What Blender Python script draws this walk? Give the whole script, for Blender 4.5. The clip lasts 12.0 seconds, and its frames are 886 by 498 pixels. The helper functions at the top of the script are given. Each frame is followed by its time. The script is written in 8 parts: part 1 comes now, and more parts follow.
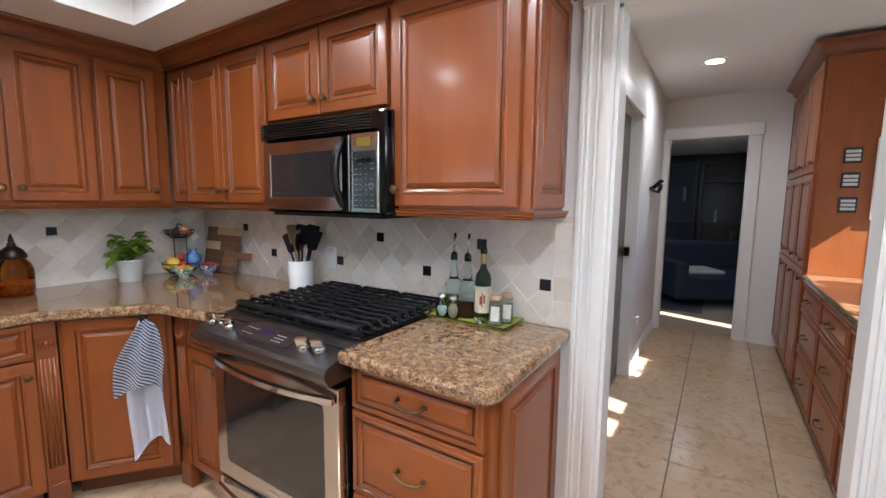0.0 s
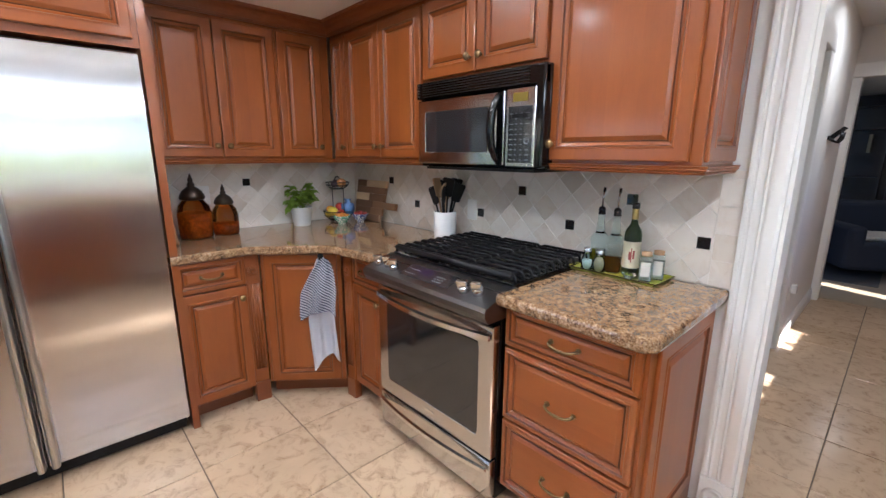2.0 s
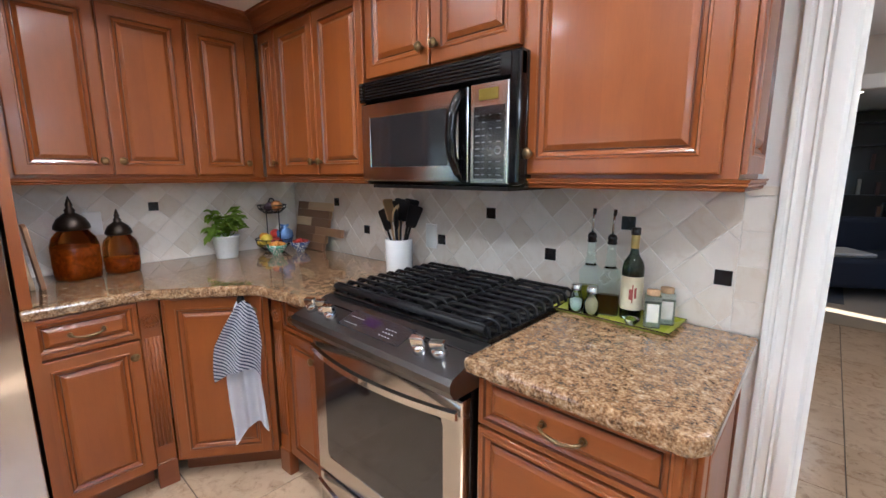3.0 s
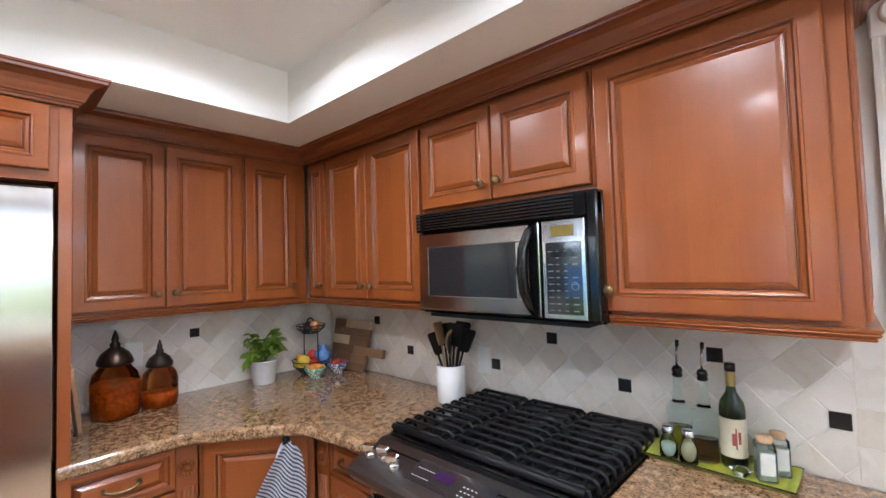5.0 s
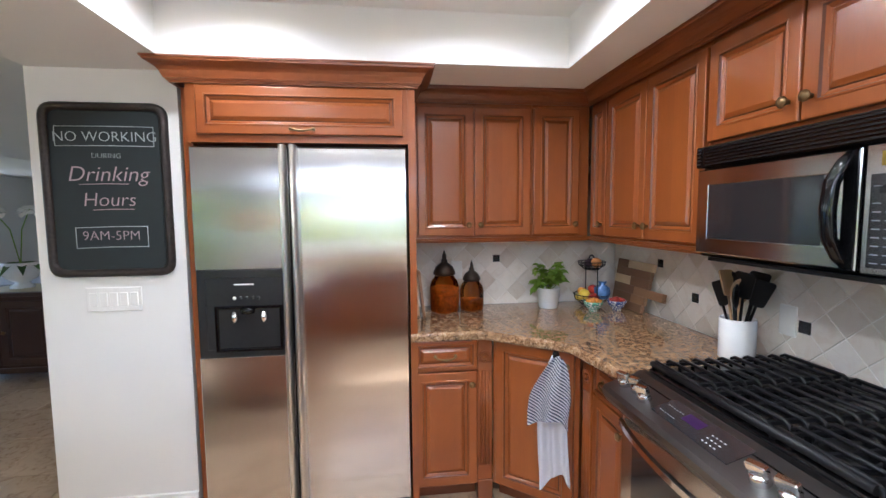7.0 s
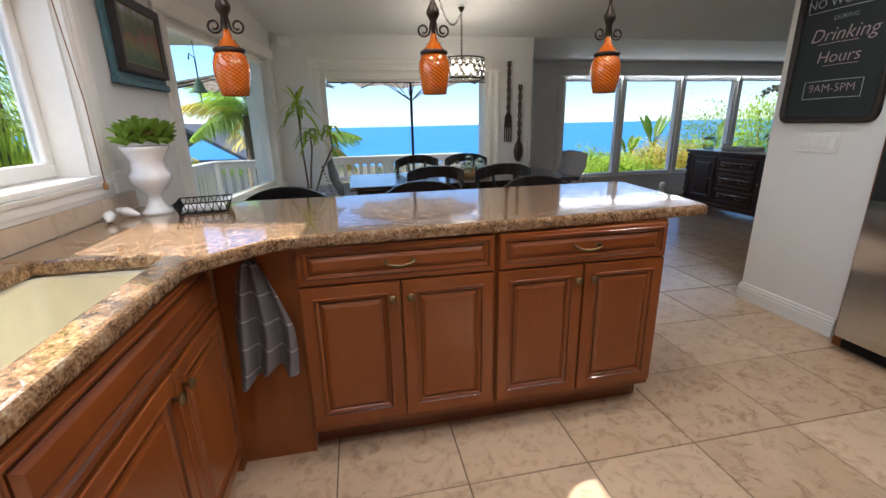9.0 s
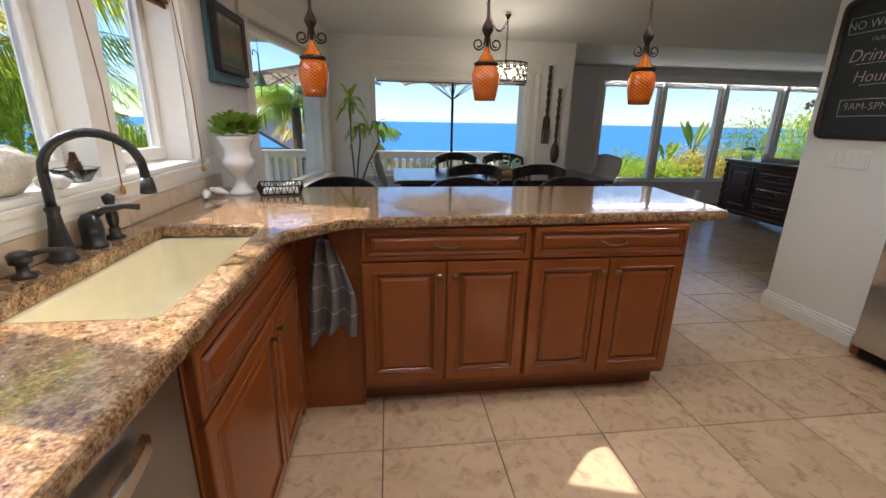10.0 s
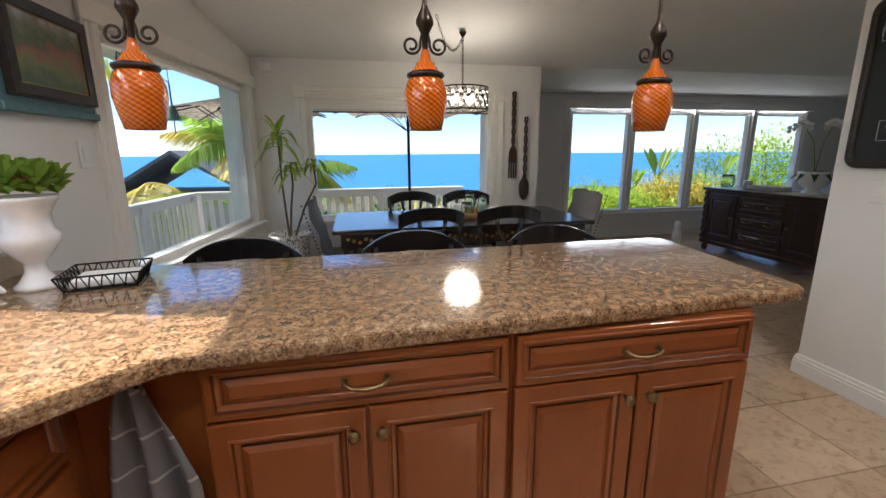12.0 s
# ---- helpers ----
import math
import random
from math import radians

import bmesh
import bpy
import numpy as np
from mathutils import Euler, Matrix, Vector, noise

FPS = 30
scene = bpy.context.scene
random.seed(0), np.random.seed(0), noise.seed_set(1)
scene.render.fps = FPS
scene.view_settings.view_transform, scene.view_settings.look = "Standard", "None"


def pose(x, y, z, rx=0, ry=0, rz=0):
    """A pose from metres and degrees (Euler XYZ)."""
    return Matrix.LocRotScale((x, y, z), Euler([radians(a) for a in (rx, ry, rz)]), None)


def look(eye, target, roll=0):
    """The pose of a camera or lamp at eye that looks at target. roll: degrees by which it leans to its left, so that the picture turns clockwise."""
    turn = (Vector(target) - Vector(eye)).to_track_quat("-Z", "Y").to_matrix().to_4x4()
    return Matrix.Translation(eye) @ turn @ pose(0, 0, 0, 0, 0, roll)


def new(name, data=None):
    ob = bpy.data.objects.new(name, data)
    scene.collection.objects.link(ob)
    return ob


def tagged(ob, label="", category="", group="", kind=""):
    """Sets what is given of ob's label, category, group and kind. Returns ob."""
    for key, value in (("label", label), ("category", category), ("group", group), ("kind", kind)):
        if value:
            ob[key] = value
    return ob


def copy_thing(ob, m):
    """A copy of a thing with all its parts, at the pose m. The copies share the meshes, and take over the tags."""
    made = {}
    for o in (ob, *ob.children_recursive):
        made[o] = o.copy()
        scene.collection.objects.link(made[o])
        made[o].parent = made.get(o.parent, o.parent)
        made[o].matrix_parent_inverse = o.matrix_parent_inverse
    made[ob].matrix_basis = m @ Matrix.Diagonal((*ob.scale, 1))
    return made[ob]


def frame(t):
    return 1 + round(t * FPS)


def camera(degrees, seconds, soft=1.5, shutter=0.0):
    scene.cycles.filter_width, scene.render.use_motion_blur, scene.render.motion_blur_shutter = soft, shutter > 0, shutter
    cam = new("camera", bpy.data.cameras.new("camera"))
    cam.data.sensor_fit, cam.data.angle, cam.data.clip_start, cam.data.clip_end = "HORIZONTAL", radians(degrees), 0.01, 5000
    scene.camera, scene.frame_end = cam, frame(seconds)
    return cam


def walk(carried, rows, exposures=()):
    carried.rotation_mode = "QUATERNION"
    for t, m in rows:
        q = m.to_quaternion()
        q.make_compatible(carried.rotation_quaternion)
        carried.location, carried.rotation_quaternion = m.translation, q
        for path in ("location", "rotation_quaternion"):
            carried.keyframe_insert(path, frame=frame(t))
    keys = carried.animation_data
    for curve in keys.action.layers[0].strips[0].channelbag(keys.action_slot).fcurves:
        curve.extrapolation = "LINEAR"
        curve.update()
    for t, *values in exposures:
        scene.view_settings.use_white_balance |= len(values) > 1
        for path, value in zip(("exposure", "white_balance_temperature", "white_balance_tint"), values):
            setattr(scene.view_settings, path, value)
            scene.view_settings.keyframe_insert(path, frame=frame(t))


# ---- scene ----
cam = camera(92.3, 12.0)
EXPOSURES = [(0, 2.1, 5600, 12), (4.0, 2.2, 5600, 12), (6.7, 2.28, 5550, 12), (8.5, 1.78, 5450, 12), (9.5, 1.06, 6400, 14), (12, 1.26, 6150, 14)]
PATH = [
    (0, (2.998, -1.59, 1.395), (1.92, 0.079, 1.169), 0.6),
    (0.5, (3.017, -1.731, 1.395), (1.657, -0.312, 1.023), 1.0),
    (1, (3.05, -1.841, 1.392), (1.589, -0.555, 0.935), 1.1),
    (1.5, (3.026, -1.841, 1.387), (1.556, -0.571, 0.908), 0.6),
    (2, (2.931, -1.778, 1.398), (1.499, -0.453, 0.959), 0.2),
    (2.5, (2.782, -1.614, 1.378), (1.388, -0.23, 0.998), 0.0),
    (3, (2.657, -1.467, 1.376), (1.336, -0.006, 1.029), -0.1),
    (3.2, (2.615, -1.45, 1.379), (1.33, 0.052, 1.077), -0.1),
    (4.8, (2.469, -1.554, 1.508), (1.19, -0.018, 1.584), -1.5),
    (5, (2.473, -1.557, 1.514), (1.11, -0.096, 1.596), -1.7),
    (5.5, (2.5, -1.556, 1.517), (0.864, -0.408, 1.58), -1.9),
    (6, (2.587, -1.556, 1.531), (0.735, -0.801, 1.563), -1.7),
    (6.5, (2.674, -1.559, 1.48), (0.72, -1.13, 1.475), -1.6),
    (6.7, (2.672, -1.54, 1.509), (0.714, -1.139, 1.428), -1.0),
    (8.3, (2.914, -1.055, 1.292), (1.604, -2.504, 0.862), 0.6),
    (8.5, (3.026, -0.956, 1.283), (2.032, -2.623, 0.8), 0.5),
    (9, (3.178, -0.713, 1.259), (2.804, -2.594, 0.692), -1.2),
    (9.5, (3.257, -0.562, 1.267), (3.016, -2.456, 0.672), -0.2),
    (10, (3.286, -0.481, 1.286), (3.04, -2.379, 0.705), 1.1),
    (10.5, (3.276, -0.514, 1.279), (3.067, -2.424, 0.723), 0.6),
    (11, (3.191, -0.708, 1.297), (3.009, -2.637, 0.801), -0.7),
    (11.5, (3.109, -0.948, 1.293), (2.782, -2.866, 0.829), -0.8),
    (12, (3.05, -1.233, 1.312), (2.663, -3.144, 0.866), -0.4),
]
walk(cam, [(t, look(eye, target, roll)) for t, eye, target, roll in PATH], EXPOSURES)

# ---------------------------------------------------------------- light
world = bpy.data.worlds.new("world")
scene.world = world
world.use_nodes = True
wt = world.node_tree
sky = wt.nodes.new("ShaderNodeTexSky")
sky.sky_type, sky.sun_disc = "NISHITA", False
SUN_WAY = Vector((-0.955 * math.cos(radians(42)), 0.285 * math.cos(radians(42)), -math.sin(radians(42)))).normalized()
sky.sun_elevation = math.asin(-SUN_WAY.z)
sky.sun_rotation = math.atan2(-SUN_WAY.x, -SUN_WAY.y)
sky.altitude, sky.air_density, sky.dust_density, sky.ozone_density = 80, 1.0, 0.1, 2.5
wt.nodes["Background"].inputs[1].default_value = 0.085
tint = wt.nodes.new("ShaderNodeMix")
tint.data_type, tint.blend_type = "RGBA", "MULTIPLY"
tint.inputs[0].default_value = 1.0
tint.inputs[7].default_value = (0.80, 0.96, 1.22, 1)
wt.links.new(sky.outputs[0], tint.inputs[6])
wt.links.new(tint.outputs[2], wt.nodes["Background"].inputs[0])

TRAY_WATTS = 2.35
sun = new("sun", bpy.data.lights.new("sun", "SUN"))
sun.data.energy, sun.data.angle, sun.data.color = 5.0, radians(0.6), (1.0, 0.94, 0.86)
sun.matrix_world = look((20, -8, 18), Vector((20, -8, 18)) + SUN_WAY)


# added area lamp for sky light in the upper sink window, above its shades
lamp = new("window_light", bpy.data.lights.new("window_light", "AREA"))
lamp.data.shape, lamp.data.size, lamp.data.size_y = "RECTANGLE", 1.8, 0.2
lamp.data.energy, lamp.data.color = 4, (0.88, 0.95, 1.0)
lamp.matrix_world = look((4.182, -1.67, 1.90), (3.0, -1.67, 1.28))
# added strip lamp for sky light under the heads of the living room windows
for x, y, z, w, watts in ((-2.1, -7.112, 1.880, 4.05, 4),):
    lamp = new("window_light", bpy.data.lights.new("window_light", "AREA"))
    lamp.data.shape, lamp.data.size, lamp.data.size_y = "RECTANGLE", w, 0.034
    lamp.data.energy, lamp.data.color = watts, (0.88, 0.95, 1.0)
    lamp.matrix_world = look((x, y, z), (x, y + 2.0, z))

# ---------------------------------------------------------------- helpers


def bm_new():
    return bmesh.new()


def add_box(bm, x0, y0, z0, x1, y1, z1, bevel=0.0, seg=1):
    r = bmesh.ops.create_cube(bm, size=1.0)
    vs = r["verts"]
    bmesh.ops.scale(bm, vec=(x1 - x0, y1 - y0, z1 - z0), verts=vs)
    bmesh.ops.translate(bm, vec=((x0 + x1) / 2, (y0 + y1) / 2, (z0 + z1) / 2), verts=vs)
    if bevel > 0:
        es = list({e for v in vs for e in v.link_edges})
        bmesh.ops.bevel(bm, geom=es, offset=bevel, segments=seg, profile=0.5, affect="EDGES")
    return bm


def box(x0, y0, z0, x1, y1, z1, bevel=0.0, seg=1):
    return add_box(bm_new(), min(x0, x1), min(y0, y1), min(z0, z1), max(x0, x1), max(y0, y1), max(z0, z1), bevel, seg)


def add_lathe(bm, prof, n=24, cx=0.0, cy=0.0, ribs=0, depth=0.0, twist=0.0):
    """Turns the outline [(radius, z), ...] about an upright axis."""
    rows = []
    for r, z in prof:
        if r < 1e-5:
            rows.append([bm.verts.new((cx, cy, z))])
            continue
        row = []
        for k in range(n):
            a = 2 * math.pi * k / n + twist * z
            rr = r * (1 + depth * math.cos(ribs * 2 * math.pi * k / n)) if ribs else r
            row.append(bm.verts.new((cx + rr * math.cos(a), cy + rr * math.sin(a), z)))
        rows.append(row)
    for a, b in zip(rows, rows[1:]):
        for k in range(n):
            if len(a) == 1 and len(b) == 1:
                continue
            if len(a) == 1:
                bm.faces.new((a[0], b[(k + 1) % n], b[k]))
            elif len(b) == 1:
                bm.faces.new((a[k], a[(k + 1) % n], b[0]))
            else:
                bm.faces.new((a[k], a[(k + 1) % n], b[(k + 1) % n], b[k]))
    for f in bm.faces:
        f.smooth = True
    return bm


def lathe(prof, n=24, cx=0.0, cy=0.0, ribs=0, depth=0.0, twist=0.0):
    return add_lathe(bm_new(), prof, n, cx, cy, ribs, depth, twist)


def add_tube(bm, pts, r, n=8, cap=True):
    """A round rod along points; r is one radius or one for each point."""
    pts = [Vector(p) for p in pts]
    rs = r if isinstance(r, (list, tuple)) else [r] * len(pts)
    rows, side = [], None
    for i, p in enumerate(pts):
        way = (pts[min(i + 1, len(pts) - 1)] - pts[max(i - 1, 0)]).normalized()
        if side is None:
            side = way.cross(Vector((0, 0, 1)) if abs(way.z) < 0.9 else Vector((1, 0, 0))).normalized()
        side = (side - way * side.dot(way)).normalized()
        up = way.cross(side)
        rows.append([bm.verts.new(p + rs[i] * (math.cos(2 * math.pi * k / n) * side + math.sin(2 * math.pi * k / n) * up)) for k in range(n)])
    for a, b in zip(rows, rows[1:]):
        for k in range(n):
            f = bm.faces.new((a[k], a[(k + 1) % n], b[(k + 1) % n], b[k]))
            f.smooth = True
    if cap:
        bm.faces.new(rows[0][::-1])
        bm.faces.new(rows[-1])
    return bm


def tube(pts, r, n=8):
    return add_tube(bm_new(), pts, r, n)


def add_prism(bm, poly, z0, z1, bevel=0.0, seg=2, top_only=False):
    """An upright block over an outline of (x, y)."""
    lo = [bm.verts.new((x, y, z0)) for x, y in poly]
    hi = [bm.verts.new((x, y, z1)) for x, y in poly]
    n = len(poly)
    fs = [bm.faces.new(lo[::-1]), bm.faces.new(hi)]
    for k in range(n):
        fs.append(bm.faces.new((lo[k], lo[(k + 1) % n], hi[(k + 1) % n], hi[k])))
    bmesh.ops.recalc_face_normals(bm, faces=fs)
    if bevel > 0:
        es = [e for e in fs[1].edges] + ([] if top_only else [e for e in fs[0].edges])
        bmesh.ops.bevel(bm, geom=es, offset=bevel, segments=seg, profile=0.5, affect="EDGES")
    return bm


def prism(poly, z0, z1, bevel=0.0, seg=2, top_only=False):
    return add_prism(bm_new(), poly, z0, z1, bevel, seg, top_only)


def sweep(profile, path, flip=False):
    """A moulding: the outline (out, up) drawn along a level path of (x, y, z); out is to the right of the way."""
    bm = bm_new()
    pts = [Vector(p) for p in path]
    rows = []
    for i, p in enumerate(pts):
        a = (pts[i] - pts[i - 1]).normalized() if i > 0 else None
        b = (pts[i + 1] - pts[i]).normalized() if i < len(pts) - 1 else None
        a, b = a or b, b or a
        na, nb = Vector((a.y, -a.x, 0)), Vector((b.y, -b.x, 0))
        mid = (na + nb).normalized()
        k = 1 / max(mid.dot(na), 0.3)
        rows.append([bm.verts.new(p + mid * (o * k) + Vector((0, 0, u))) for o, u in profile])
    n = len(profile)
    for r0, r1 in zip(rows, rows[1:]):
        for k in range(n):
            bm.faces.new((r0[k], r0[(k + 1) % n], r1[(k + 1) % n], r1[k]))
    bm.faces.new(rows[0])
    bm.faces.new(rows[-1][::-1])
    bmesh.ops.recalc_face_normals(bm, faces=bm.faces[:])
    return bm


def mesh_ob(name, bm, mat, m=None):
    data = bpy.data.meshes.new(name)
    bm.to_mesh(data)
    bm.free()
    if mat:
        data.materials.append(mat)
        if any(p.material_index for p in data.polygons):
            data.materials.append(GLAZE_OF.get(mat.name, mat))
    ob = new(name, data)
    if m is not None:
        ob.matrix_basis = m
    return ob


def part(name, bm, mat, parent, label="", m=None):
    ob = mesh_ob(name, bm, mat, m)
    ob.parent = parent
    if label:
        ob["label"] = label
    return ob


def thing(name, m, label, category, group=""):
    ob = new(name)
    ob.empty_display_size = 0.05
    ob.matrix_basis = m
    return tagged(ob, label, category, group)


def solid(name, bm, mat, label, category, m=None, group=""):
    return tagged(mesh_ob(name, bm, mat, m), label, category, group)


def structure(name, bm, mat, label, category=""):
    return tagged(mesh_ob(name, bm, mat), label, category or name.split("_")[0], "", "structure")


def shade_smooth(ob):
    for p in ob.data.polygons:
        p.use_smooth = True
    return ob


# ---------------------------------------------------------------- materials


class Mat:
    def __init__(self, name, rough=0.5, metal=0.0, color=(0.5, 0.5, 0.5), coat=0.0, spec=0.5):
        self.m = bpy.data.materials.new(name)
        self.m.use_nodes = True
        self.t = self.m.node_tree
        self.b = self.t.nodes["Principled BSDF"]
        self.b.inputs["Roughness"].default_value = rough
        self.b.inputs["Metallic"].default_value = metal
        self.b.inputs["Base Color"].default_value = (*color, 1)
        self.b.inputs["Specular IOR Level"].default_value = spec
        self.b.inputs["Coat Weight"].default_value = coat
        self.b.inputs["Coat Roughness"].default_value = 0.12
        self.tc = None

    def n(self, kind, **kw):
        node = self.t.nodes.new(kind)
        for k, v in kw.items():
            node.inputs[k].default_value = v
        return node

    def l(self, a, b):
        self.t.links.new(a, b)

    def coords(self, scale=(1, 1, 1), rot=(0, 0, 0), world=False):
        if world:
            src = self.n("ShaderNodeNewGeometry").outputs["Position"]
        else:
            src = self.n("ShaderNodeTexCoord").outputs["Object"]
        mp = self.n("ShaderNodeMapping")
        mp.inputs["Scale"].default_value = scale
        mp.inputs["Rotation"].default_value = rot
        self.l(src, mp.inputs["Vector"])
        return mp.outputs["Vector"]

    def noise(self, vec, scale, detail=4, rough=0.55, dist=0.0):
        nd = self.n("ShaderNodeTexNoise")
        nd.inputs["Scale"].default_value, nd.inputs["Detail"].default_value = scale, detail
        nd.inputs["Roughness"].default_value, nd.inputs["Distortion"].default_value = rough, dist
        self.l(vec, nd.inputs["Vector"])
        return nd.outputs["Fac"]

    def ramp(self, fac, stops):
        r = self.n("ShaderNodeValToRGB")
        e = r.color_ramp.elements
        while len(e) < len(stops):
            e.new(0.5)
        for el, (pos, col) in zip(e, stops):
            el.position = pos
            el.color = (*col, 1) if len(col) == 3 else col
        self.l(fac, r.inputs["Fac"])
        return r.outputs["Color"]

    def mix(self, fac, a, b, mode="MIX"):
        mx = self.n("ShaderNodeMix")
        mx.data_type, mx.blend_type = "RGBA", mode
        for key, v in (("Factor", fac), ("A", a), ("B", b)):
            sock = [s for s in mx.inputs if s.name == key and s.type in (("VALUE",) if key == "Factor" else ("RGBA",))][0]
            if hasattr(v, "node"):
                self.l(v, sock)
            else:
                sock.default_value = v if key == "Factor" else (*v, 1)
        return [o for o in mx.outputs if o.type == "RGBA"][0]

    def maths(self, op, a, b):
        mm = self.n("ShaderNodeMath")
        mm.operation = op
        for i, v in enumerate((a, b)):
            if hasattr(v, "node"):
                self.l(v, mm.inputs[i])
            else:
                mm.inputs[i].default_value = v
        return mm.outputs[0]

    def color(self, out):
        self.l(out, self.b.inputs["Base Color"])

    def roughness(self, fac, lo, hi):
        mr = self.n("ShaderNodeMapRange")
        mr.inputs["To Min"].default_value, mr.inputs["To Max"].default_value = lo, hi
        self.l(fac, mr.inputs["Value"])
        self.l(mr.outputs[0], self.b.inputs["Roughness"])

    def bump(self, fac, strength, dist=0.002):
        bp = self.n("ShaderNodeBump")
        bp.inputs["Strength"].default_value, bp.inputs["Distance"].default_value = strength, dist
        self.l(fac, bp.inputs["Height"])
        self.l(bp.outputs[0], self.b.inputs["Normal"])

    def object_random(self):
        return self.n("ShaderNodeObjectInfo").outputs["Random"]


def plain(name, color, rough=0.5, metal=0.0, vary=0.12, scale=30.0, bump=0.0, coat=0.0, spec=0.5):
    a = Mat(name, rough, metal, color, coat, spec)
    v = a.coords()
    n1, n2 = a.noise(v, scale), a.noise(v, scale * 0.13, 3)
    dark = tuple(c * (1 - vary) for c in color)
    light = tuple(min(1, c * (1 + vary)) for c in color)
    c1 = a.ramp(n1, [(0.3, dark), (0.7, light)])
    a.color(a.mix(a.maths("MULTIPLY", n2, 0.5), c1, color))
    a.roughness(n1, max(0.02, rough * 0.8), min(1, rough * 1.2))
    if bump:
        a.bump(n1, bump, 0.001)
    return a.m


def make_wood(name, base, rough=0.3, grain_axis=2, coat=0.35, staves=0.0, spec=0.5):
    """Stained wood: soft blotches, faint grain and, where asked for, glued boards that differ in tone."""
    a = Mat(name, rough, 0, base, coat, spec)
    sc = [9.0, 9.0, 9.0]
    sc[grain_axis] = 0.7
    v = a.coords(tuple(sc))
    blot_v = [1.0, 1.0, 1.0]
    blot_v[grain_axis] = 0.45
    rnd = a.object_random()
    shift = a.n("ShaderNodeVectorMath")
    shift.operation = "ADD"
    comb = a.n("ShaderNodeCombineXYZ")
    for i in range(3):
        a.l(a.maths("MULTIPLY", rnd, 19.0 + 7 * i), comb.inputs[i])
    a.l(a.coords(tuple(blot_v)), shift.inputs[0])
    a.l(comb.outputs[0], shift.inputs[1])
    bv = shift.outputs[0]
    big = a.noise(bv, 3.4, 3, 0.5)
    blot = a.noise(bv, 9.0, 4, 0.6, 0.4)
    fine = a.noise(v, 4.0, 5, 0.6, 0.3)
    pores = a.noise(a.coords(tuple(x * 9 for x in sc)), 3.0, 3, 0.6)
    dark, light = tuple(x * k for x, k in zip(base, (0.66, 0.56, 0.60))), tuple(min(1, x * k) for x, k in zip(base, (1.30, 1.42, 1.35)))
    c = a.ramp(big, [(0.30, dark), (0.50, base), (0.70, light)])
    c = a.mix(0.45, c, a.ramp(blot, [(0.34, dark), (0.52, base), (0.68, light)]))
    c = a.mix(0.22, c, a.ramp(fine, [(0.30, dark), (0.52, base), (0.72, light)]))
    if staves:
        sep = a.n("ShaderNodeSeparateXYZ")
        a.l(a.n("ShaderNodeTexCoord").outputs["Object"], sep.inputs[0])
        cell = a.maths("FLOOR", a.maths("DIVIDE", a.maths("ADD", sep.outputs["XZ"[grain_axis == 0]], a.maths("MULTIPLY", rnd, 3.0)), staves), 0.0)
        wn_ = a.n("ShaderNodeTexWhiteNoise")
        wn_.noise_dimensions = "1D"
        a.l(a.maths("ADD", cell, a.maths("MULTIPLY", rnd, 57.0)), wn_.inputs["W"])
        c = a.mix(0.30, c, a.ramp(wn_.outputs["Value"], [(0, dark), (0.5, base), (1, light)]))
    c = a.mix(0.20, c, a.ramp(rnd, [(0, tuple(x * 0.82 for x in base)), (1, tuple(min(1, x * 1.22) for x in base))]))
    c = a.mix(0.07, c, a.ramp(pores, [(0.35, tuple(x * 0.5 for x in base)), (0.55, base)]))
    a.color(c)
    a.roughness(blot, rough * 0.85, rough * 1.2)
    a.bump(pores, 0.03, 0.0005)
    return a.m


WOOD = make_wood("cherry_wood", (0.245, 0.066, 0.0135), 0.30, 2, 0.25, 0.105, 0.4)
WOOD_H = make_wood("cherry_wood_level", (0.245, 0.066, 0.0135), 0.30, 0, 0.25, 0.16, 0.4)
WOOD_GLAZE = make_wood("cherry_glaze", (0.19, 0.050, 0.012), 0.35, 0)
GROOVE = make_wood("cherry_groove", (0.105, 0.026, 0.006), 0.35, 2, 0.2)
GLAZE_OF = {"cherry_wood": GROOVE, "cherry_wood_level": GROOVE}
DARK_WOOD = make_wood("espresso_wood", (0.042, 0.018, 0.012), 0.3)
BLACK_WOOD = plain("black_lacquer", (0.012, 0.011, 0.011), 0.22, 0, 0.2, 40, 0, 0.4)


def make_granite():
    a = Mat("granite", 0.08, 0, (0.35, 0.2, 0.1), 0.45, 0.5)
    a.b.inputs["Coat Roughness"].default_value = 0.02
    v = a.coords(world=True)
    n1 = a.noise(v, 36, 6, 0.70, 0.5)
    n2 = a.noise(v, 150, 4, 0.65)
    n3 = a.noise(v, 7, 3, 0.5)
    vor = a.n("ShaderNodeTexVoronoi")
    vor.inputs["Scale"].default_value = 120
    a.l(v, vor.inputs["Vector"])
    c = a.ramp(n1, [(0.41, (0.015, 0.011, 0.008)), (0.455, (0.12, 0.056, 0.022)), (0.5, (0.25, 0.13, 0.054)), (0.58, (0.47, 0.31, 0.175)), (0.68, (0.66, 0.55, 0.41))])
    c2 = a.ramp(n2, [(0.41, (0.012, 0.010, 0.008)), (0.47, (0.22, 0.12, 0.05)), (0.60, (0.48, 0.33, 0.19)), (0.70, (0.70, 0.61, 0.47))])
    c = a.mix(0.5, c, c2)
    c = a.mix(a.maths("MULTIPLY", a.maths("SUBTRACT", 1.0, vor.outputs["Distance"]), 0.18), c, (0.05, 0.03, 0.02))
    c = a.mix(a.maths("MULTIPLY", n3, 0.25), c, (0.32, 0.16, 0.07))
    a.color(c)
    a.b.inputs["Roughness"].default_value = 0.10
    return a.m


GRANITE = make_granite()


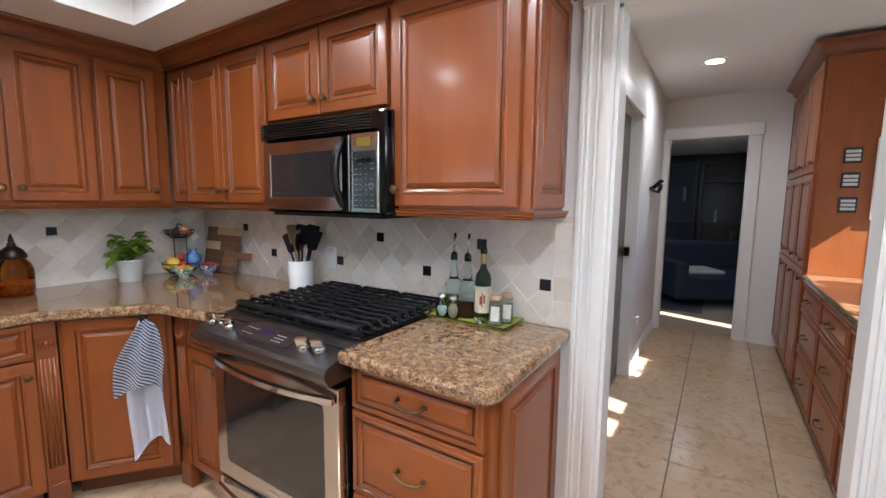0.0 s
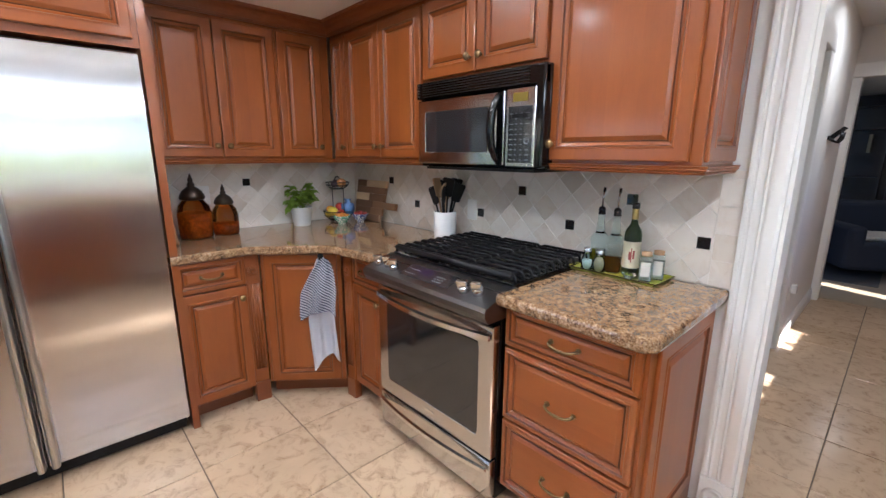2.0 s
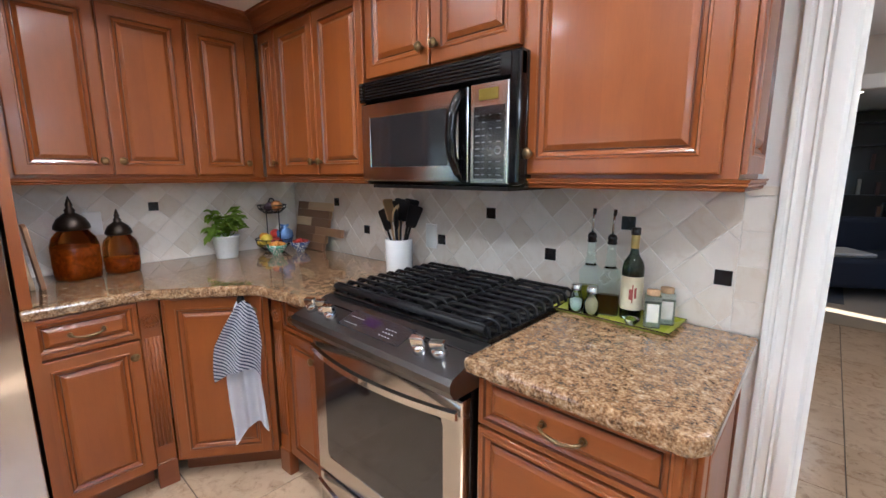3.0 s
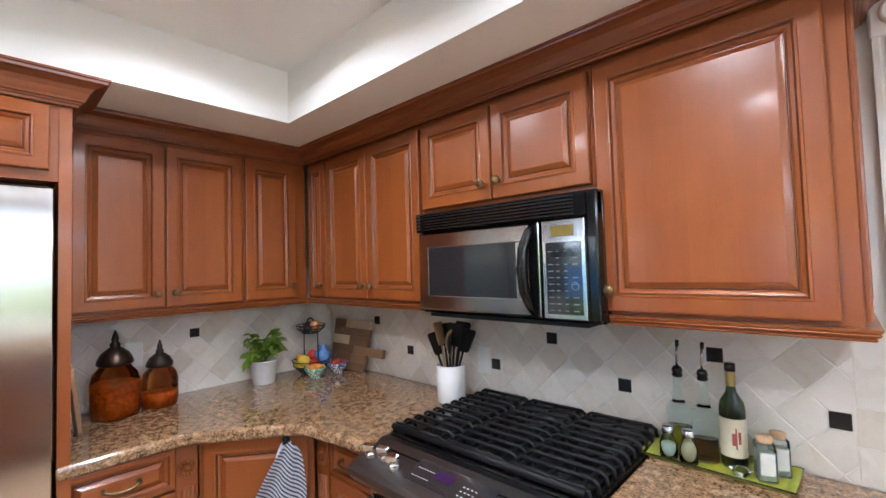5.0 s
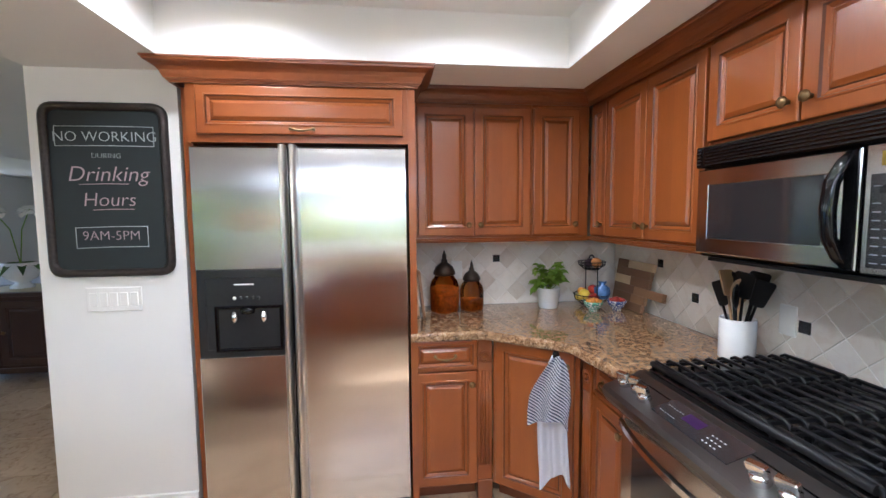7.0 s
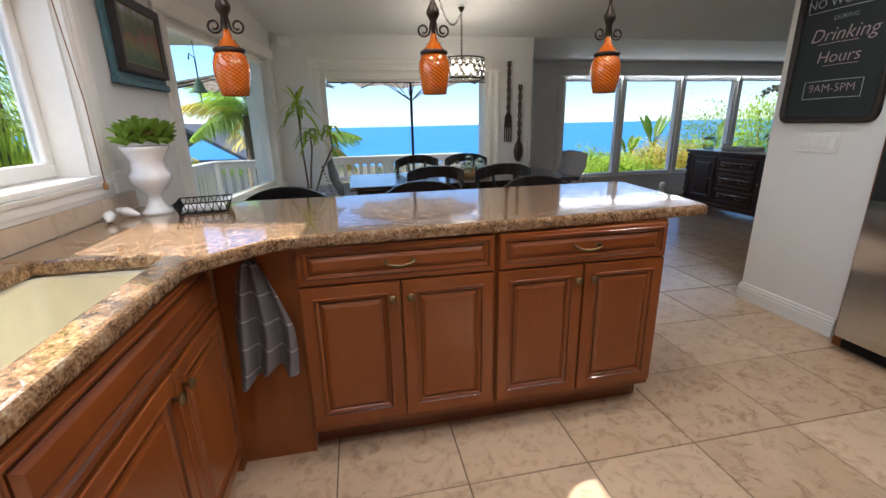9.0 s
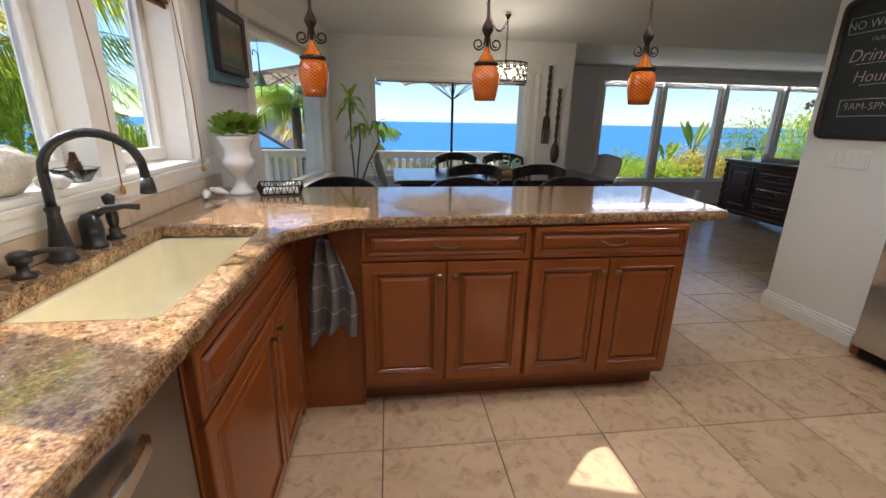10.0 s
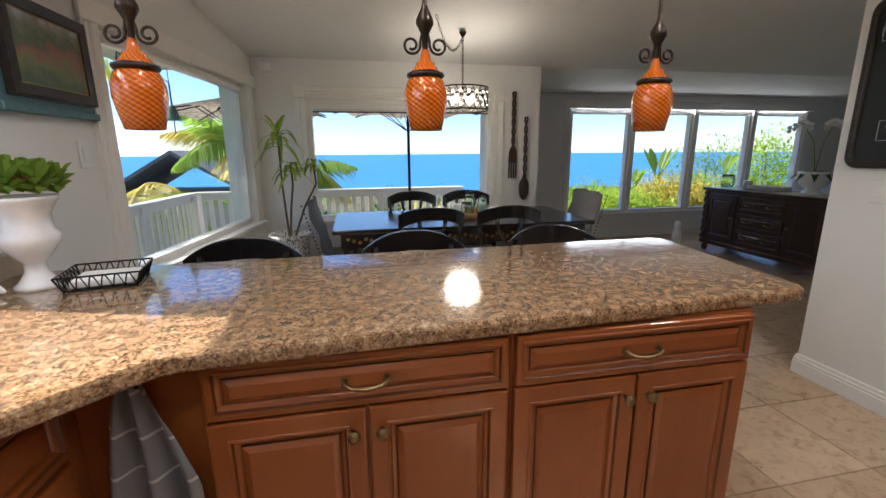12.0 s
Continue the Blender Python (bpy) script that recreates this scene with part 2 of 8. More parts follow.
def make_travertine(name, light, dark, rough, pits=True, vary=0.35):
    a = Mat(name, rough, 0, light)
    src = a.coords(world=True)
    rnd = a.object_random()
    off = a.n("ShaderNodeVectorMath")
    off.operation = "ADD"
    comb = a.n("ShaderNodeCombineXYZ")
    for i in range(3):
        a.l(a.maths("MULTIPLY", rnd, 37.0 + 11 * i), comb.inputs[i])
    a.l(src, off.inputs[0])
    a.l(comb.outputs[0], off.inputs[1])
    v = off.outputs[0]
    big, mid, fine = a.noise(v, 3.2, 5, 0.6, 0.8), a.noise(v, 13, 6, 0.68, 1.2), a.noise(v, 90, 4, 0.6)
    c = a.ramp(big, [(0.3, tuple(x * 0.82 for x in light)), (0.55, light), (0.75, tuple(min(1, x * 1.12) for x in light))])
    c = a.mix(a.ramp(mid, [(0.50, (0, 0, 0)), (0.66, (0.9, 0.9, 0.9))]), c, dark)
    c = a.mix(vary, c, a.ramp(rnd, [(0, (light[0] * 0.80, light[1] * 0.74, light[2] * 0.66)), (0.35, (light[0] * 0.93, light[1] * 0.89, light[2] * 0.84)), (0.6, light), (1, tuple(min(1, x * 1.12) for x in light))]))
    if pits:
        patch = a.ramp(mid, [(0.50, (0, 0, 0)), (0.62, (1, 1, 1))])
        pit = a.ramp(fine, [(0.30, (1, 1, 1)), (0.39, (0, 0, 0))])
        c = a.mix(a.maths("MULTIPLY", patch, pit), c, tuple(x * 0.30 for x in light))
        a.bump(fine, 0.10, 0.001)
    a.color(c)
    a.roughness(mid, rough * 0.8, rough * 1.5)
    return a.m


FLOOR_TILE = make_travertine("travertine_floor", (0.53, 0.38, 0.245), (0.23, 0.135, 0.075), 0.2, True, 0.45)
WALL_TILE = make_travertine("travertine_wall", (0.76, 0.705, 0.635), (0.60, 0.50, 0.40), 0.40, False, 0.6)
GROUT = plain("grout", (0.11, 0.08, 0.055), 0.9, 0, 0.15, 200)
WALL_GROUT = plain("wall_grout", (0.76, 0.72, 0.66), 0.9, 0, 0.12, 200)
ACCENT = plain("black_accent", (0.012, 0.012, 0.013), 0.2, 0, 0.3, 60)


def make_paint(name, color, rough=0.6):
    a = Mat(name, rough, 0, color)
    v = a.coords(world=True)
    n1, n2 = a.noise(v, 260, 3, 0.6), a.noise(v, 0.9, 3, 0.5)
    c = a.ramp(n2, [(0.3, tuple(x * 0.95 for x in color)), (0.7, color)])
    a.color(c)
    a.bump(n1, 0.06, 0.0008)
    return a.m


WALL = make_paint("wall_paint", (0.78, 0.77, 0.74))
CEIL = make_paint("ceiling_paint", (0.80, 0.80, 0.78), 0.7)
TRIM = make_paint("trim_paint", (0.80, 0.79, 0.76), 0.35)


def make_steel(name, axis=1, rough=0.16, color=(0.60, 0.59, 0.58)):
    a = Mat(name, rough, 1.0, color)
    sc = [500.0, 500.0, 500.0]
    sc[axis] = 4.0
    v = a.coords(tuple(sc))
    n1 = a.noise(v, 1.0, 4, 0.6)
    a.color(a.ramp(n1, [(0.3, tuple(x * 0.92 for x in color)), (0.7, color)]))
    a.roughness(n1, rough * 0.85, rough * 1.2)
    a.bump(n1, 0.012, 0.0002)
    return a.m


STEEL = make_steel("brushed_steel", 0)


def make_brushed(name, color, rough, aniso):
    """Sheet steel with upright brushing: what it mirrors is drawn out sideways."""
    a = Mat(name, rough, 1.0, color)
    n1 = a.noise(a.coords((300.0, 300.0, 3.0)), 1.0, 4, 0.6)
    a.color(a.ramp(n1, [(0.3, tuple(x * 0.94 for x in color)), (0.7, color)]))
    a.roughness(n1, rough * 0.9, rough * 1.15)
    a.b.inputs["Anisotropic"].default_value = aniso
    tg = a.n("ShaderNodeTangent")
    tg.direction_type, tg.axis = "RADIAL", "Z"
    a.l(tg.outputs[0], a.b.inputs["Tangent"])
    wave = a.noise(a.coords((1.0, 1.0, 2.2)), 2.2, 2, 0.5)
    a.bump(wave, 0.10, 0.010)
    return a.m


FRIDGE_STEEL = make_brushed("fridge_steel", (0.62, 0.605, 0.60), 0.17, 0.88)
DARK_STEEL = make_steel("dark_steel", 0, 0.32, (0.17, 0.165, 0.16))
CHROME = plain("polished_steel", (0.75, 0.74, 0.72), 0.12, 1.0, 0.05)
BLACK = plain("black_plastic", (0.003, 0.003, 0.0034), 0.10, 0, 0.25, 60, 0.0, 0.0, 0.4)
BLACK_MATTE = plain("black_iron", (0.0045, 0.0045, 0.005), 0.42, 0, 0.25, 150, 0.2, 0.0, 0.28)
DARK_GLASS = plain("dark_oven_glass", (0.018, 0.019, 0.021), 0.07, 0, 0.1, 10, 0, 0.5)
BRONZE = plain("oil_rubbed_bronze", (0.045, 0.032, 0.024), 0.34, 0.85, 0.25, 90)
BRASS = plain("aged_brass", (0.20, 0.13, 0.06), 0.38, 0.9, 0.25, 120)
PEWTER = plain("dark_pewter", (0.06, 0.06, 0.062), 0.32, 0.85, 0.2, 90)
WHITE = plain("white_plastic", (0.78, 0.77, 0.74), 0.35, 0, 0.03)
CERAMIC = plain("white_ceramic", (0.80, 0.79, 0.77), 0.18, 0, 0.04, 20, 0, 0.3)
SINK_MAT = plain("cream_sink", (0.74, 0.68, 0.48), 0.22, 0, 0.04, 12, 0, 0.2)


def make_glass(name, color=(1, 1, 1), rough=0.0, ior=1.45):
    a = Mat(name, rough, 0, color)
    a.b.inputs["Transmission Weight"].default_value = 1.0
    a.b.inputs["IOR"].default_value = ior
    return a.m


PANE = make_glass("window_glass", (0.97, 0.99, 0.985), 0.0, 1.06)
GLASS = make_glass("clear_glass", (0.84, 0.965, 0.95), 0.01, 1.36)
AMBER_GLASS = make_glass("amber_glass", (0.60, 0.25, 0.05), 0.03, 1.4)
GREEN_GLASS = make_glass("dark_green_glass", (0.05, 0.10, 0.03), 0.03)

# ---------------------------------------------------------------- the rooms
TOP = 0.915          # worktop height
SOFFIT, TRAY = 2.17, 2.40


def wall(name, *boxes, mat=WALL, label="white painted plaster wall"):
    bm = bm_new()
    for b in boxes:
        add_box(bm, *b)
    return structure(name, bm, mat, label, "wall")


floor = structure("floor", box(-7.2, -7.6, -0.15, 4.9, 7.6, -0.004), GROUT, "floor of square travertine tiles with thin dark joints", "floor")

# range wall with the opening to the hall
OX0, OX1, OZ = 2.67, 3.38, 2.06
wall("wall_north", (-0.12, 0.0, 0, OX0, 0.12, 2.6), (OX1, 0.0, 0, 4.2, 0.12, 2.6), (OX0, 0.0, OZ, OX1, 0.12, 2.6))
wall("wall_west", (-0.12, -2.99, 0, 0.0, 0.0, 2.6), (-0.12, -3.11, 0, 0.5, -2.99, 2.6), (0.0, -2.99, 0, 0.5, -2.47, 2.6))
wall("wall_living_north", (-7.0, -3.11, 0, -0.12, -2.99, 2.6))

# sink wall with its window and, slightly turned, the dining wall with the tall window
WX = 4.19
wall("wall_east", (WX, -0.72, 0, WX + 0.20, 0.12, 2.6), (WX, -2.66, 0, WX + 0.20, -0.72, 1.085), (WX, -2.66, 2.02, WX + 0.20, -0.72, 2.6),
     (WX, -3.45, 0, WX + 0.20, -2.66, 2.6))
TURNED = pose(WX, -3.45, 0, 0, 0, -7.4)     # local: y runs along the wall from 0 to -2.26
bm = bm_new()
for b in ((0.0, -0.15, 0, 0.14, 0, 2.7), (0.0, -1.90, 0, 0.14, -0.15, 0.70), (0.0, -1.90, 1.88, 0.14, -0.15, 2.7), (0.0, -2.25, 0, 0.14, -1.90, 2.7)):
    add_box(bm, *b)
bm.transform(TURNED)
structure("wall_dining_east", bm, WALL, "white painted plaster wall with a tall window", "wall")

DY, LY = -5.55, -7.10
wall("wall_south", (1.145, DY - 0.14, 0, 1.65, DY, 2.5), (3.46, DY - 0.14, 0, 4.2, DY, 2.5), (1.65, DY - 0.14, 0, 3.46, DY, 0.66), (1.65, DY - 0.14, 1.80, 3.46, DY, 2.5),
     (1.145, LY - 0.14, 0, 1.285, DY - 0.14, 2.5))
LWIN = [(-1.00, -0.03), (-2.06, -1.06), (-3.13, -2.13), (-4.16, -3.20)]
boxes = [(-0.03, LY - 0.14, 0, 1.145, LY, 2.5), (-7.0, LY - 0.14, 0, -4.16, LY, 2.5), (-4.16, LY - 0.14, 0, -0.03, LY, 0.38), (-4.16, LY - 0.14, 1.90, -0.03, LY, 2.5)]
wall("wall_living_south", *boxes)
wall("wall_living_west", (-7.14, -7.54, 0, -7.0, -2.91, 2.6))

# hall behind the range wall
HX, HY = 2.45, 3.62
wall("wall_hall_west", (HX - 0.12, 0.12, 0, HX, 1.22, 2.6), (HX - 0.12, 1.98, 0, HX, HY, 2.6), (HX - 0.12, 1.22, 2.04, HX, 1.98, 2.6))
wall("wall_hall_north", (HX - 0.12, HY, 0, 2.50, HY + 0.12, 2.6), (3.20, HY, 0, 4.32, HY + 0.12, 2.6), (2.50, HY, 2.06, 3.20, HY + 0.12, 2.6))
wall("wall_hall_east", (4.2, 0.12, 0, 4.32, 0.45, 2.6), (4.2, 0.45, 0, 4.32, 2.1, 1.15), (4.2, 0.45, 1.82, 4.32, 2.1, 2.6), (4.2, 0.70, 1.15, 4.32, 0.78, 1.82), (4.2, 1.0, 1.15, 4.32, 1.5, 1.82), (4.2, 2.1, 0, 4.32, HY, 2.6))
# the small room off the hall and the study at its end
wall("wall_side_room", (1.0, 0.9, 0, 1.1, 2.3, 2.5), (1.1, 0.9, 0, HX - 0.12, 1.0, 2.5), (1.1, 2.2, 0, HX - 0.12, 2.3, 2.5))
STUDY = make_wood("study_panelling", (0.030, 0.017, 0.012), 0.4)
wall("wall_study", (0.8, 7.3, 0, 5.0, 7.4, 2.5), (0.8, HY + 0.12, 0, 0.9, 7.3, 2.5), (4.9, HY + 0.12, 0, 5.0, 7.3, 2.5), mat=STUDY, label="dark panelled study wall")

# ceilings
bm = bm_new()
TX0, TX1, TY0, TY1 = 0.71, 3.55, -2.45, -0.65
for b in ((-0.12, -3.10, SOFFIT, TX0, 0.12, 2.62), (TX1, -3.10, SOFFIT, 4.34, 0.12, 2.62), (TX0, -3.10, SOFFIT, TX1, TY0, 2.62), (TX0, TY1, SOFFIT, TX1, 0.12, 2.62), (TX0, TY0, TRAY, TX1, TY1, 2.62)):
    add_box(bm, *b)
structure("ceiling_kitchen", bm, CEIL, "white ceiling with a raised tray and dropped border", "ceiling")
bm = bm_new()
pts = [(-3.10, 2.46), (DY, 2.145), (LY - 0.2, 2.10)]
for (ya, za), (yb, zb) in zip(pts, pts[1:]):
    v = [bm.verts.new(p) for p in ((-7.1, ya, za), (4.5, ya, za), (4.5, yb, zb), (-7.1, yb, zb), (-7.1, ya, za + 0.2), (4.5, ya, za + 0.2), (4.5, yb, zb + 0.2), (-7.1, yb, zb + 0.2))]
    for f in ((0, 1, 2, 3), (7, 6, 5, 4), (0, 4, 5, 1), (3, 2, 6, 7), (0, 3, 7, 4), (1, 5, 6, 2)):
        bm.faces.new([v[k] for k in f])
bmesh.ops.recalc_face_normals(bm, faces=bm.faces[:])
structure("ceiling_dining", bm, CEIL, "white gently sloping ceiling over dining and living room", "ceiling")
structure("ceiling_hall", box(1.0, 0.12, 2.48, 4.34, HY + 0.12, 2.6), CEIL, "white hall ceiling", "ceiling")
structure("ceiling_study", box(0.8, HY + 0.12, 2.25, 5.0, 7.4, 2.4), CEIL, "white study ceiling", "ceiling")

# ---------------------------------------------------------------- cabinets


def rings(bm, w, h, prof, x0=0.0, z0=0.0):
    """Nested rectangles (inset, y) facing -y, joined and capped."""
    rows = []
    for ins, y in prof:
        rows.append([bm.verts.new(p) for p in ((x0 + ins, y, z0 + ins), (x0 + w - ins, y, z0 + ins), (x0 + w - ins, y, z0 + h - ins), (x0 + ins, y, z0 + h - ins))])
    for a, b in zip(rows, rows[1:]):
        for k in range(4):
            bm.faces.new((a[k], a[(k + 1) % 4], b[(k + 1) % 4], b[k]))
    bm.faces.new(rows[-1])
    return bm


def panel_door(w, h, rail=0.058, thick=0.021):
    """A door or drawer front with a moulded frame and a raised field; its back lies at y = 0."""
    t = thick
    prof = [(0, 0), (0, -t + 0.004), (0.002, -t + 0.001), (0.006, -t)]
    r = min(rail, h * 0.28, w * 0.28)
    prof += [(r - 0.009, -t), (r - 0.007, -t - 0.0025), (r - 0.002, -t - 0.0028), (r, -t + 0.001), (r + 0.002, -t + 0.0045), (r + 0.010, -t + 0.0080), (r + 0.014, -t + 0.0125), (r + 0.0165, -t + 0.0125),
             (r + 0.0175, -t + 0.0085), (r + 0.022, -t + 0.0065), (r + 0.030, -t + 0.0015), (r + 0.0325, -t + 0.0005)]
    prof = [p for p in prof if p[0] < min(w, h) / 2 - 0.004]
    bm = rings(bm_new(), w, h, prof)
    bm.faces.ensure_lookup_table()
    for k in range(len(prof) - 1):
        if (r - 0.003 <= prof[k][0] and prof[k + 1][0] <= r + 0.0025) or (r + 0.012 <= prof[k][0] and prof[k + 1][0] <= r + 0.018):
            for f in bm.faces[4 * k:4 * k + 4]:
                f.material_index = 1
    return bm


def knob_bm():
    bm = lathe([(0, 0), (0.007, 0), (0.006, 0.010), (0.008, 0.014), (0.015, 0.018), (0.0165, 0.022), (0.015, 0.026), (0.011, 0.0265), (0.010, 0.029), (0.006, 0.030), (0, 0.030)], 16)
    bm.transform(Matrix.Rotation(radians(90), 4, "X"))
    return bm


def pull_bm(w=0.10):
    bm = bm_new()
    pts = [(-w / 2, 0, 0), (-w / 2, -0.018, 0.000), (-w * 0.36, -0.026, -0.006), (-w * 0.16, -0.028, -0.010), (0, -0.029, -0.011), (w * 0.16, -0.028, -0.010), (w * 0.36, -0.026, -0.006), (w / 2, -0.018, 0), (w / 2, 0, 0)]
    add_tube(bm, pts, [0.006, 0.005, 0.0045, 0.005, 0.006, 0.005, 0.0045, 0.005, 0.006], 8)
    for s in (-1, 1):
        add_tube(bm, [(s * w / 2, 0.0, 0), (s * w / 2, -0.004, 0)], 0.010, 10)
    return bm


def shared(key, make, store={}):
    if key not in store:
        data = bpy.data.meshes.new(key[0])
        bm = make()
        bm.to_mesh(data)
        bm.free()
        data.materials.append(key[1])
        store[key] = data
    return store[key]


def hang(name, data, parent, m):
    ob = new(name, data)
    ob.parent, ob.matrix_basis = parent, m
    return ob


def put_knob(parent, x, y, z):
    k = hang("knob", shared(("knob", BRASS), knob_bm), parent, pose(x, y, z))
    k["label"] = "small round aged brass knob"


def put_pull(parent, x, y, z):
    k = hang("handle", shared(("handle", BRASS), pull_bm), parent, pose(x, y, z))
    k["label"] = "curved aged brass pull"


def cabinet(name, m, w, z0, z1, depth, fronts, label, group, toe=0.0, body_mat=WOOD, side_panel=False):
    """A cabinet unit. Local: x along the front, front at y = 0, depth towards +y.
    fronts: (kind, x, z, w, h, handle side)."""
    root = thing(name, m, label, "cabinet", group)
    part("body", box(0, 0, z0 + toe, w, depth, z1, 0.0015), body_mat, root)
    if toe:
        part("toe_kick", box(0.0, min(0.08, depth - 0.01), 0, w, depth, z0 + toe), WOOD_GLAZE, root)
    for kind, x, z, fw, fh, side in fronts:
        nm = "drawer_front" if kind in ("drawer", "flap", "false") else "front_panel" if kind == "blank" else "door"
        d = part(nm, panel_door(fw, fh, 0.050 if kind == "door" else 0.022), WOOD if kind == "door" else WOOD_H, root, "", pose(x, -0.001, z))
        y = -0.022
        if kind in ("drawer", "flap", "false"):
            put_pull(d, fw / 2, y, fh / 2 if kind != "flap" else 0.03)
        elif kind == "door":
            kx = 0.03 if side[0] == "l" else fw - 0.03
            kz = 0.06 if side[1] == "b" else fh - 0.06
            put_knob(d, kx, y, kz)
    return root


UP0, UP1 = 1.362, 2.10
UL = "raised-panel cherry wood wall cabinet above the backsplash"
HLEFT = lambda y: pose(0.30, y, 0, 0, 0, 90)
dz, dh = UP0 + 0.012, UP1 - UP0 - 0.03
g = "kitchen wall cabinets"
cabinet("wall_cabinet", HLEFT(-1.375), 0.685, UP0, UP1 + 0.02, 0.299, [("door", 0.035, dz, 0.312, dh, "rb"), ("door", 0.353, dz, 0.322, dh, "lb")], UL + ", two doors", g)
cabinet("wall_cabinet", HLEFT(-0.688), 0.34, UP0, UP1 + 0.02, 0.299, [("door", 0.006, dz, 0.27, dh, "rb")], UL + ", corner unit", g)
RY = -0.33
cabinet("wall_cabinet", pose(0.302, RY, 0), 0.206, UP0, UP1 + 0.02, 0.325, [("door", 0.036, dz, 0.165, dh, "rb")], UL + ", narrow corner door", g)
cabinet("wall_cabinet", pose(0.510, RY, 0), 0.717, UP0, UP1 + 0.02, 0.325, [("door", 0.006, dz, 0.342, dh, "rb"), ("door", 0.354, dz, 0.356, dh, "lb")], UL + ", two doors", g)
cabinet("wall_cabinet", pose(1.229, RY, 0), 0.727, 1.732, UP1 + 0.02, 0.325, [("door", 0.008, 1.745, 0.347, UP1 - 1.763, "rb"), ("door", 0.363, 1.745, 0.354, UP1 - 1.763, "lb")], "short cherry wood wall cabinet over the microwave", g)
big = cabinet("wall_cabinet", pose(1.958, RY, 0), 0.546, UP0, UP1 + 0.02, 0.325, [("door", 0.006, dz, 0.505, dh, "lb")], "wide single-door cherry wood wall cabinet at the doorway", g)
part("side_panel", panel_door(0.30, dh, 0.05, 0.012), WOOD, big, "", pose(0.547, 0.012, dz, 0, 0, 90))

# mouldings over and under the wall cabinets
CROWN = [(0.0, 0.0), (0.012, 0.0), (0.014, 0.010), (0.020, 0.012), (0.022, 0.020), (0.028, 0.022), (0.030, 0.030), (0.034, 0.040), (0.040, 0.060), (0.052, 0.080), (0.070, 0.094), (0.084, 0.100), (0.086, 0.112), (0.092, 0.114), (0.092, 0.124), (0.0, 0.124)]
solid("crown_moulding", sweep([(o, u * 0.56) for o, u in CROWN], [(0.312, -1.372, UP1), (0.312, -0.345, UP1), (2.515, -0.345, UP1), (2.515, -0.001, UP1)]), WOOD_GLAZE, "stepped cherry wood crown moulding along the wall cabinets", "moulding")
RAIL = [(0.0, 0.0), (0.010, 0.0), (0.013, 0.004), (0.010, 0.008), (0.016, 0.010), (0.019, 0.014), (0.016, 0.018), (0.020, 0.020), (0.022, 0.026), (0.0, 0.026)]
solid("light_rail", sweep(RAIL, [(0.303, -1.372, UP0 - 0.026), (0.303, -0.333, UP0 - 0.026), (1.224, -0.333, UP0 - 0.026)]), WOOD, "ridged cherry wood rail under the wall cabinets", "moulding")
solid("light_rail", sweep(RAIL, [(1.986, -0.333, UP0 - 0.026), (2.507, -0.333, UP0 - 0.026), (2.507, -0.004, UP0 - 0.026)]), WOOD, "ridged cherry wood rail under the wide wall cabinet", "moulding")

# base cabinets
BT = TOP - 0.045
g = "kitchen base cabinets"
BL = "cherry wood base cabinet under the granite worktop"
cabinet("base_cabinet", pose(0.60, -1.400, 0, 0, 0, 90), 0.335, 0, BT, 0.59, [("drawer", 0.006, 0.715, 0.324, 0.150, ""), ("door", 0.006, 0.115, 0.324, 0.590, "rt")], BL + " with drawer and door", g, 0.1)


def pilaster(m, h, label):
    root = thing("pilaster", m, label, "pilaster", "carved pilasters")
    bm = box(0, 0, 0.10, 0.075, 0.03, h, 0.002)
    part("post", bm, WOOD, root)
    bm = bm_new()
    for k in range(4):
        add_tube(bm, [(0.016 + k * 0.0145, 0.0, 0.20), (0.016 + k * 0.0145, 0.0, h - 0.17)], 0.0055, 8)
    part("reeding", bm, WOOD, root)
    bm = bm_new()
    for k in range(12):
        a = 2 * math.pi * k / 12
        add_lathe(bm, [(0, 0), (0.006, 0.001), (0.007, 0.005), (0, 0.008)], 6, 0.022 * math.cos(a), 0.022 * math.sin(a))
    add_lathe(bm, [(0.0, 0), (0.012, 0), (0.012, 0.006), (0.007, 0.010), (0, 0.011)], 12)
    add_lathe(bm, [(0.034, 0), (0.034, 0.005), (0.030, 0.007), (0.028, 0.003)], 24)
    bm.transform(pose(0.0375, 0, h - 0.10, 90))
    part("rosette", bm, WOOD, root, "carved flower rosette")
    part("foot", box(-0.002, -0.006, 0.0, 0.077, 0.04, 0.12, 0.003), WOOD_GLAZE, root)
    return root


pilaster(pose(0.598, -1.064, 0, 0, 0, 86), BT, "cherry wood pilaster with a carved flower and reeding")
DIAG = math.degrees(math.atan2(0.34, 0.27))
cabinet("base_cabinet", pose(0.605, -0.985, 0, 0, 0, DIAG), 0.434, 0, BT, 0.30, [("door", 0.022, 0.115, 0.39, 0.745, "rt")], "diagonal cherry wood corner cabinet with one tall door", g, 0.1)
pilaster(pose(0.878, -0.635, 0, 0, 0, 4), BT, "narrow cherry wood pilaster beside the corner cabinet")
cabinet("base_cabinet", pose(0.955, -0.605, 0), 0.293, 0, BT, 0.60, [("drawer", 0.006, 0.715, 0.28, 0.150, ""), ("door", 0.006, 0.115, 0.28, 0.590, "rt")], BL + " by the range", g, 0.1)
rb = cabinet("base_cabinet", pose(2.012, -0.60, 0), 0.508, 0, BT, 0.598, [("drawer", 0.006, 0.712, 0.49, 0.155, ""), ("drawer", 0.006, 0.414, 0.49, 0.288, ""), ("drawer", 0.006, 0.112, 0.49, 0.290, "")], "cherry wood drawer cabinet with three drawers by the doorway", g, 0.1)
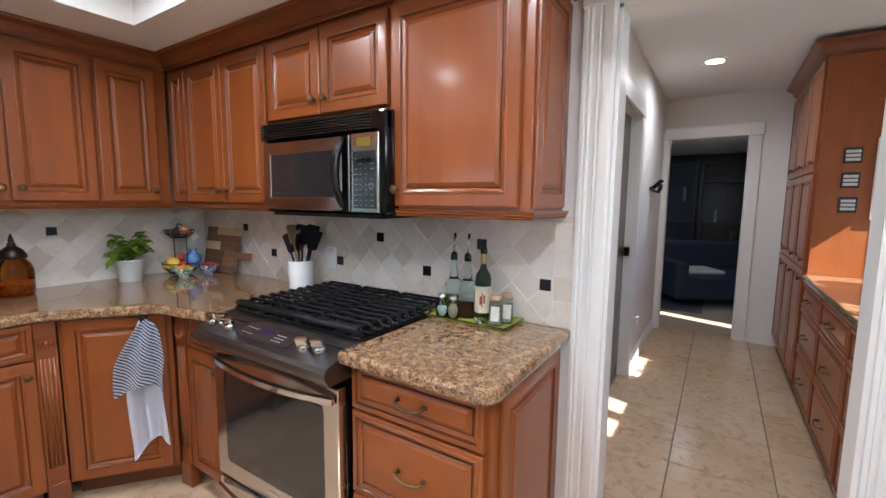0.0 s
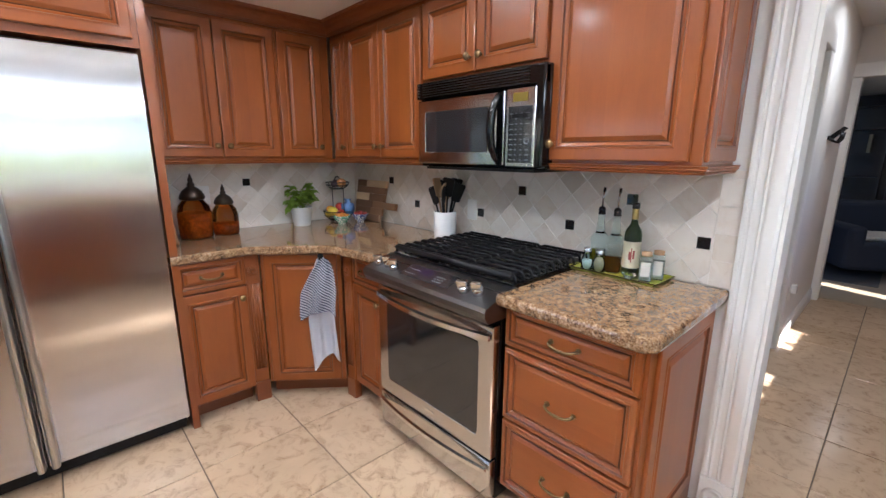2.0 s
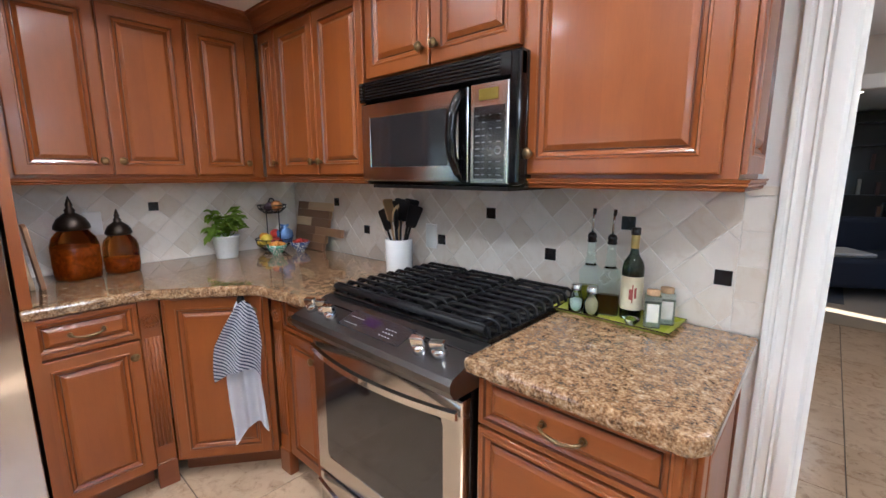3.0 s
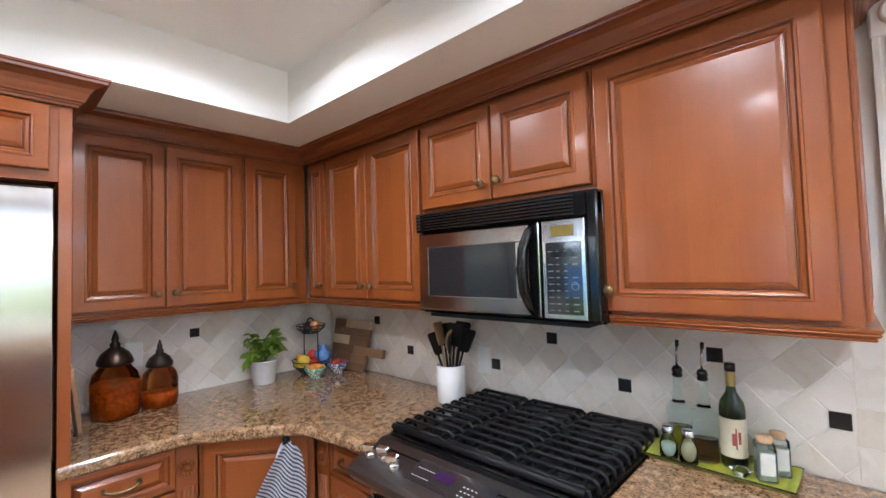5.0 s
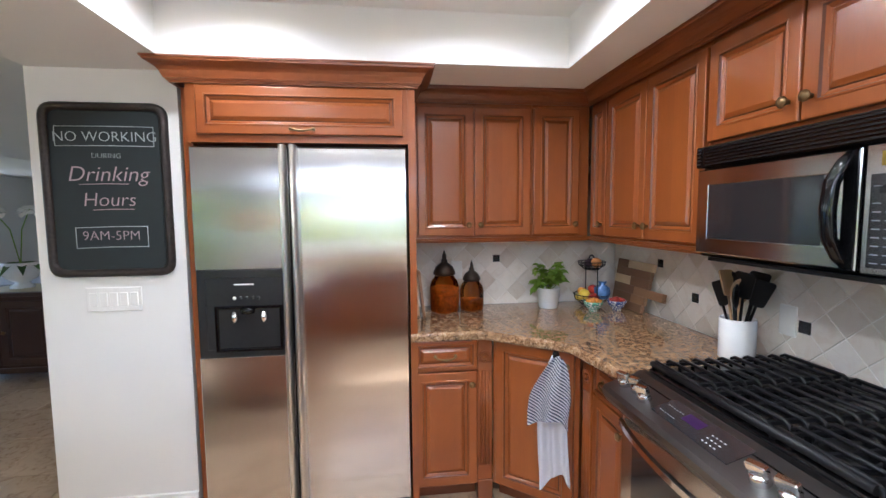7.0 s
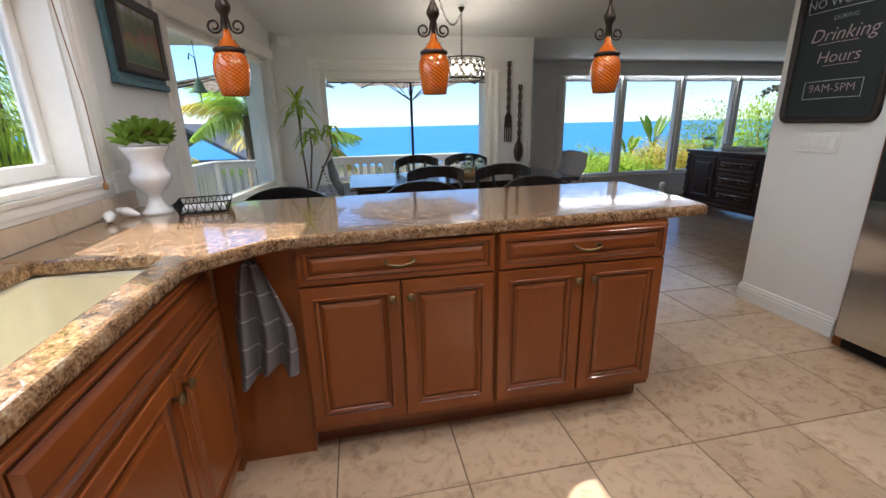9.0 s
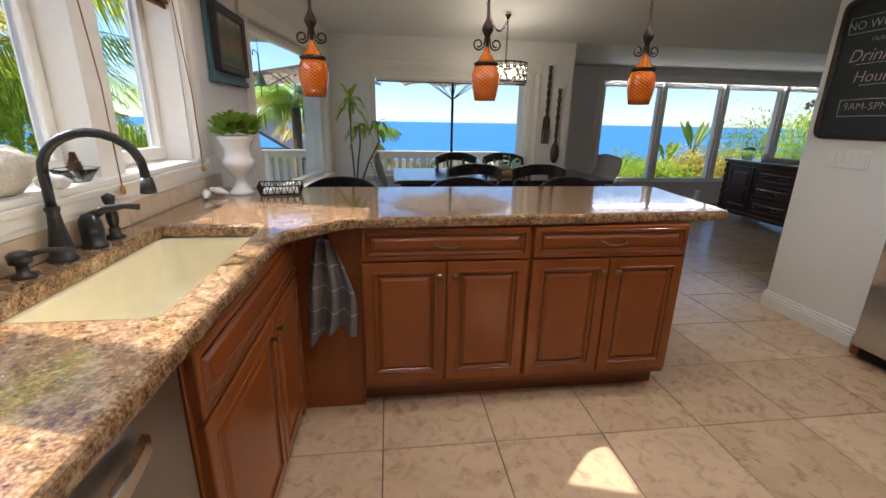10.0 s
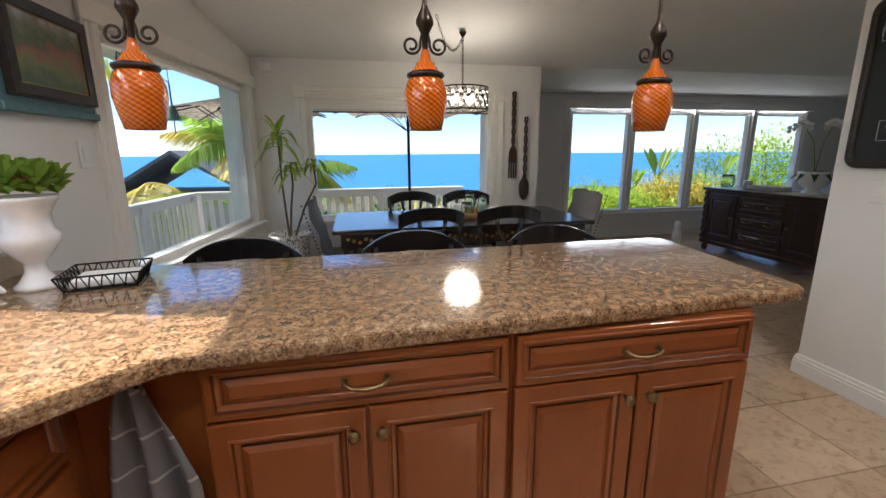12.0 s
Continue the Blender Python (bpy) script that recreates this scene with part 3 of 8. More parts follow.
part("side_panel", panel_door(0.50, 0.74, 0.06, 0.012), WOOD, rb, "", pose(0.5085, 0.05, 0.115, 0, 0, 90))


def arc(cx, cy, r, a0, a1, n=6):
    return [(cx + r * math.cos(radians(a0 + (a1 - a0) * k / n)), cy + r * math.sin(radians(a0 + (a1 - a0) * k / n))) for k in range(n + 1)]


def rounded(poly, radii, n=6):
    """The outline with its corners rounded."""
    out = []
    for i, p in enumerate(poly):
        r = radii[i] if isinstance(radii, (list, tuple)) else radii
        p = Vector(p)
        a, b = Vector(poly[i - 1]) - p, Vector(poly[(i + 1) % len(poly)]) - p
        if r <= 0:
            out.append(tuple(p))
            continue
        half = a.angle(b) / 2
        d = min(r / math.tan(half), a.length * 0.49, b.length * 0.49)
        pa, pb = p + a.normalized() * d, p + b.normalized() * d
        for k in range(n + 1):
            t = k / n
            out.append(tuple((1 - t) ** 2 * pa + 2 * t * (1 - t) * p + t * t * pb))
    return out


def worktop(name, poly, label, holes=()):
    ob = solid(name, prism(poly, TOP - 0.045, TOP, 0.014, 3), GRANITE, label, "worktop")
    return ob


worktop("worktop", rounded([(0.0, -1.405), (0.645, -1.405), (0.645, -1.05), (0.90, -0.715), (1.252, -0.665), (1.252, 0.0), (0.0, 0.0)], [0, 0.01, 0.12, 0.10, 0.02, 0, 0]), "polished brown speckled granite worktop round the kitchen corner")
worktop("worktop", rounded([(2.006, -0.672), (2.525, -0.672), (2.555, -0.635), (2.555, -0.001), (2.006, -0.001)], [0.01, 0.03, 0.03, 0, 0]), "polished brown speckled granite worktop beside the range")

# fridge enclosure
FY0, FY1 = -2.368, -1.414
enc = thing("fridge_enclosure", pose(0, 0, 0), "tall cherry wood surround built round the fridge", "cabinet")
part("side_panel", box(0.505, FY0 - 0.055, 0, 0.57, FY0 - 0.012, 2.075), WOOD, enc)
part("side_panel", box(0.0, FY1 + 0.012, 0, 0.635, FY1 + 0.045, 2.075), WOOD, enc)
part("top_box", box(0.0, FY0 - 0.0118, 1.825, 0.63, FY1 + 0.0118, 2.08), WOOD_H, enc)
fl = part("flap_door", panel_door(0.906, 0.210, 0.045), WOOD_H, enc, "", pose(0.632, FY0 + 0.036, 1.858, 0, 0, 90))
put_pull(fl, 0.453, -0.022, 0.024)
part("crown", sweep([(o * 0.95, u * 0.74) for o, u in CROWN], [(0.50, FY0 - 0.057, 2.076), (0.637, FY0 - 0.057, 2.076), (0.637, FY1 + 0.047, 2.076), (0.40, FY1 + 0.047, 2.076)]), WOOD_GLAZE, enc)

# peninsula and sink run
PY = -2.18
g = "peninsula cabinets"
PL = "cherry wood peninsula cabinet with a drawer over two doors"
for x in (3.412, 2.684):
    cabinet("base_cabinet", pose(x, PY, 0, 0, 0, 180), 0.727, 0, BT, 0.60, [("drawer", 0.010, 0.724, 0.706, 0.138, ""), ("door", 0.007, 0.146, 0.351, 0.570, "rt"), ("door", 0.366, 0.146, 0.351, 0.570, "lt")], PL, g, 0.11)
solid("filler_panel", box(3.414, PY - 0.03, 0.0, 3.68, PY - 0.05, BT), WOOD, "plain cherry wood panel in the corner below the worktop", "panel")
SX = 3.68
cabinet("base_cabinet", pose(SX, -1.232, 0, 0, 0, -90), 0.93, 0, BT, 0.05, [("blank", 0.012, 0.700, 0.90, 0.158, ""), ("door", 0.012, 0.115, 0.505, 0.570, "rt"), ("door", 0.525, 0.115, 0.385, 0.570, "lt")], "cherry wood sink cabinet with two doors", "sink cabinets", 0.1)
solid("filler_panel", box(SX + 0.001, -2.228, 0.0, SX + 0.03, -2.164, BT), WOOD, "narrow cherry wood filler in the corner", "panel")

# ---------------------------------------------------------------- refrigerator
fr = thing("refrigerator", pose(0, 0, 0), "stainless steel side-by-side refrigerator with a black ice dispenser", "refrigerator")
part("body", box(0.02, FY0 + 0.004, 0.02, 0.58, FY1 - 0.004, 1.815), BLACK, fr)
part("base_grille", box(0.58, FY0 + 0.01, 0.015, 0.60, FY1 - 0.01, 0.085), BLACK_MATTE, fr, "black base grille")
YM = -1.946
DZ0, DZ1 = 0.845, 1.25
fd = part("door", box(0.585, FY0, 0.09, 0.60, YM - 0.003, 1.80), FRIDGE_STEEL, fr)
part("lower_panel", box(0.6005, FY0, 0.09, 0.652, YM - 0.003, DZ0, 0.003), FRIDGE_STEEL, fd)
part("upper_panel", box(0.6005, FY0, DZ1, 0.652, YM - 0.003, 1.80, 0.003), FRIDGE_STEEL, fd)
bm = rings(bm_new(), 0.411, DZ1 - DZ0 - 0.002, [(0, 0), (0, -0.052), (0.004, -0.054)] + [(0.035, -0.054), (0.037, -0.052)], 0, 0)
part("dispenser_panel", bm, plain("dispenser_black", (0.014, 0.015, 0.016), 0.3, 0, 0.2, 40), fd, "black ice and water dispenser panel", pose(0.60, FY0 + 0.004, DZ0 + 0.001, 0, 0, 90))
bm = rings(bm_new(), 0.30, 0.215, [(0, 0), (0.003, -0.003), (0.012, -0.002), (0.016, 0.0), (0.022, 0.03)])
part("dispenser_recess", bm, BLACK, fd, "glossy black dispenser recess", pose(0.656, FY0 + 0.075, DZ0 + 0.025, 0, 0, 90))
for y in (0.16, 0.29):
    part("dispenser_lever", lathe([(0, 0), (0.012, 0.0), (0.02, 0.02), (0.016, 0.05), (0.0, 0.055)], 4), CHROME, fd, "grey dispenser lever", pose(0.652, FY0 + y, DZ0 + 0.16))
part("dispenser_spout", lathe([(0, 0), (0.03, 0.0), (0.034, 0.02), (0, 0.03)], 14), BLACK, fd, "", pose(0.655, FY0 + 0.22, DZ0 + 0.205))
for k in range(5):
    part("button", lathe([(0, 0), (0.008, 0), (0.008, 0.002), (0, 0.003)], 10), WHITE if k == 0 else PEWTER, fd, "", pose(0.655, FY0 + 0.165 + k * 0.026, DZ0 + 0.275, 0, 90))
part("marking", box(0.6545, FY0 + 0.165, DZ0 + 0.335, 0.6555, FY0 + 0.25, DZ0 + 0.340), WHITE, fd, "thin white marking")
part("door", box(0.585, YM + 0.004, 0.09, 0.652, FY1, 1.80, 0.003), FRIDGE_STEEL, fr)
for y in (YM - 0.020, YM + 0.026):
    bm = prism([(0.648, y - 0.014), (0.690, y - 0.014), (0.702, y - 0.008), (0.706, y), (0.702, y + 0.008), (0.690, y + 0.014), (0.648, y + 0.014)], 0.10, 1.808)
    part("handle", bm, make_steel("handle_steel", 2, 0.3, (0.66, 0.65, 0.62)) if y < YM else bpy.data.materials["handle_steel"], fr, "full-height brushed steel handle")

# ---------------------------------------------------------------- range
RW = 0.745
rg = thing("range", pose(1.258, -0.662, 0), "stainless slide-in gas range with black grates and glass oven door", "range")
part("body", box(0.003, 0.035, 0.03, RW - 0.003, 0.65, 0.905), BLACK, rg)
bm = rings(bm_new(), RW - 0.01, 0.555, [(0, 0), (0, -0.034), (0.004, -0.038), (0.075, -0.038), (0.079, -0.034), (0.080, -0.030)])
dr = part("oven_door", bm, STEEL, rg, "stainless oven door", pose(0.005, 0.036, 0.225))
bm = prism(rounded([(0.0, 0.0), (RW - 0.15, 0.0), (RW - 0.15, 0.395), (0.0, 0.395)], 0.02, 4), 0, 0.004)
part("oven_window", bm, DARK_GLASS, dr, "dark glass oven window", pose(0.070, -0.0345, 0.080, 90))


def bow_handle(w, bow, h=0.028, t=0.012):
    """A flat bar that bows outwards (towards -y)."""
    bm, n = bm_new(), 16
    rows = []
    for k in range(n + 1):
        s = k / n
        y = -bow * (1 - (2 * s - 1) ** 2) - 0.008
        rows.append([bm.verts.new((s * w, y + dy, dzv)) for dy, dzv in ((0, -h / 2), (-t, -h / 2 + 0.004), (-t, h / 2 - 0.004), (0, h / 2))])
    for a, b in zip(rows, rows[1:]):
        for k in range(4):
            bm.faces.new((a[k], a[(k + 1) % 4], b[(k + 1) % 4], b[k]))
    bm.faces.new(rows[0][::-1]), bm.faces.new(rows[-1])
    bmesh.ops.recalc_face_normals(bm, faces=bm.faces[:])
    return bm


part("handle", bow_handle(RW - 0.03, 0.045), CHROME, dr, "bowed steel oven handle", pose(0.010, -0.036, 0.515))
dw_ = part("storage_drawer", box(0.005, 0.0, 0.045, RW - 0.005, 0.036, 0.212, 0.004, 2), STEEL, rg)
part("handle", bow_handle(RW - 0.03, 0.030, 0.024), CHROME, dw_, "bowed steel drawer handle", pose(0.015, 0.0, 0.178))
part("logo", box(RW / 2 - 0.03, -0.0395, 0.262, RW / 2 + 0.03, -0.0385, 0.274), CHROME, dr, "small raised badge", pose(0, 0, -0.225))
bm = bm_new()
sec = [(-0.052, 0.812), (-0.070, 0.838), (-0.072, 0.858), (-0.062, 0.872), (0.075, 0.916), (0.10, 0.916), (0.10, 0.812)]
lo = [bm.verts.new((-0.012, y, z)) for y, z in sec]
hi = [bm.verts.new((RW + 0.012, y, z)) for y, z in sec]
bm.faces.new(lo), bm.faces.new(hi[::-1])
for k in range(len(sec)):
    bm.faces.new((lo[k], lo[(k + 1) % len(sec)], hi[(k + 1) % len(sec)], hi[k]))
bmesh.ops.recalc_face_normals(bm, faces=bm.faces[:])
cp = part("control_panel", bm, DARK_STEEL, rg, "sloping dark steel control panel")
SL = math.degrees(math.atan2(0.044, 0.137))
on = lambda x, s: pose(x, -0.062 + s * 0.137, 0.872 + s * 0.044 + 0.001, SL, 0, 0)
part("touch_panel", box(-0.15, -0.04, 0, 0.15, 0.045, 0.0015), DARK_GLASS, cp, "black glass touch panel", on(0.37, 0.5))
part("display", box(-0.035, -0.012, 0.0016, 0.035, 0.022, 0.0022), plain("display_violet", (0.03, 0.012, 0.05), 0.1), cp, "dark violet clock display", on(0.345, 0.55))
for i in range(3):
    for j in range(4):
        part("key_mark", box(0.05 + j * 0.014 - 0.003, -0.024 + i * 0.016, 0.0016, 0.05 + j * 0.014 + 0.003, -0.021 + i * 0.016, 0.0021), WHITE, cp, "", on(0.37, 0.5))
for j in range(6):
    for y in (0.012, -0.02):
        part("key_mark", box(-0.135 + j * 0.012, y, 0.0016, -0.129 + j * 0.012, y + 0.002, 0.0021), WHITE, cp, "", on(0.37, 0.5))


def range_knob():
    bm = lathe([(0.021, 0.0), (0.023, 0.004), (0.021, 0.02), (0.019, 0.024), (0, 0.024)], 20)
    add_box(bm, -0.023, -0.010, 0.02, 0.023, 0.010, 0.050, 0.003)
    return bm


for x, s in ((0.045, 0.35), (0.105, 0.42), (0.165, 0.33), (0.60, 0.35), (0.665, 0.42)):
    hang("knob", shared(("knob", CHROME), range_knob), cp, on(x, s) @ pose(0, 0, 0, 0, 0, 15))["label"] = "brushed steel burner knob"
ct = part("cooktop", box(0.0, 0.10, 0.905, RW, 0.648, 0.926, 0.004), BLACK, rg, "black enamel cooktop")
for x, y in ((0.16, 0.22), (0.16, 0.50), (0.372, 0.36), (0.585, 0.22), (0.585, 0.50)):
    part("burner", lathe([(0.0, 0.0), (0.052, 0.0), (0.052, 0.006), (0.042, 0.010), (0.042, 0.018), (0.036, 0.022), (0, 0.022)], 24), BLACK_MATTE, ct, "round cast burner cap", pose(x, y, 0.926))
    part("burner_ring", lathe([(0.056, 0.0), (0.060, 0.0), (0.060, 0.008), (0.054, 0.009)], 24), PEWTER, ct, "", pose(x, y, 0.926))


def grate_bm(w):
    bm = bm_new()
    for k in range(11):
        y = 0.0 + k * 0.0515
        add_tube(bm, [(0.0, y, -0.018), (0.004, y, 0.006), (0.018, y, 0.014), (w / 2, y, 0.013), (w - 0.018, y, 0.014), (w - 0.004, y, 0.006), (w, y, -0.018)], 0.0062, 6)
    for x in (0.03, w / 2, w - 0.03):
        add_box(bm, x - 0.005, 0.0, 0.0, x + 0.005, 0.515, 0.010)
    return bm


for k in range(3):
    part("grate", grate_bm(0.243), BLACK_MATTE, rg, "black cast iron grate", pose(0.006 + k * 0.2455, 0.115, 0.945))
part("griddle_bar", tube([(0.012, 0.108, 0.948), (RW - 0.012, 0.108, 0.948)], 0.012, 10), BLACK_MATTE, rg, "black rounded bar before the grates")

# ---------------------------------------------------------------- microwave
MW = 0.738
mw = thing("microwave", pose(1.246, -0.385, 1.336), "black and stainless over-the-range microwave with bowed black handle", "microwave")
part("body", box(0, 0.02, 0, MW, 0.370, 0.386, 0.004), BLACK, mw)
bm = box(0.0, -0.012, 0.312, MW, 0.02, 0.386, 0.006, 2)
vent = part("vent_grille", bm, BLACK, mw, "black louvred vent grille")
for k in range(6):
    part("louvre", box(0.05, -0.018, 0.320 + k * 0.0105, MW - 0.07, -0.010, 0.3235 + k * 0.0105), BLACK_MATTE, vent)
dm = part("door", rings(bm_new(), 0.535, 0.29, [(0, 0), (0, -0.028), (0.004, -0.032), (0.052, -0.032), (0.055, -0.029)]), STEEL, mw, "stainless microwave door", pose(0.012, 0.02, 0.014))
part("door_window", box(0.050, -0.0305, 0.052, 0.448, -0.0285, 0.246), DARK_GLASS, dm, "dark door window")
part("handle", tube([(0.512, -0.02, 0.006), (0.508, -0.046, 0.03), (0.497, -0.062, 0.08), (0.494, -0.066, 0.145), (0.497, -0.062, 0.21), (0.508, -0.046, 0.26), (0.512, -0.02, 0.284)], [0.012, 0.014, 0.017, 0.018, 0.017, 0.014, 0.012], 12), BLACK, dm, "bowed glossy black handle")
part("handle_plate", box(0.500, -0.036, 0.004, 0.535, -0.031, 0.286, 0.002), BLACK, dm)
kp = part("control_panel", box(0.558, -0.012, 0.010, 0.698, 0.02, 0.308, 0.003), STEEL, mw, "stainless control panel")
part("keypad", box(0.573, -0.0145, 0.026, 0.685, -0.012, 0.240), DARK_GLASS, kp, "black keypad")
part("display", box(0.592, -0.0145, 0.257, 0.662, -0.012, 0.290), plain("display_amber", (0.16, 0.115, 0.02), 0.2), kp, "amber clock display")
KEY_PRINT = plain("key_print", (0.14, 0.15, 0.16), 0.6)
for i in range(10):
    for j in range(4):
        if i in (3, 6) and j == 3 or i == 8 and j in (0, 2):
            continue
        w = 0.010 + 0.007 * ((i * 3 + j) % 3 == 0)
        part("key_mark", box(0.580 + j * 0.026, -0.0150, 0.036 + i * 0.0195, 0.580 + j * 0.026 + w, -0.0146, 0.0385 + i * 0.0195), KEY_PRINT, kp)
part("window_key", box(0.592, -0.0150, 0.196, 0.668, -0.0146, 0.214), BLACK, kp, "wide glossy key")
part("dial_ring", lathe([(0.010, 0), (0.0115, 0.0008), (0.0125, 0.0)], 18), KEY_PRINT, kp, "round key ring", pose(0.664, -0.0146, 0.110, 90))
part("end_cap", box(0.700, -0.016, 0.006, MW, 0.03, 0.386, 0.010, 3), BLACK, mw, "rounded glossy black end")
part("underside", box(0.05, 0.01, -0.012, MW - 0.05, 0.36, 0.0), BLACK_MATTE, mw)
for k in range(5):
    part("side_slot", box(0.012, -0.0185, 0.322 + k * 0.0125, 0.028, -0.0115, 0.329 + k * 0.0125, 0.002), PEWTER, mw, "pale side slot")

# ---------------------------------------------------------------- sink run
CF = 3.645
SK = (3.735, -2.03, 4.08, -1.29)
outline = [(1.750, -2.190), (1.660, -2.955), (WX - 0.002, -2.925), (WX - 0.002, SK[1]), (SK[2], SK[1]), (SK[2] - 0.0, SK[1]), (SK[0] + 0.0, SK[1]), (SK[0], SK[3]), (SK[2], SK[3]), (WX - 0.002, SK[3]), (WX - 0.002, -0.52), (CF, -0.52), (CF, -1.92), (3.45, -2.115)]
outline = [p for i, p in enumerate(outline) if i == 0 or (Vector(p) - Vector(outline[i - 1])).length > 1e-4]
rad = {(1.750, -2.190): 0.05, (1.660, -2.955): 0.07, (SK[0], SK[1]): 0.03, (SK[0], SK[3]): 0.03, (CF, -1.92): 0.10, (3.45, -2.115): 0.14}
worktop("worktop", rounded(outline, [rad.get(p, 0) for p in outline]), "polished brown speckled granite worktop of sink and peninsula bar")
solid("worktop_strip", box(SK[2] + 0.0, SK[1] - 0.001, TOP - 0.045, WX - 0.002, SK[3] + 0.001, TOP - 0.0005, 0.004), GRANITE, "granite strip behind the sink under the faucet", "worktop")
sk = thing("sink", pose(0, 0, 0), "deep cream undermount sink in the granite worktop", "sink")
x0, y0, x1, y1 = SK
bm = bm_new()
rows = []
for ins, z in ((-0.004, TOP - 0.046), (0.0, TOP - 0.060), (0.012, TOP - 0.20), (0.035, TOP - 0.235), (0.12, TOP - 0.245)):
    poly = rounded([(x0 + ins, y0 + ins), (x1 - ins, y0 + ins), (x1 - ins, y1 - ins), (x0 + ins, y1 - ins)], 0.045, 5)
    rows.append([bm.verts.new((px, py, z)) for px, py in poly])
for a, b in zip(rows, rows[1:]):
    for k in range(len(a)):
        bm.faces.new((a[k], a[(k + 1) % len(a)], b[(k + 1) % len(a)], b[k])).smooth = True
bm.faces.new(rows[-1])
bmesh.ops.recalc_face_normals(bm, faces=bm.faces[:])
bmesh.ops.solidify(bm, geom=bm.faces[:], thickness=-0.006)
part("bowl", bm, SINK_MAT, sk)
part("drain", lathe([(0, 0.002), (0.03, 0.003), (0.042, 0.004), (0.044, 0.0)], 20), PEWTER, sk, "dark drain ring", pose(3.90, -1.66, TOP - 0.243))

# dishwasher
dwm = thing("dishwasher", pose(SX - 0.002, -0.625, 0, 0, 0, -90), "stainless dishwasher with a pocket handle under the worktop", "dishwasher")
part("body", box(0.003, 0.03, 0.1, 0.595, 0.48, BT - 0.002), BLACK, dwm)
part("door", box(0.004, 0.0, 0.11, 0.594, 0.03, BT - 0.006, 0.004), make_steel("dishwasher_steel", 0, 0.34, (0.36, 0.35, 0.34)), dwm)
part("handle", bow_handle(0.30, 0.018, 0.034), CHROME, dwm, "pale bowed handle", pose(0.15, 0.0, 0.80))
part("toe_kick", box(0.003, 0.06, 0.0, 0.595, 0.48, 0.1), BLACK_MATTE, dwm)

# faucet set
fa = thing("faucet", pose(4.138, -1.66, TOP) @ Matrix.Diagonal((0.94, 0.94, 0.94, 1)), "dark pewter gooseneck kitchen faucet", "faucet")
part("base", lathe([(0.036, 0), (0.036, 0.008), (0.030, 0.012), (0.028, 0.04), (0.018, 0.10), (0.015, 0.135), (0.018, 0.140), (0.018, 0.148), (0.013, 0.152), (0, 0.152)], 24), PEWTER, fa)
pts = [(0, 0, 0.15), (0, 0, 0.24)] + [(-0.105 + 0.105 * math.cos(a), -0.0, 0.24 + 0.105 * math.sin(a)) for a in [math.pi * k / 12 for k in range(13)]]
pts = [(x, y + 0.35 * x, z) for x, y, z in pts] + [(-0.212, -0.075, 0.205)]
part("spout", tube(pts, 0.0125, 12), PEWTER, fa, "curved gooseneck spout")
part("nozzle", lathe([(0.014, 0.0), (0.022, 0.0), (0.020, 0.018), (0.015, 0.045), (0, 0.045)], 18), PEWTER, fa, "", pose(-0.212, -0.075, 0.175))
lv = thing("faucet_lever", pose(4.138, -1.785, TOP), "dark pewter single-lever faucet valve", "faucet")
part("base", lathe([(0.034, 0), (0.034, 0.008), (0.028, 0.012), (0.030, 0.05), (0.028, 0.075), (0.018, 0.095), (0, 0.102)], 24), PEWTER, lv)
part("lever", tube([(0, 0, 0.085), (-0.03, -0.02, 0.105), (-0.075, -0.04, 0.110), (-0.11, -0.055, 0.104)], [0.016, 0.012, 0.008, 0.009], 10), PEWTER, lv)
sp = thing("side_sprayer", pose(4.138, -1.885, TOP), "dark pewter side sprayer beside the faucet", "sprayer")
part("holder", lathe([(0.027, 0), (0.027, 0.006), (0.015, 0.012), (0.016, 0.03), (0, 0.03)], 18), PEWTER, sp)
part("handle", lathe([(0.010, 0.03), (0.016, 0.05), (0.017, 0.07), (0.011, 0.10), (0.016, 0.115), (0.018, 0.13), (0.0, 0.14)], 18), PEWTER, sp)
so = thing("soap_dispenser", pose(4.138, -1.53, TOP), "dark pewter soap pump set into the worktop", "soap dispenser")
part("base", lathe([(0.026, 0), (0.026, 0.006), (0.012, 0.012), (0.012, 0.03), (0.022, 0.034), (0.024, 0.055), (0.016, 0.062), (0, 0.062)], 18), PEWTER, so)
part("spout", tube([(0, 0, 0.05), (-0.045, -0.03, 0.058), (-0.085, -0.055, 0.050)], [0.008, 0.006, 0.006], 8), PEWTER, so)

# ---------------------------------------------------------------- sink window
LINEN = plain("window_paint", (0.80, 0.78, 0.73), 0.4, 0, 0.03)
wn = thing("window_1", pose(0, 0, 0), "white casement kitchen window above the sink", "window")
tagged(wn, kind="structure")
GX = WX + 0.14
panes = [(-2.645, -2.13), (-2.0, -1.31), (-1.20, -0.75)]
fbm = bm_new()
for b in ((WX + 0.01, -2.66, 1.085, WX + 0.19, -2.645, 2.02), (WX + 0.02, -2.13, 1.085, WX + 0.19, -2.0, 2.02), (WX + 0.02, -1.31, 1.085, WX + 0.19, -1.20, 2.02), (WX + 0.02, -0.75, 1.085, WX + 0.19, -0.72, 2.02)):
    add_box(fbm, *b)
part("window_frame", fbm, LINEN, wn)
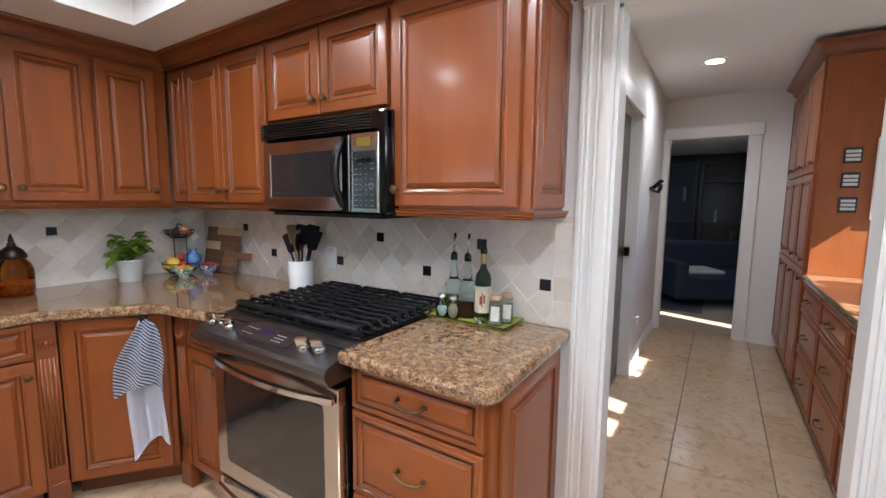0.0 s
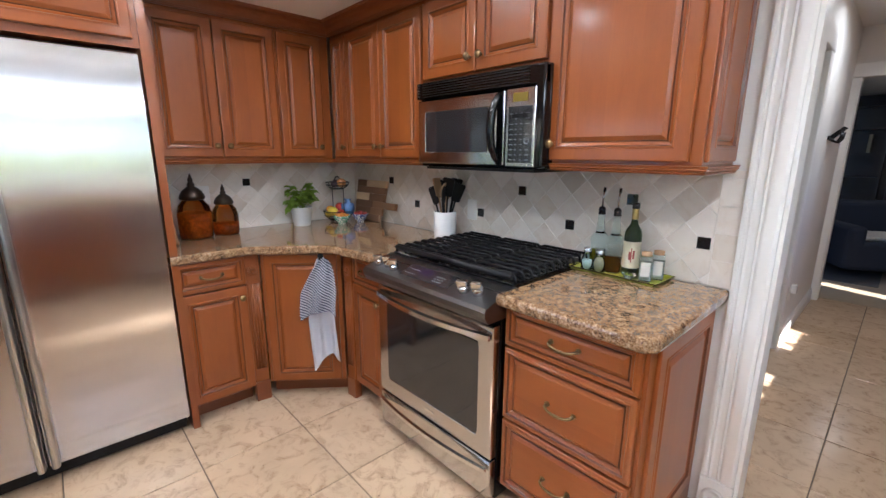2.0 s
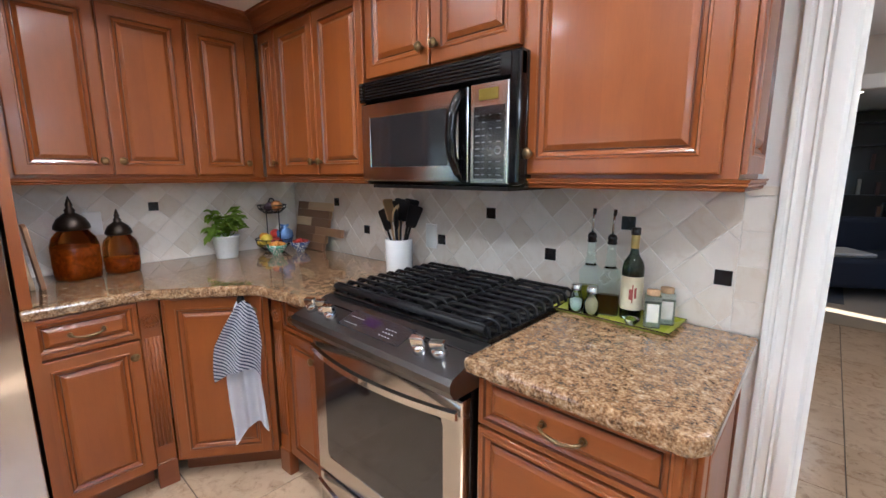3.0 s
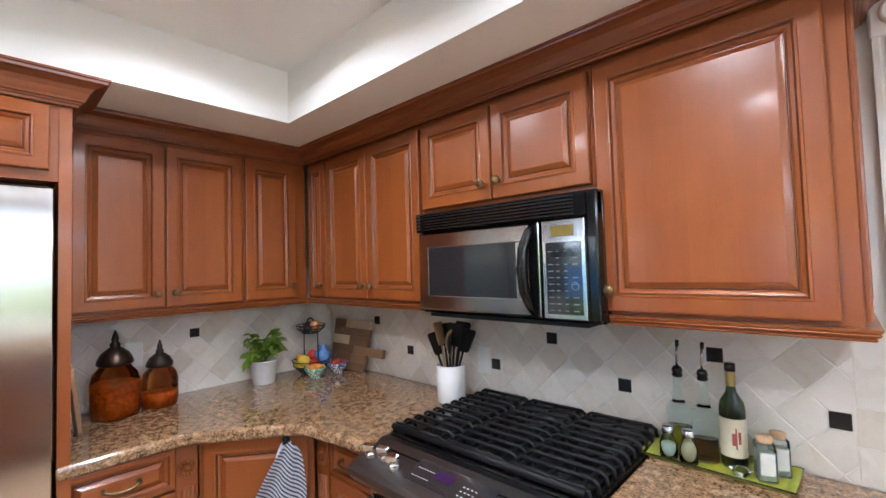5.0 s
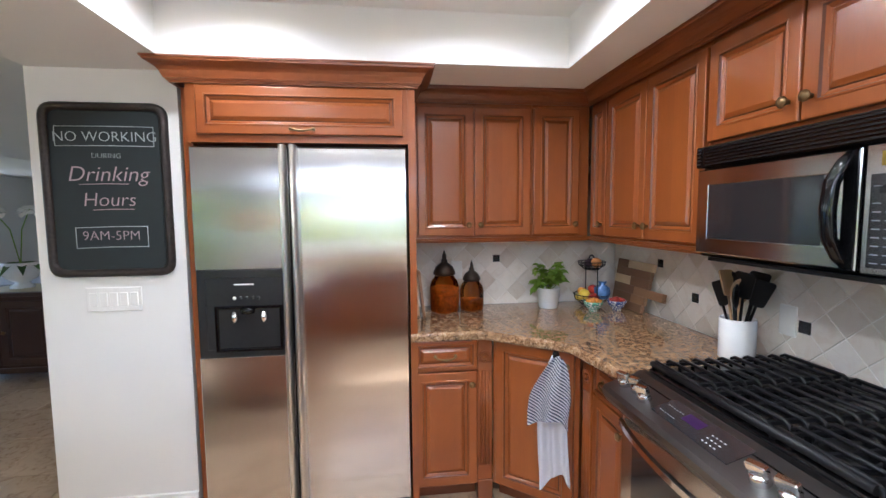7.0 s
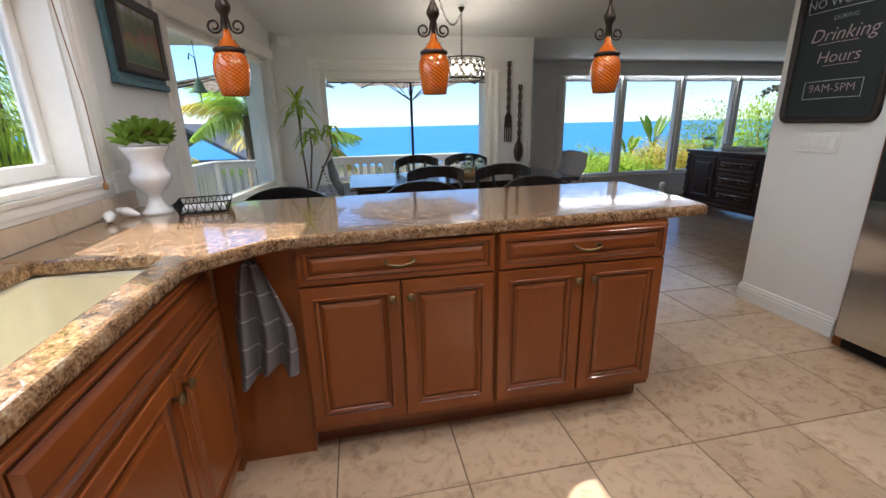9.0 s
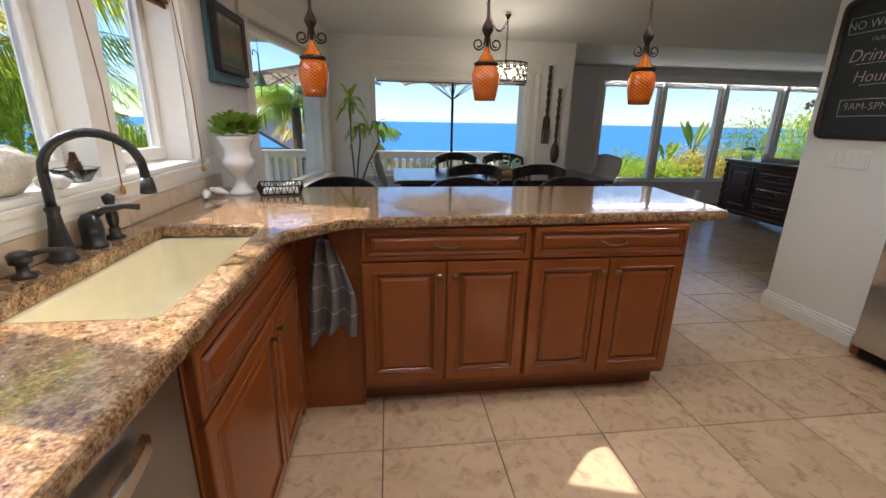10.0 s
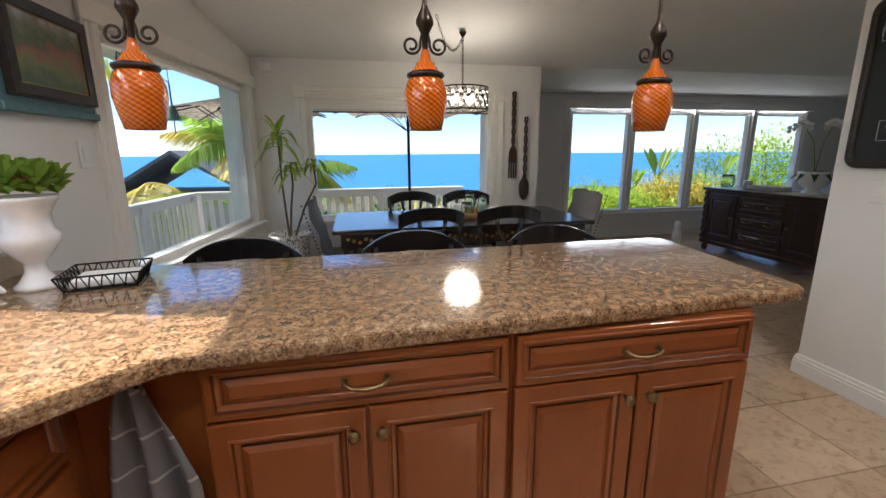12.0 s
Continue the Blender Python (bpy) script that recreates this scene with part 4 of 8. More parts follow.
for ya, yb in panes:
    bm = bm_new()
    for b in ((GX - 0.02, ya, 1.09, GX + 0.02, yb, 1.145), (GX - 0.02, ya, 1.965, GX + 0.02, yb, 2.02), (GX - 0.02, ya, 1.145, GX + 0.02, ya + 0.042, 1.965), (GX - 0.02, yb - 0.042, 1.145, GX + 0.02, yb, 1.965)):
        add_box(bm, *b, 0.004)
    sash = part("sash", bm, LINEN, wn)
    pn = part("pane", box(GX - 0.002, ya + 0.04, 1.143, GX + 0.002, yb - 0.04, 1.967), PANE, sash)
    pn.visible_shadow = False
part("window_sill", box(WX - 0.014, -2.79, 1.062, WX + 0.19, -0.60, 1.086, 0.006, 2), LINEN, wn)
part("apron", sweep([(0, 0), (0.010, 0), (0.012, 0.018), (0.018, 0.02), (0.018, 0.05), (0.024, 0.052), (0.028, 0.068), (0, 0.068)], [(WX - 0.001, -0.62, 0.994), (WX - 0.001, -2.77, 0.994)]), LINEN, wn)
CASE = [(0, 0), (0.02, 0.0), (0.02, 0.012), (0.014, 0.016), (0.014, 0.022), (0.02, 0.026), (0.014, 0.034), (0.014, 0.05), (0.02, 0.054), (0.014, 0.06), (0.02, 0.068), (0.024, 0.10), (0.016, 0.11), (0, 0.11)]


def casing_post(z0, z1):
    """A fluted board in local coordinates: width along x, front towards -y."""
    bm = bm_new()
    pts = [(u, -o) for o, u in CASE]
    add_prism(bm, pts[::-1], z0, z1)
    bmesh.ops.recalc_face_normals(bm, faces=bm.faces[:])
    return bm


part("casing", casing_post(1.086, 2.02), LINEN, wn, "", pose(WX, -2.662, 0, 0, 0, -90))
part("corner_block", box(WX - 0.03, -2.83, 1.0, WX, -2.73, 1.09, 0.006), LINEN, wn)

# bamboo shades; the third pane's is unseen, added to cut sun into the hall
BAMBOO = plain("woven_bamboo", (0.22, 0.10, 0.04), 0.7, 0, 0.4, 160, 0.5)
for ya, yb in panes:
    root = thing("bamboo_shade", pose(WX + 0.03, (ya + yb) / 2, 1.72), "brown woven bamboo roman shade gathered above a pane", "shade", "window shades")
    for j in range(3):
        bm = bm_new()
        n = 9
        for k in range(n):
            add_tube(bm, [(0.004 * (k % 2) - j * 0.012, ya - (ya + yb) / 2 + 0.0, j * 0.02 + k * 0.0125), (0.004 * (k % 2) - j * 0.012, yb - (ya + yb) / 2 - 0.0, j * 0.02 + k * 0.0125)], 0.0065, 6)
        part("fold", bm, BAMBOO, root)
    part("headrail", box(-0.02, ya - (ya + yb) / 2, 0.16, 0.02, yb - (ya + yb) / 2, 0.30), BAMBOO, root)
    part("cord", tube([(-0.03, ya - (ya + yb) / 2 + 0.01, 0.12), (-0.06, ya - (ya + yb) / 2 + 0.0, -0.35), (-0.065, ya - (ya + yb) / 2 + 0.005, -0.66)], 0.0022, 6), BAMBOO, root, "thin brown pull cord")
    part("cord_knob", lathe([(0, 0), (0.008, 0.004), (0.009, 0.02), (0.004, 0.032), (0, 0.034)], 10), plain("knob_wood", (0.42, 0.2, 0.07), 0.5), root, "small wooden cord pull", pose(-0.065, ya - (ya + yb) / 2 + 0.005, -0.69))

# ---------------------------------------------------------------- outdoors
GRASS = plain("hill_scrub", (0.10, 0.085, 0.035), 0.95, 0, 0.6, 3, 0.4)
bm = bm_new()
gx = [-900, -300, -100, -40, -20, -12, -8, 0, 8, 12, 20, 40, 100, 300, 900]
gy = [700, 200, 60, 20, 9, 0, -6, -9, -12, -16, -24, -40, -80, -160, -330]
hgt = lambda x, y: -0.9 if y > -9 else -0.9 - (-9 - y) * 0.11 - min(1.0, (-9 - y) / 60) * 1.0
grid = [[bm.verts.new((x, y, max(-27, hgt(x, y)) + (noise.noise((x * 0.05, y * 0.05, 0)) * 0.6 if y < -12 else 0))) for x in gx] for y in gy]
for a, b in zip(grid, grid[1:]):
    for k in range(len(gx) - 1):
        bm.faces.new((a[k], a[k + 1], b[k + 1], b[k]))
bmesh.ops.recalc_face_normals(bm, faces=bm.faces[:])
structure("ground", bm, GRASS, "dry green hillside falling to the shore", "ground")


def make_sea():
    a = Mat("sea_water", 0.45, 0, (0.010, 0.085, 0.30), 0, 0.08)
    v = a.coords((0.02, 0.05, 1), world=True)
    n1 = a.noise(v, 1.0, 5, 0.6)
    a.color(a.ramp(n1, [(0.35, (0.03, 0.17, 0.38)), (0.65, (0.045, 0.21, 0.46))]))
    a.bump(a.noise(a.coords((0.4, 1.0, 1), world=True), 1.0, 4), 0.25, 0.2)
    return a.m


bm = bm_new()
v = [bm.verts.new(p) for p in ((-4800, -230, -25), (4800, -230, -25), (4800, -4900, -25), (-4800, -4900, -25))]
bm.faces.new(v)
structure("water", bm, make_sea(), "deep blue sea reaching the horizon", "sea")
bm = bm_new()
ridge = []
for k in range(41):
    s = k / 40
    ridge.append((-900 + s * 1050, -22 + 26 * math.sin(math.pi * s) ** 0.7 + 6 * noise.noise((s * 9, 0, 0))))
lo = [bm.verts.new((x, -4700, -25)) for x, z in ridge]
hi = [bm.verts.new((x, -4760, z)) for x, z in ridge]
for k in range(40):
    bm.faces.new((lo[k], lo[k + 1], hi[k + 1], hi[k]))
# the distance haze is put into the island's pale blue colour
structure("backdrop_island", bm, plain("hazy_island", (0.42, 0.55, 0.68), 1.0, 0, 0.05, 0.01), "pale hazy island on the horizon", "island")

LEAF = {}
for nm, c in (("leaf_bright", (0.30, 0.40, 0.05)), ("leaf_mid", (0.18, 0.28, 0.04)), ("leaf_dark", (0.035, 0.075, 0.02)), ("leaf_yellow", (0.46, 0.38, 0.08)), ("leaf_lime", (0.50, 0.54, 0.09)), ("leaf_blue", (0.10, 0.16, 0.12))):
    a = Mat(nm, 0.45, 0, c)
    n1 = a.n("ShaderNodeNewGeometry").outputs["Random Per Island"]
    a.color(a.ramp(n1, [(0, tuple(x * 0.6 for x in c)), (0.5, c), (1, tuple(min(1, x * 1.5) for x in c))]))
    a.b.inputs["Subsurface Weight"].default_value = 0.0
    tr = a.n("ShaderNodeBsdfTranslucent")
    tr.inputs[0].default_value = (*(min(1, x * 1.6) for x in c), 1)
    mx = a.n("ShaderNodeMixShader", Fac=0.6)
    a.l(a.b.outputs[0], mx.inputs[1]), a.l(tr.outputs[0], mx.inputs[2])
    a.l(mx.outputs[0], a.t.nodes["Material Output"].inputs[0])
    LEAF[nm] = a.m
BARK = plain("grey_brown_bark", (0.13, 0.095, 0.065), 0.9, 0, 0.35, 40, 0.5)


def leaf(bm, base, way, length, width, droop=0.2, fold=0.12):
    way = Vector(way).normalized()
    side = way.cross(Vector((0, 0, 1)))
    side = side.normalized() if side.length > 0.05 else Vector((1, 0, 0))
    base = Vector(base)
    down = Vector((0, 0, -1))
    rows = []
    for s, wd in ((0.0, 0.12), (0.3, 0.9), (0.65, 0.8), (1.0, 0.0)):
        c = base + way * (length * s) + down * (droop * length * s * s)
        if wd == 0.0:
            rows.append([bm.verts.new(c)])
        else:
            rows.append([bm.verts.new(c - side * (width * wd / 2) + down * (-fold * width)), bm.verts.new(c), bm.verts.new(c + side * (width * wd / 2) + down * (-fold * width))])
    for a, b in zip(rows, rows[1:]):
        if len(b) == 1:
            bm.faces.new((a[0], a[1], b[0])), bm.faces.new((a[1], a[2], b[0]))
        else:
            bm.faces.new((a[0], a[1], b[1], b[0])), bm.faces.new((a[1], a[2], b[2], b[1]))


def leaf_crown(seed, n, radii, size, clumps=14):
    """A crown of many leaves, gathered in clumps with gaps."""
    rnd = random.Random(seed)
    bm = bm_new()
    cs = []
    for _ in range(clumps):
        v = Vector((rnd.gauss(0, 1), rnd.gauss(0, 1), rnd.gauss(0, 1))).normalized() * rnd.uniform(0.35, 1.0)
        cs.append(Vector((v.x * radii[0], v.y * radii[1], v.z * radii[2])))
    for k in range(n):
        c = cs[k % clumps]
        o = Vector((rnd.gauss(0, 1), rnd.gauss(0, 1), rnd.gauss(0, 1)))
        p = c + Vector((o.x * radii[0], o.y * radii[1], o.z * radii[2])) * 0.23
        w = Vector((rnd.gauss(0, 1), rnd.gauss(0, 1), rnd.gauss(0, 0.6)))
        s = size * rnd.uniform(0.6, 1.4)
        leaf(bm, p, w, s, s * 0.5, 0.25)
    return bm


def bush(name, x, y, z, radii, n, size, mat, label, seed):
    root = thing(name, pose(x, y, z), label, "bush")
    part("stems", tube([(0, 0, -radii[2] * 1.6), (0.03, 0.02, -radii[2] * 0.6), (0.0, 0.05, radii[2] * 0.3)], [0.06, 0.045, 0.02], 8), BARK, root)
    part("crown", leaf_crown(seed, n, radii, size, 14 + n // 110), mat, root)
    return root


def frond_bm(length, n, drop, width, seed, leaf_w=0.03, hang_=0.5):
    """One palm leaf along +x, bending down, with narrow leaflets."""
    rnd = random.Random(seed)
    bm = bm_new()
    spine = [Vector((length * s, 0, length * (0.35 * s - drop * s * s))) for s in [k / 10 for k in range(11)]]
    add_tube(bm, spine, [0.014 * (1 - 0.8 * k / 10) for k in range(11)], 5)
    for k in range(n):
        s = 0.12 + 0.88 * k / n
        i = min(9, int(s * 10))
        p = spine[i].lerp(spine[i + 1], s * 10 - i)
        t = (spine[i + 1] - spine[i]).normalized()
        L = width * math.sin(math.pi * (0.15 + 0.8 * s)) * rnd.uniform(0.85, 1.1)
        for sd in (-1, 1):
            w = t * 0.55 + Vector((0, sd, 0)) + Vector((0, 0, -hang_ * rnd.uniform(0.4, 1.2)))
            leaf(bm, p, w, L, leaf_w, 0.25, 0.3)
    return bm


def palm(x, y, z, height, fronds, length, mat, label, seed, hang_=0.5, width=0.5):
    rnd = random.Random(seed)
    root = thing("palm_tree", pose(x, y, z), label, "palm")
    part("trunk", tube([(0, 0, -0.3), (0.05, 0.03, height * 0.5), (0, 0, height)], [0.13, 0.10, 0.08], 10), BARK, root)
    for k in range(fronds):
        m = pose(0, 0, height, 0, rnd.uniform(-58, 18), 360 * k / fronds + rnd.uniform(-12, 12))
        part("frond", frond_bm(length * rnd.uniform(0.85, 1.1), 52, rnd.uniform(0.55, 0.9), width, seed * 50 + k, 0.019, hang_), mat if k % 6 else LEAF["leaf_yellow"], root, "", m)
    return root


# deck with its white railing
DECK = make_wood("deck_boards", (0.30, 0.24, 0.18), 0.7, 0, 0)
RAILW = plain("railing_paint", (0.80, 0.80, 0.78), 0.5, 0, 0.05, 20)
DKZ = -0.25
dk = tagged(mesh_ob("deck", box(1.26, -8.3, DKZ - 0.25, 6.2, DY - 0.15, DKZ - 0.02), DECK), "grey timber deck outside the windows", "deck", "", "structure")
tagged(mesh_ob("deck_side", box(4.75, DY - 0.14, DKZ - 0.25, 5.6, -2.6, DKZ - 0.02), DECK), "grey timber deck along the house", "deck", "", "structure")


def railing(p, q, h, label):
    p, q = Vector(p), Vector(q)
    L = (q - p).length
    ang = math.degrees(math.atan2(q.y - p.y, q.x - p.x))
    root = thing("deck_railing", pose(p.x, p.y, p.z, 0, 0, ang), label, "railing", "deck railings")
    part("top_rail", box(0, -0.06, h - 0.045, L, 0.06, h, 0.006), RAILW, root)
    part("upper_rail", box(0, -0.02, h - 0.13, L, 0.02, h - 0.05, 0.004), RAILW, root)
    part("bottom_rail", box(0, -0.02, 0.08, L, 0.02, 0.15, 0.004), RAILW, root)
    n = max(1, round(L / 1.5))
    for k in range(n + 1):
        x = min(max(k * L / n, 0.05), L - 0.05)
        part("post", box(x - 0.05, -0.05, 0.0, x + 0.05, 0.05, h - 0.02), RAILW, root)
    m = int(L / 0.13)
    data = None
    for k in range(m):
        x = (k + 0.5) * L / m
        if data is None:
            o = part("baluster", box(-0.03, -0.012, 0.14, 0.03, 0.012, h - 0.12), RAILW, root, "", pose(x, 0, 0))
            data = o.data
        else:
            hang("baluster", data, root, pose(x, 0, 0))
    return root


railing((1.3, -8.2, DKZ), (5.4, -8.2, DKZ), 1.0, "white painted timber deck railing")
railing((5.4, -8.1, DKZ), (5.62, -5.4, DKZ), 1.0, "white painted timber railing along the deck side")

def make_canvas():
    """Thin printed canvas that lets daylight through."""
    a = Mat("umbrella_canvas", 0.9, 0, (0.52, 0.47, 0.39))
    vo = a.n("ShaderNodeTexVoronoi")
    vo.inputs["Scale"].default_value = 11
    vo.feature = "DISTANCE_TO_EDGE"
    a.l(a.coords(), vo.inputs["Vector"])
    c = a.ramp(vo.outputs["Distance"], [(0.05, (0.36, 0.30, 0.22)), (0.14, (0.56, 0.51, 0.43))])
    a.color(c)
    tr = a.n("ShaderNodeBsdfTranslucent")
    a.l(c, tr.inputs[0])
    mx = a.n("ShaderNodeMixShader", Fac=0.5)
    a.l(a.b.outputs[0], mx.inputs[1]), a.l(tr.outputs[0], mx.inputs[2])
    a.l(mx.outputs[0], a.t.nodes["Material Output"].inputs[0])
    return a.m


CANVAS = make_canvas()


def umbrella(x, y, top, r, rim, label):
    root = thing("patio_umbrella", pose(x, y, DKZ), label, "umbrella", "patio umbrellas")
    part("pole", tube([(0, 0, 0), (0, 0, top - DKZ)], 0.02, 10), BLACK_MATTE, root, "dark metal pole")
    part("base", lathe([(0.25, 0), (0.25, 0.05), (0.05, 0.09), (0, 0.09)], 20), BLACK_MATTE, root)
    bm = bm_new()
    c = bm.verts.new((0, 0, top - DKZ))
    ring = []
    for k in range(16):
        a = 2 * math.pi * k / 16
        rr = r if k % 2 == 0 else r * 0.91
        ring.append(bm.verts.new((rr * math.cos(a), rr * math.sin(a), rim - DKZ + (0 if k % 2 == 0 else 0.04))))
    for k in range(16):
        bm.faces.new((c, ring[k], ring[(k + 1) % 16]))
    bmesh.ops.solidify(bm, geom=bm.faces[:], thickness=0.004)
    part("canopy", bm, CANVAS, root, "tan patterned canopy")
    for k in range(8):
        a = 2 * math.pi * k / 8
        part("rib", tube([(0, 0, top - DKZ - 0.03), (r * 0.97 * math.cos(a), r * 0.97 * math.sin(a), rim - DKZ - 0.015)], 0.008, 6), BLACK_MATTE, root)
        part("strut", tube([(0, 0, rim - DKZ - 0.25), (r * 0.5 * math.cos(a), r * 0.5 * math.sin(a), (top + rim) / 2 - DKZ - 0.03)], 0.006, 6), BLACK_MATTE, root)
    return root


umbrella(2.30, -7.3, 2.06, 1.02, 1.83, "open tan patio umbrella with a dark pole on the deck")
umbrella(4.40, -7.2, 2.02, 1.05, 1.77, "open tan patio umbrella beside the deck railing")

palm(6.95, -9.6, -3.6, 3.9, 15, 1.7, LEAF["leaf_mid"], "sunlit palm tree below the deck railing", 3, 0.9)
palm(4.98, -9.1, -3.6, 5.05, 15, 1.05, LEAF["leaf_mid"], "feathery palm tree behind the deck railing", 12, 0.9)
palm(3.95, -10.4, -4.4, 5.3, 13, 0.95, LEAF["leaf_mid"], "green palm tree beyond the deck", 4, 0.9)
palm(8.8, -6.4, -3.2, 4.0, 14, 2.0, LEAF["leaf_mid"], "dark green palm tree beside the deck", 5, 0.8)
palm(8.6, -4.9, -0.9, 3.2, 15, 2.1, LEAF["leaf_bright"], "tall bright palm tree near the house", 6, 1.0)
palm(7.0, -4.7, -0.9, 3.6, 15, 1.9, LEAF["leaf_lime"], "feathery palm tree outside the kitchen window", 7, 1.6, 0.75)
palm(7.5, -5.7, -0.9, 2.5, 15, 1.9, LEAF["leaf_bright"], "drooping palm tree outside the kitchen window", 8, 1.6, 0.75)
palm(7.1, -6.7, -0.9, 3.9, 15, 2.0, LEAF["leaf_lime"], "feathery palm tree beside the house", 9, 1.6, 0.75)
bush("shrub", 8.4, -5.6, 0.7, (1.2, 1.8, 1.5), 3200, 0.16, LEAF["leaf_bright"], "bright leafy shrub outside the kitchen window", 21)
bush("shrub", 8.9, -7.6, 1.0, (1.2, 1.8, 1.8), 2600, 0.16, LEAF["leaf_mid"], "green leafy shrub outside the kitchen window", 22)
bush("shrub", 6.7, -7.2, 0.1, (0.5, 0.9, 0.7), 1100, 0.18, LEAF["leaf_bright"], "broad-leaved shrub behind the deck railing", 23)
bush("shrub", 8.8, -7.9, 0.2, (0.9, 1.0, 0.7), 900, 0.16, LEAF["leaf_yellow"], "yellow-green shrub behind the deck railing", 24)
# neighbour's roof below the slope
nb = thing("neighbour_house", pose(8.1, -15.0, 0), "neighbouring house with a weathered grey gable roof", "house")
part("wall", box(-1.9, -3.6, -4.0, 1.9, 0.0, 0.1), plain("cream_stucco", (0.55, 0.50, 0.42), 0.9, 0, 0.15, 3, 0.2), nb)
SHINGLE = plain("weathered_grey_shingle", (0.17, 0.165, 0.165), 0.9, 0, 0.4, 14, 0.4)
for sd in (-1, 1):
    part("roof", prism([(0, 1.40), (sd * 2.3, 0.0), (sd * 2.3, -0.10), (0, 1.29)][::-sd], -0.3, 3.9), SHINGLE, nb, "", pose(0, 0, 0, 90, 0, 0))
bush("shrub", 7.6, -8.0, 0.45, (0.8, 0.9, 0.75), 2000, 0.15, LEAF["leaf_lime"], "pale yellow-green shrub behind the side railing", 27)
bush("shrub", 6.9, -8.9, -0.1, (0.7, 0.8, 0.75), 1600, 0.14, LEAF["leaf_yellow"], "orange-yellow shrub behind the side railing", 28)
bush("shrub", 7.7, -1.1, 0.5, (0.9, 1.5, 1.3), 2600, 0.16, LEAF["leaf_bright"], "bright leafy shrub facing the sink window", 25)
bush("shrub", 7.9, -3.1, 0.6, (0.9, 1.3, 1.3), 2400, 0.16, LEAF["leaf_lime"], "pale green shrub facing the sink window", 26)
# garden below the living room
for k, (x, y, z, rx, rz, mat) in enumerate(((-3.6, -11.2, -0.15, 1.3, 0.55, "leaf_bright"), (-5.6, -11.8, 0.0, 1.4, 0.6, "leaf_yellow"), (-1.7, -12.5, -0.7, 1.3, 0.45, "leaf_yellow"), (-7.2, -12.2, -0.1, 1.1, 0.65, "leaf_bright"), (-9.6, -12.6, 0.6, 1.0, 1.4, "leaf_bright"), (-4.4, -13.6, -0.25, 1.6, 0.6, "leaf_mid"), (-10.6, -16.0, 0.2, 2.2, 1.5, "leaf_mid"))):
    bush("shrub", x, y, z, (rx, 1.0, rz), 5600, 0.095, LEAF[mat], "dense sunlit hillside shrub below the living room windows", 30 + k)
for k, (x, y, z, h) in enumerate(((1.2, -26, -3.0, 2.6), (0.2, -40, -5.0, 3.5), (2.6, -34, -5.0, 3.6), (-6, -48, -6.5, 4.5), (5.5, -30, -4.0, 2.8), (-12, -44, -5.5, 3.6))):
    bush("far_tree", x, y, z, (h * 0.35, h * 0.35, h * 0.8), 500, 0.35, LEAF["leaf_dark"], "small dark tree on the slope towards the sea", 50 + k)
bush("far_scrub", -8.0, -24.0, -1.9, (7.0, 3.0, 0.8), 1500, 0.28, LEAF["leaf_yellow"], "dry yellow scrub on the hillside", 61)
bush("far_scrub", 3.0, -24.0, -2.4, (7.0, 3.0, 0.7), 1500, 0.28, LEAF["leaf_mid"], "low green scrub beyond the deck", 62)


def banana(x, y, z, h, seed):
    rnd = random.Random(seed)
    root = thing("banana_plant", pose(x, y, z), "banana plant with tall upright torn leaves", "plant", "banana plants")
    part("stem", tube([(0, 0, -1.0), (0, 0, h * 0.45)], [0.10, 0.06], 10), LEAF["leaf_mid"], root)
    for k in range(7):
        bm = bm_new()
        a = rnd.uniform(0, 6.28)
        w = Vector((math.cos(a) * 0.5, math.sin(a) * 0.5, 1.0))
        leaf(bm, Vector((0, 0, h * 0.4)) + w * (h * 0.16), w, h * 0.55, 0.22, 0.12)
        add_tube(bm, [Vector((0, 0, h * 0.4)), Vector((0, 0, h * 0.4)) + w * h * 0.6], [0.02, 0.006], 5)
        part("leaf", bm, LEAF["leaf_mid"], root)


banana(-4.6, -12.0, -0.3, 1.15, 71)
banana(-5.5, -12.2, -0.2, 1.6, 72)
banana(-7.9, -12.4, -0.1, 1.3, 73)
tagged(mesh_ob("garden_terrace", box(-12.0, -13.5, -1.6, 1.0, -7.56, -0.75), GRASS), "planted terrace below the living room", "terrace", "", "structure")

# ---------------------------------------------------------------- windows of dining and living room


def shade_roll(m, w, label):
    root = thing("roller_shade", m, label, "shade", "roller shades")
    part("cassette", box(0, -0.05, -0.055, w, 0.0, 0.0, 0.008), LINEN, root)
    part("fabric", box(0.01, -0.022, -0.072, w - 0.01, -0.018, -0.055), LINEN, root)
    part("hem_bar", box(0.01, -0.028, -0.082, w - 0.01, -0.012, -0.070, 0.003), PEWTER, root)


w2 = tagged(thing("window_2", pose(0, 0, 0), "large fixed dining room window with white casing", "window"), kind="structure")
part("window_frame", box(1.65, DY - 0.11, 0.66, 1.69, DY - 0.03, 1.80), LINEN, w2)
part("window_frame", box(3.42, DY - 0.11, 0.66, 3.46, DY - 0.03, 1.80), LINEN, w2)
part("window_frame", box(1.69, DY - 0.11, 0.66, 3.42, DY - 0.03, 0.70), LINEN, w2)
part("window_frame", box(1.69, DY - 0.11, 1.76, 3.42, DY - 0.03, 1.80), LINEN, w2)
pn = part("pane", box(1.685, DY - 0.072, 0.695, 3.425, DY - 0.068, 1.765), PANE, w2)
pn.visible_shadow = False
M180 = lambda x, y: pose(x, y, 0, 0, 0, 180)
part("casing", casing_post(0.66, 1.80), LINEN, w2, "", M180(1.645, DY))
part("casing", casing_post(0.66, 1.80), LINEN, w2, "", M180(3.575, DY))
bm = casing_post(0, 1.82)
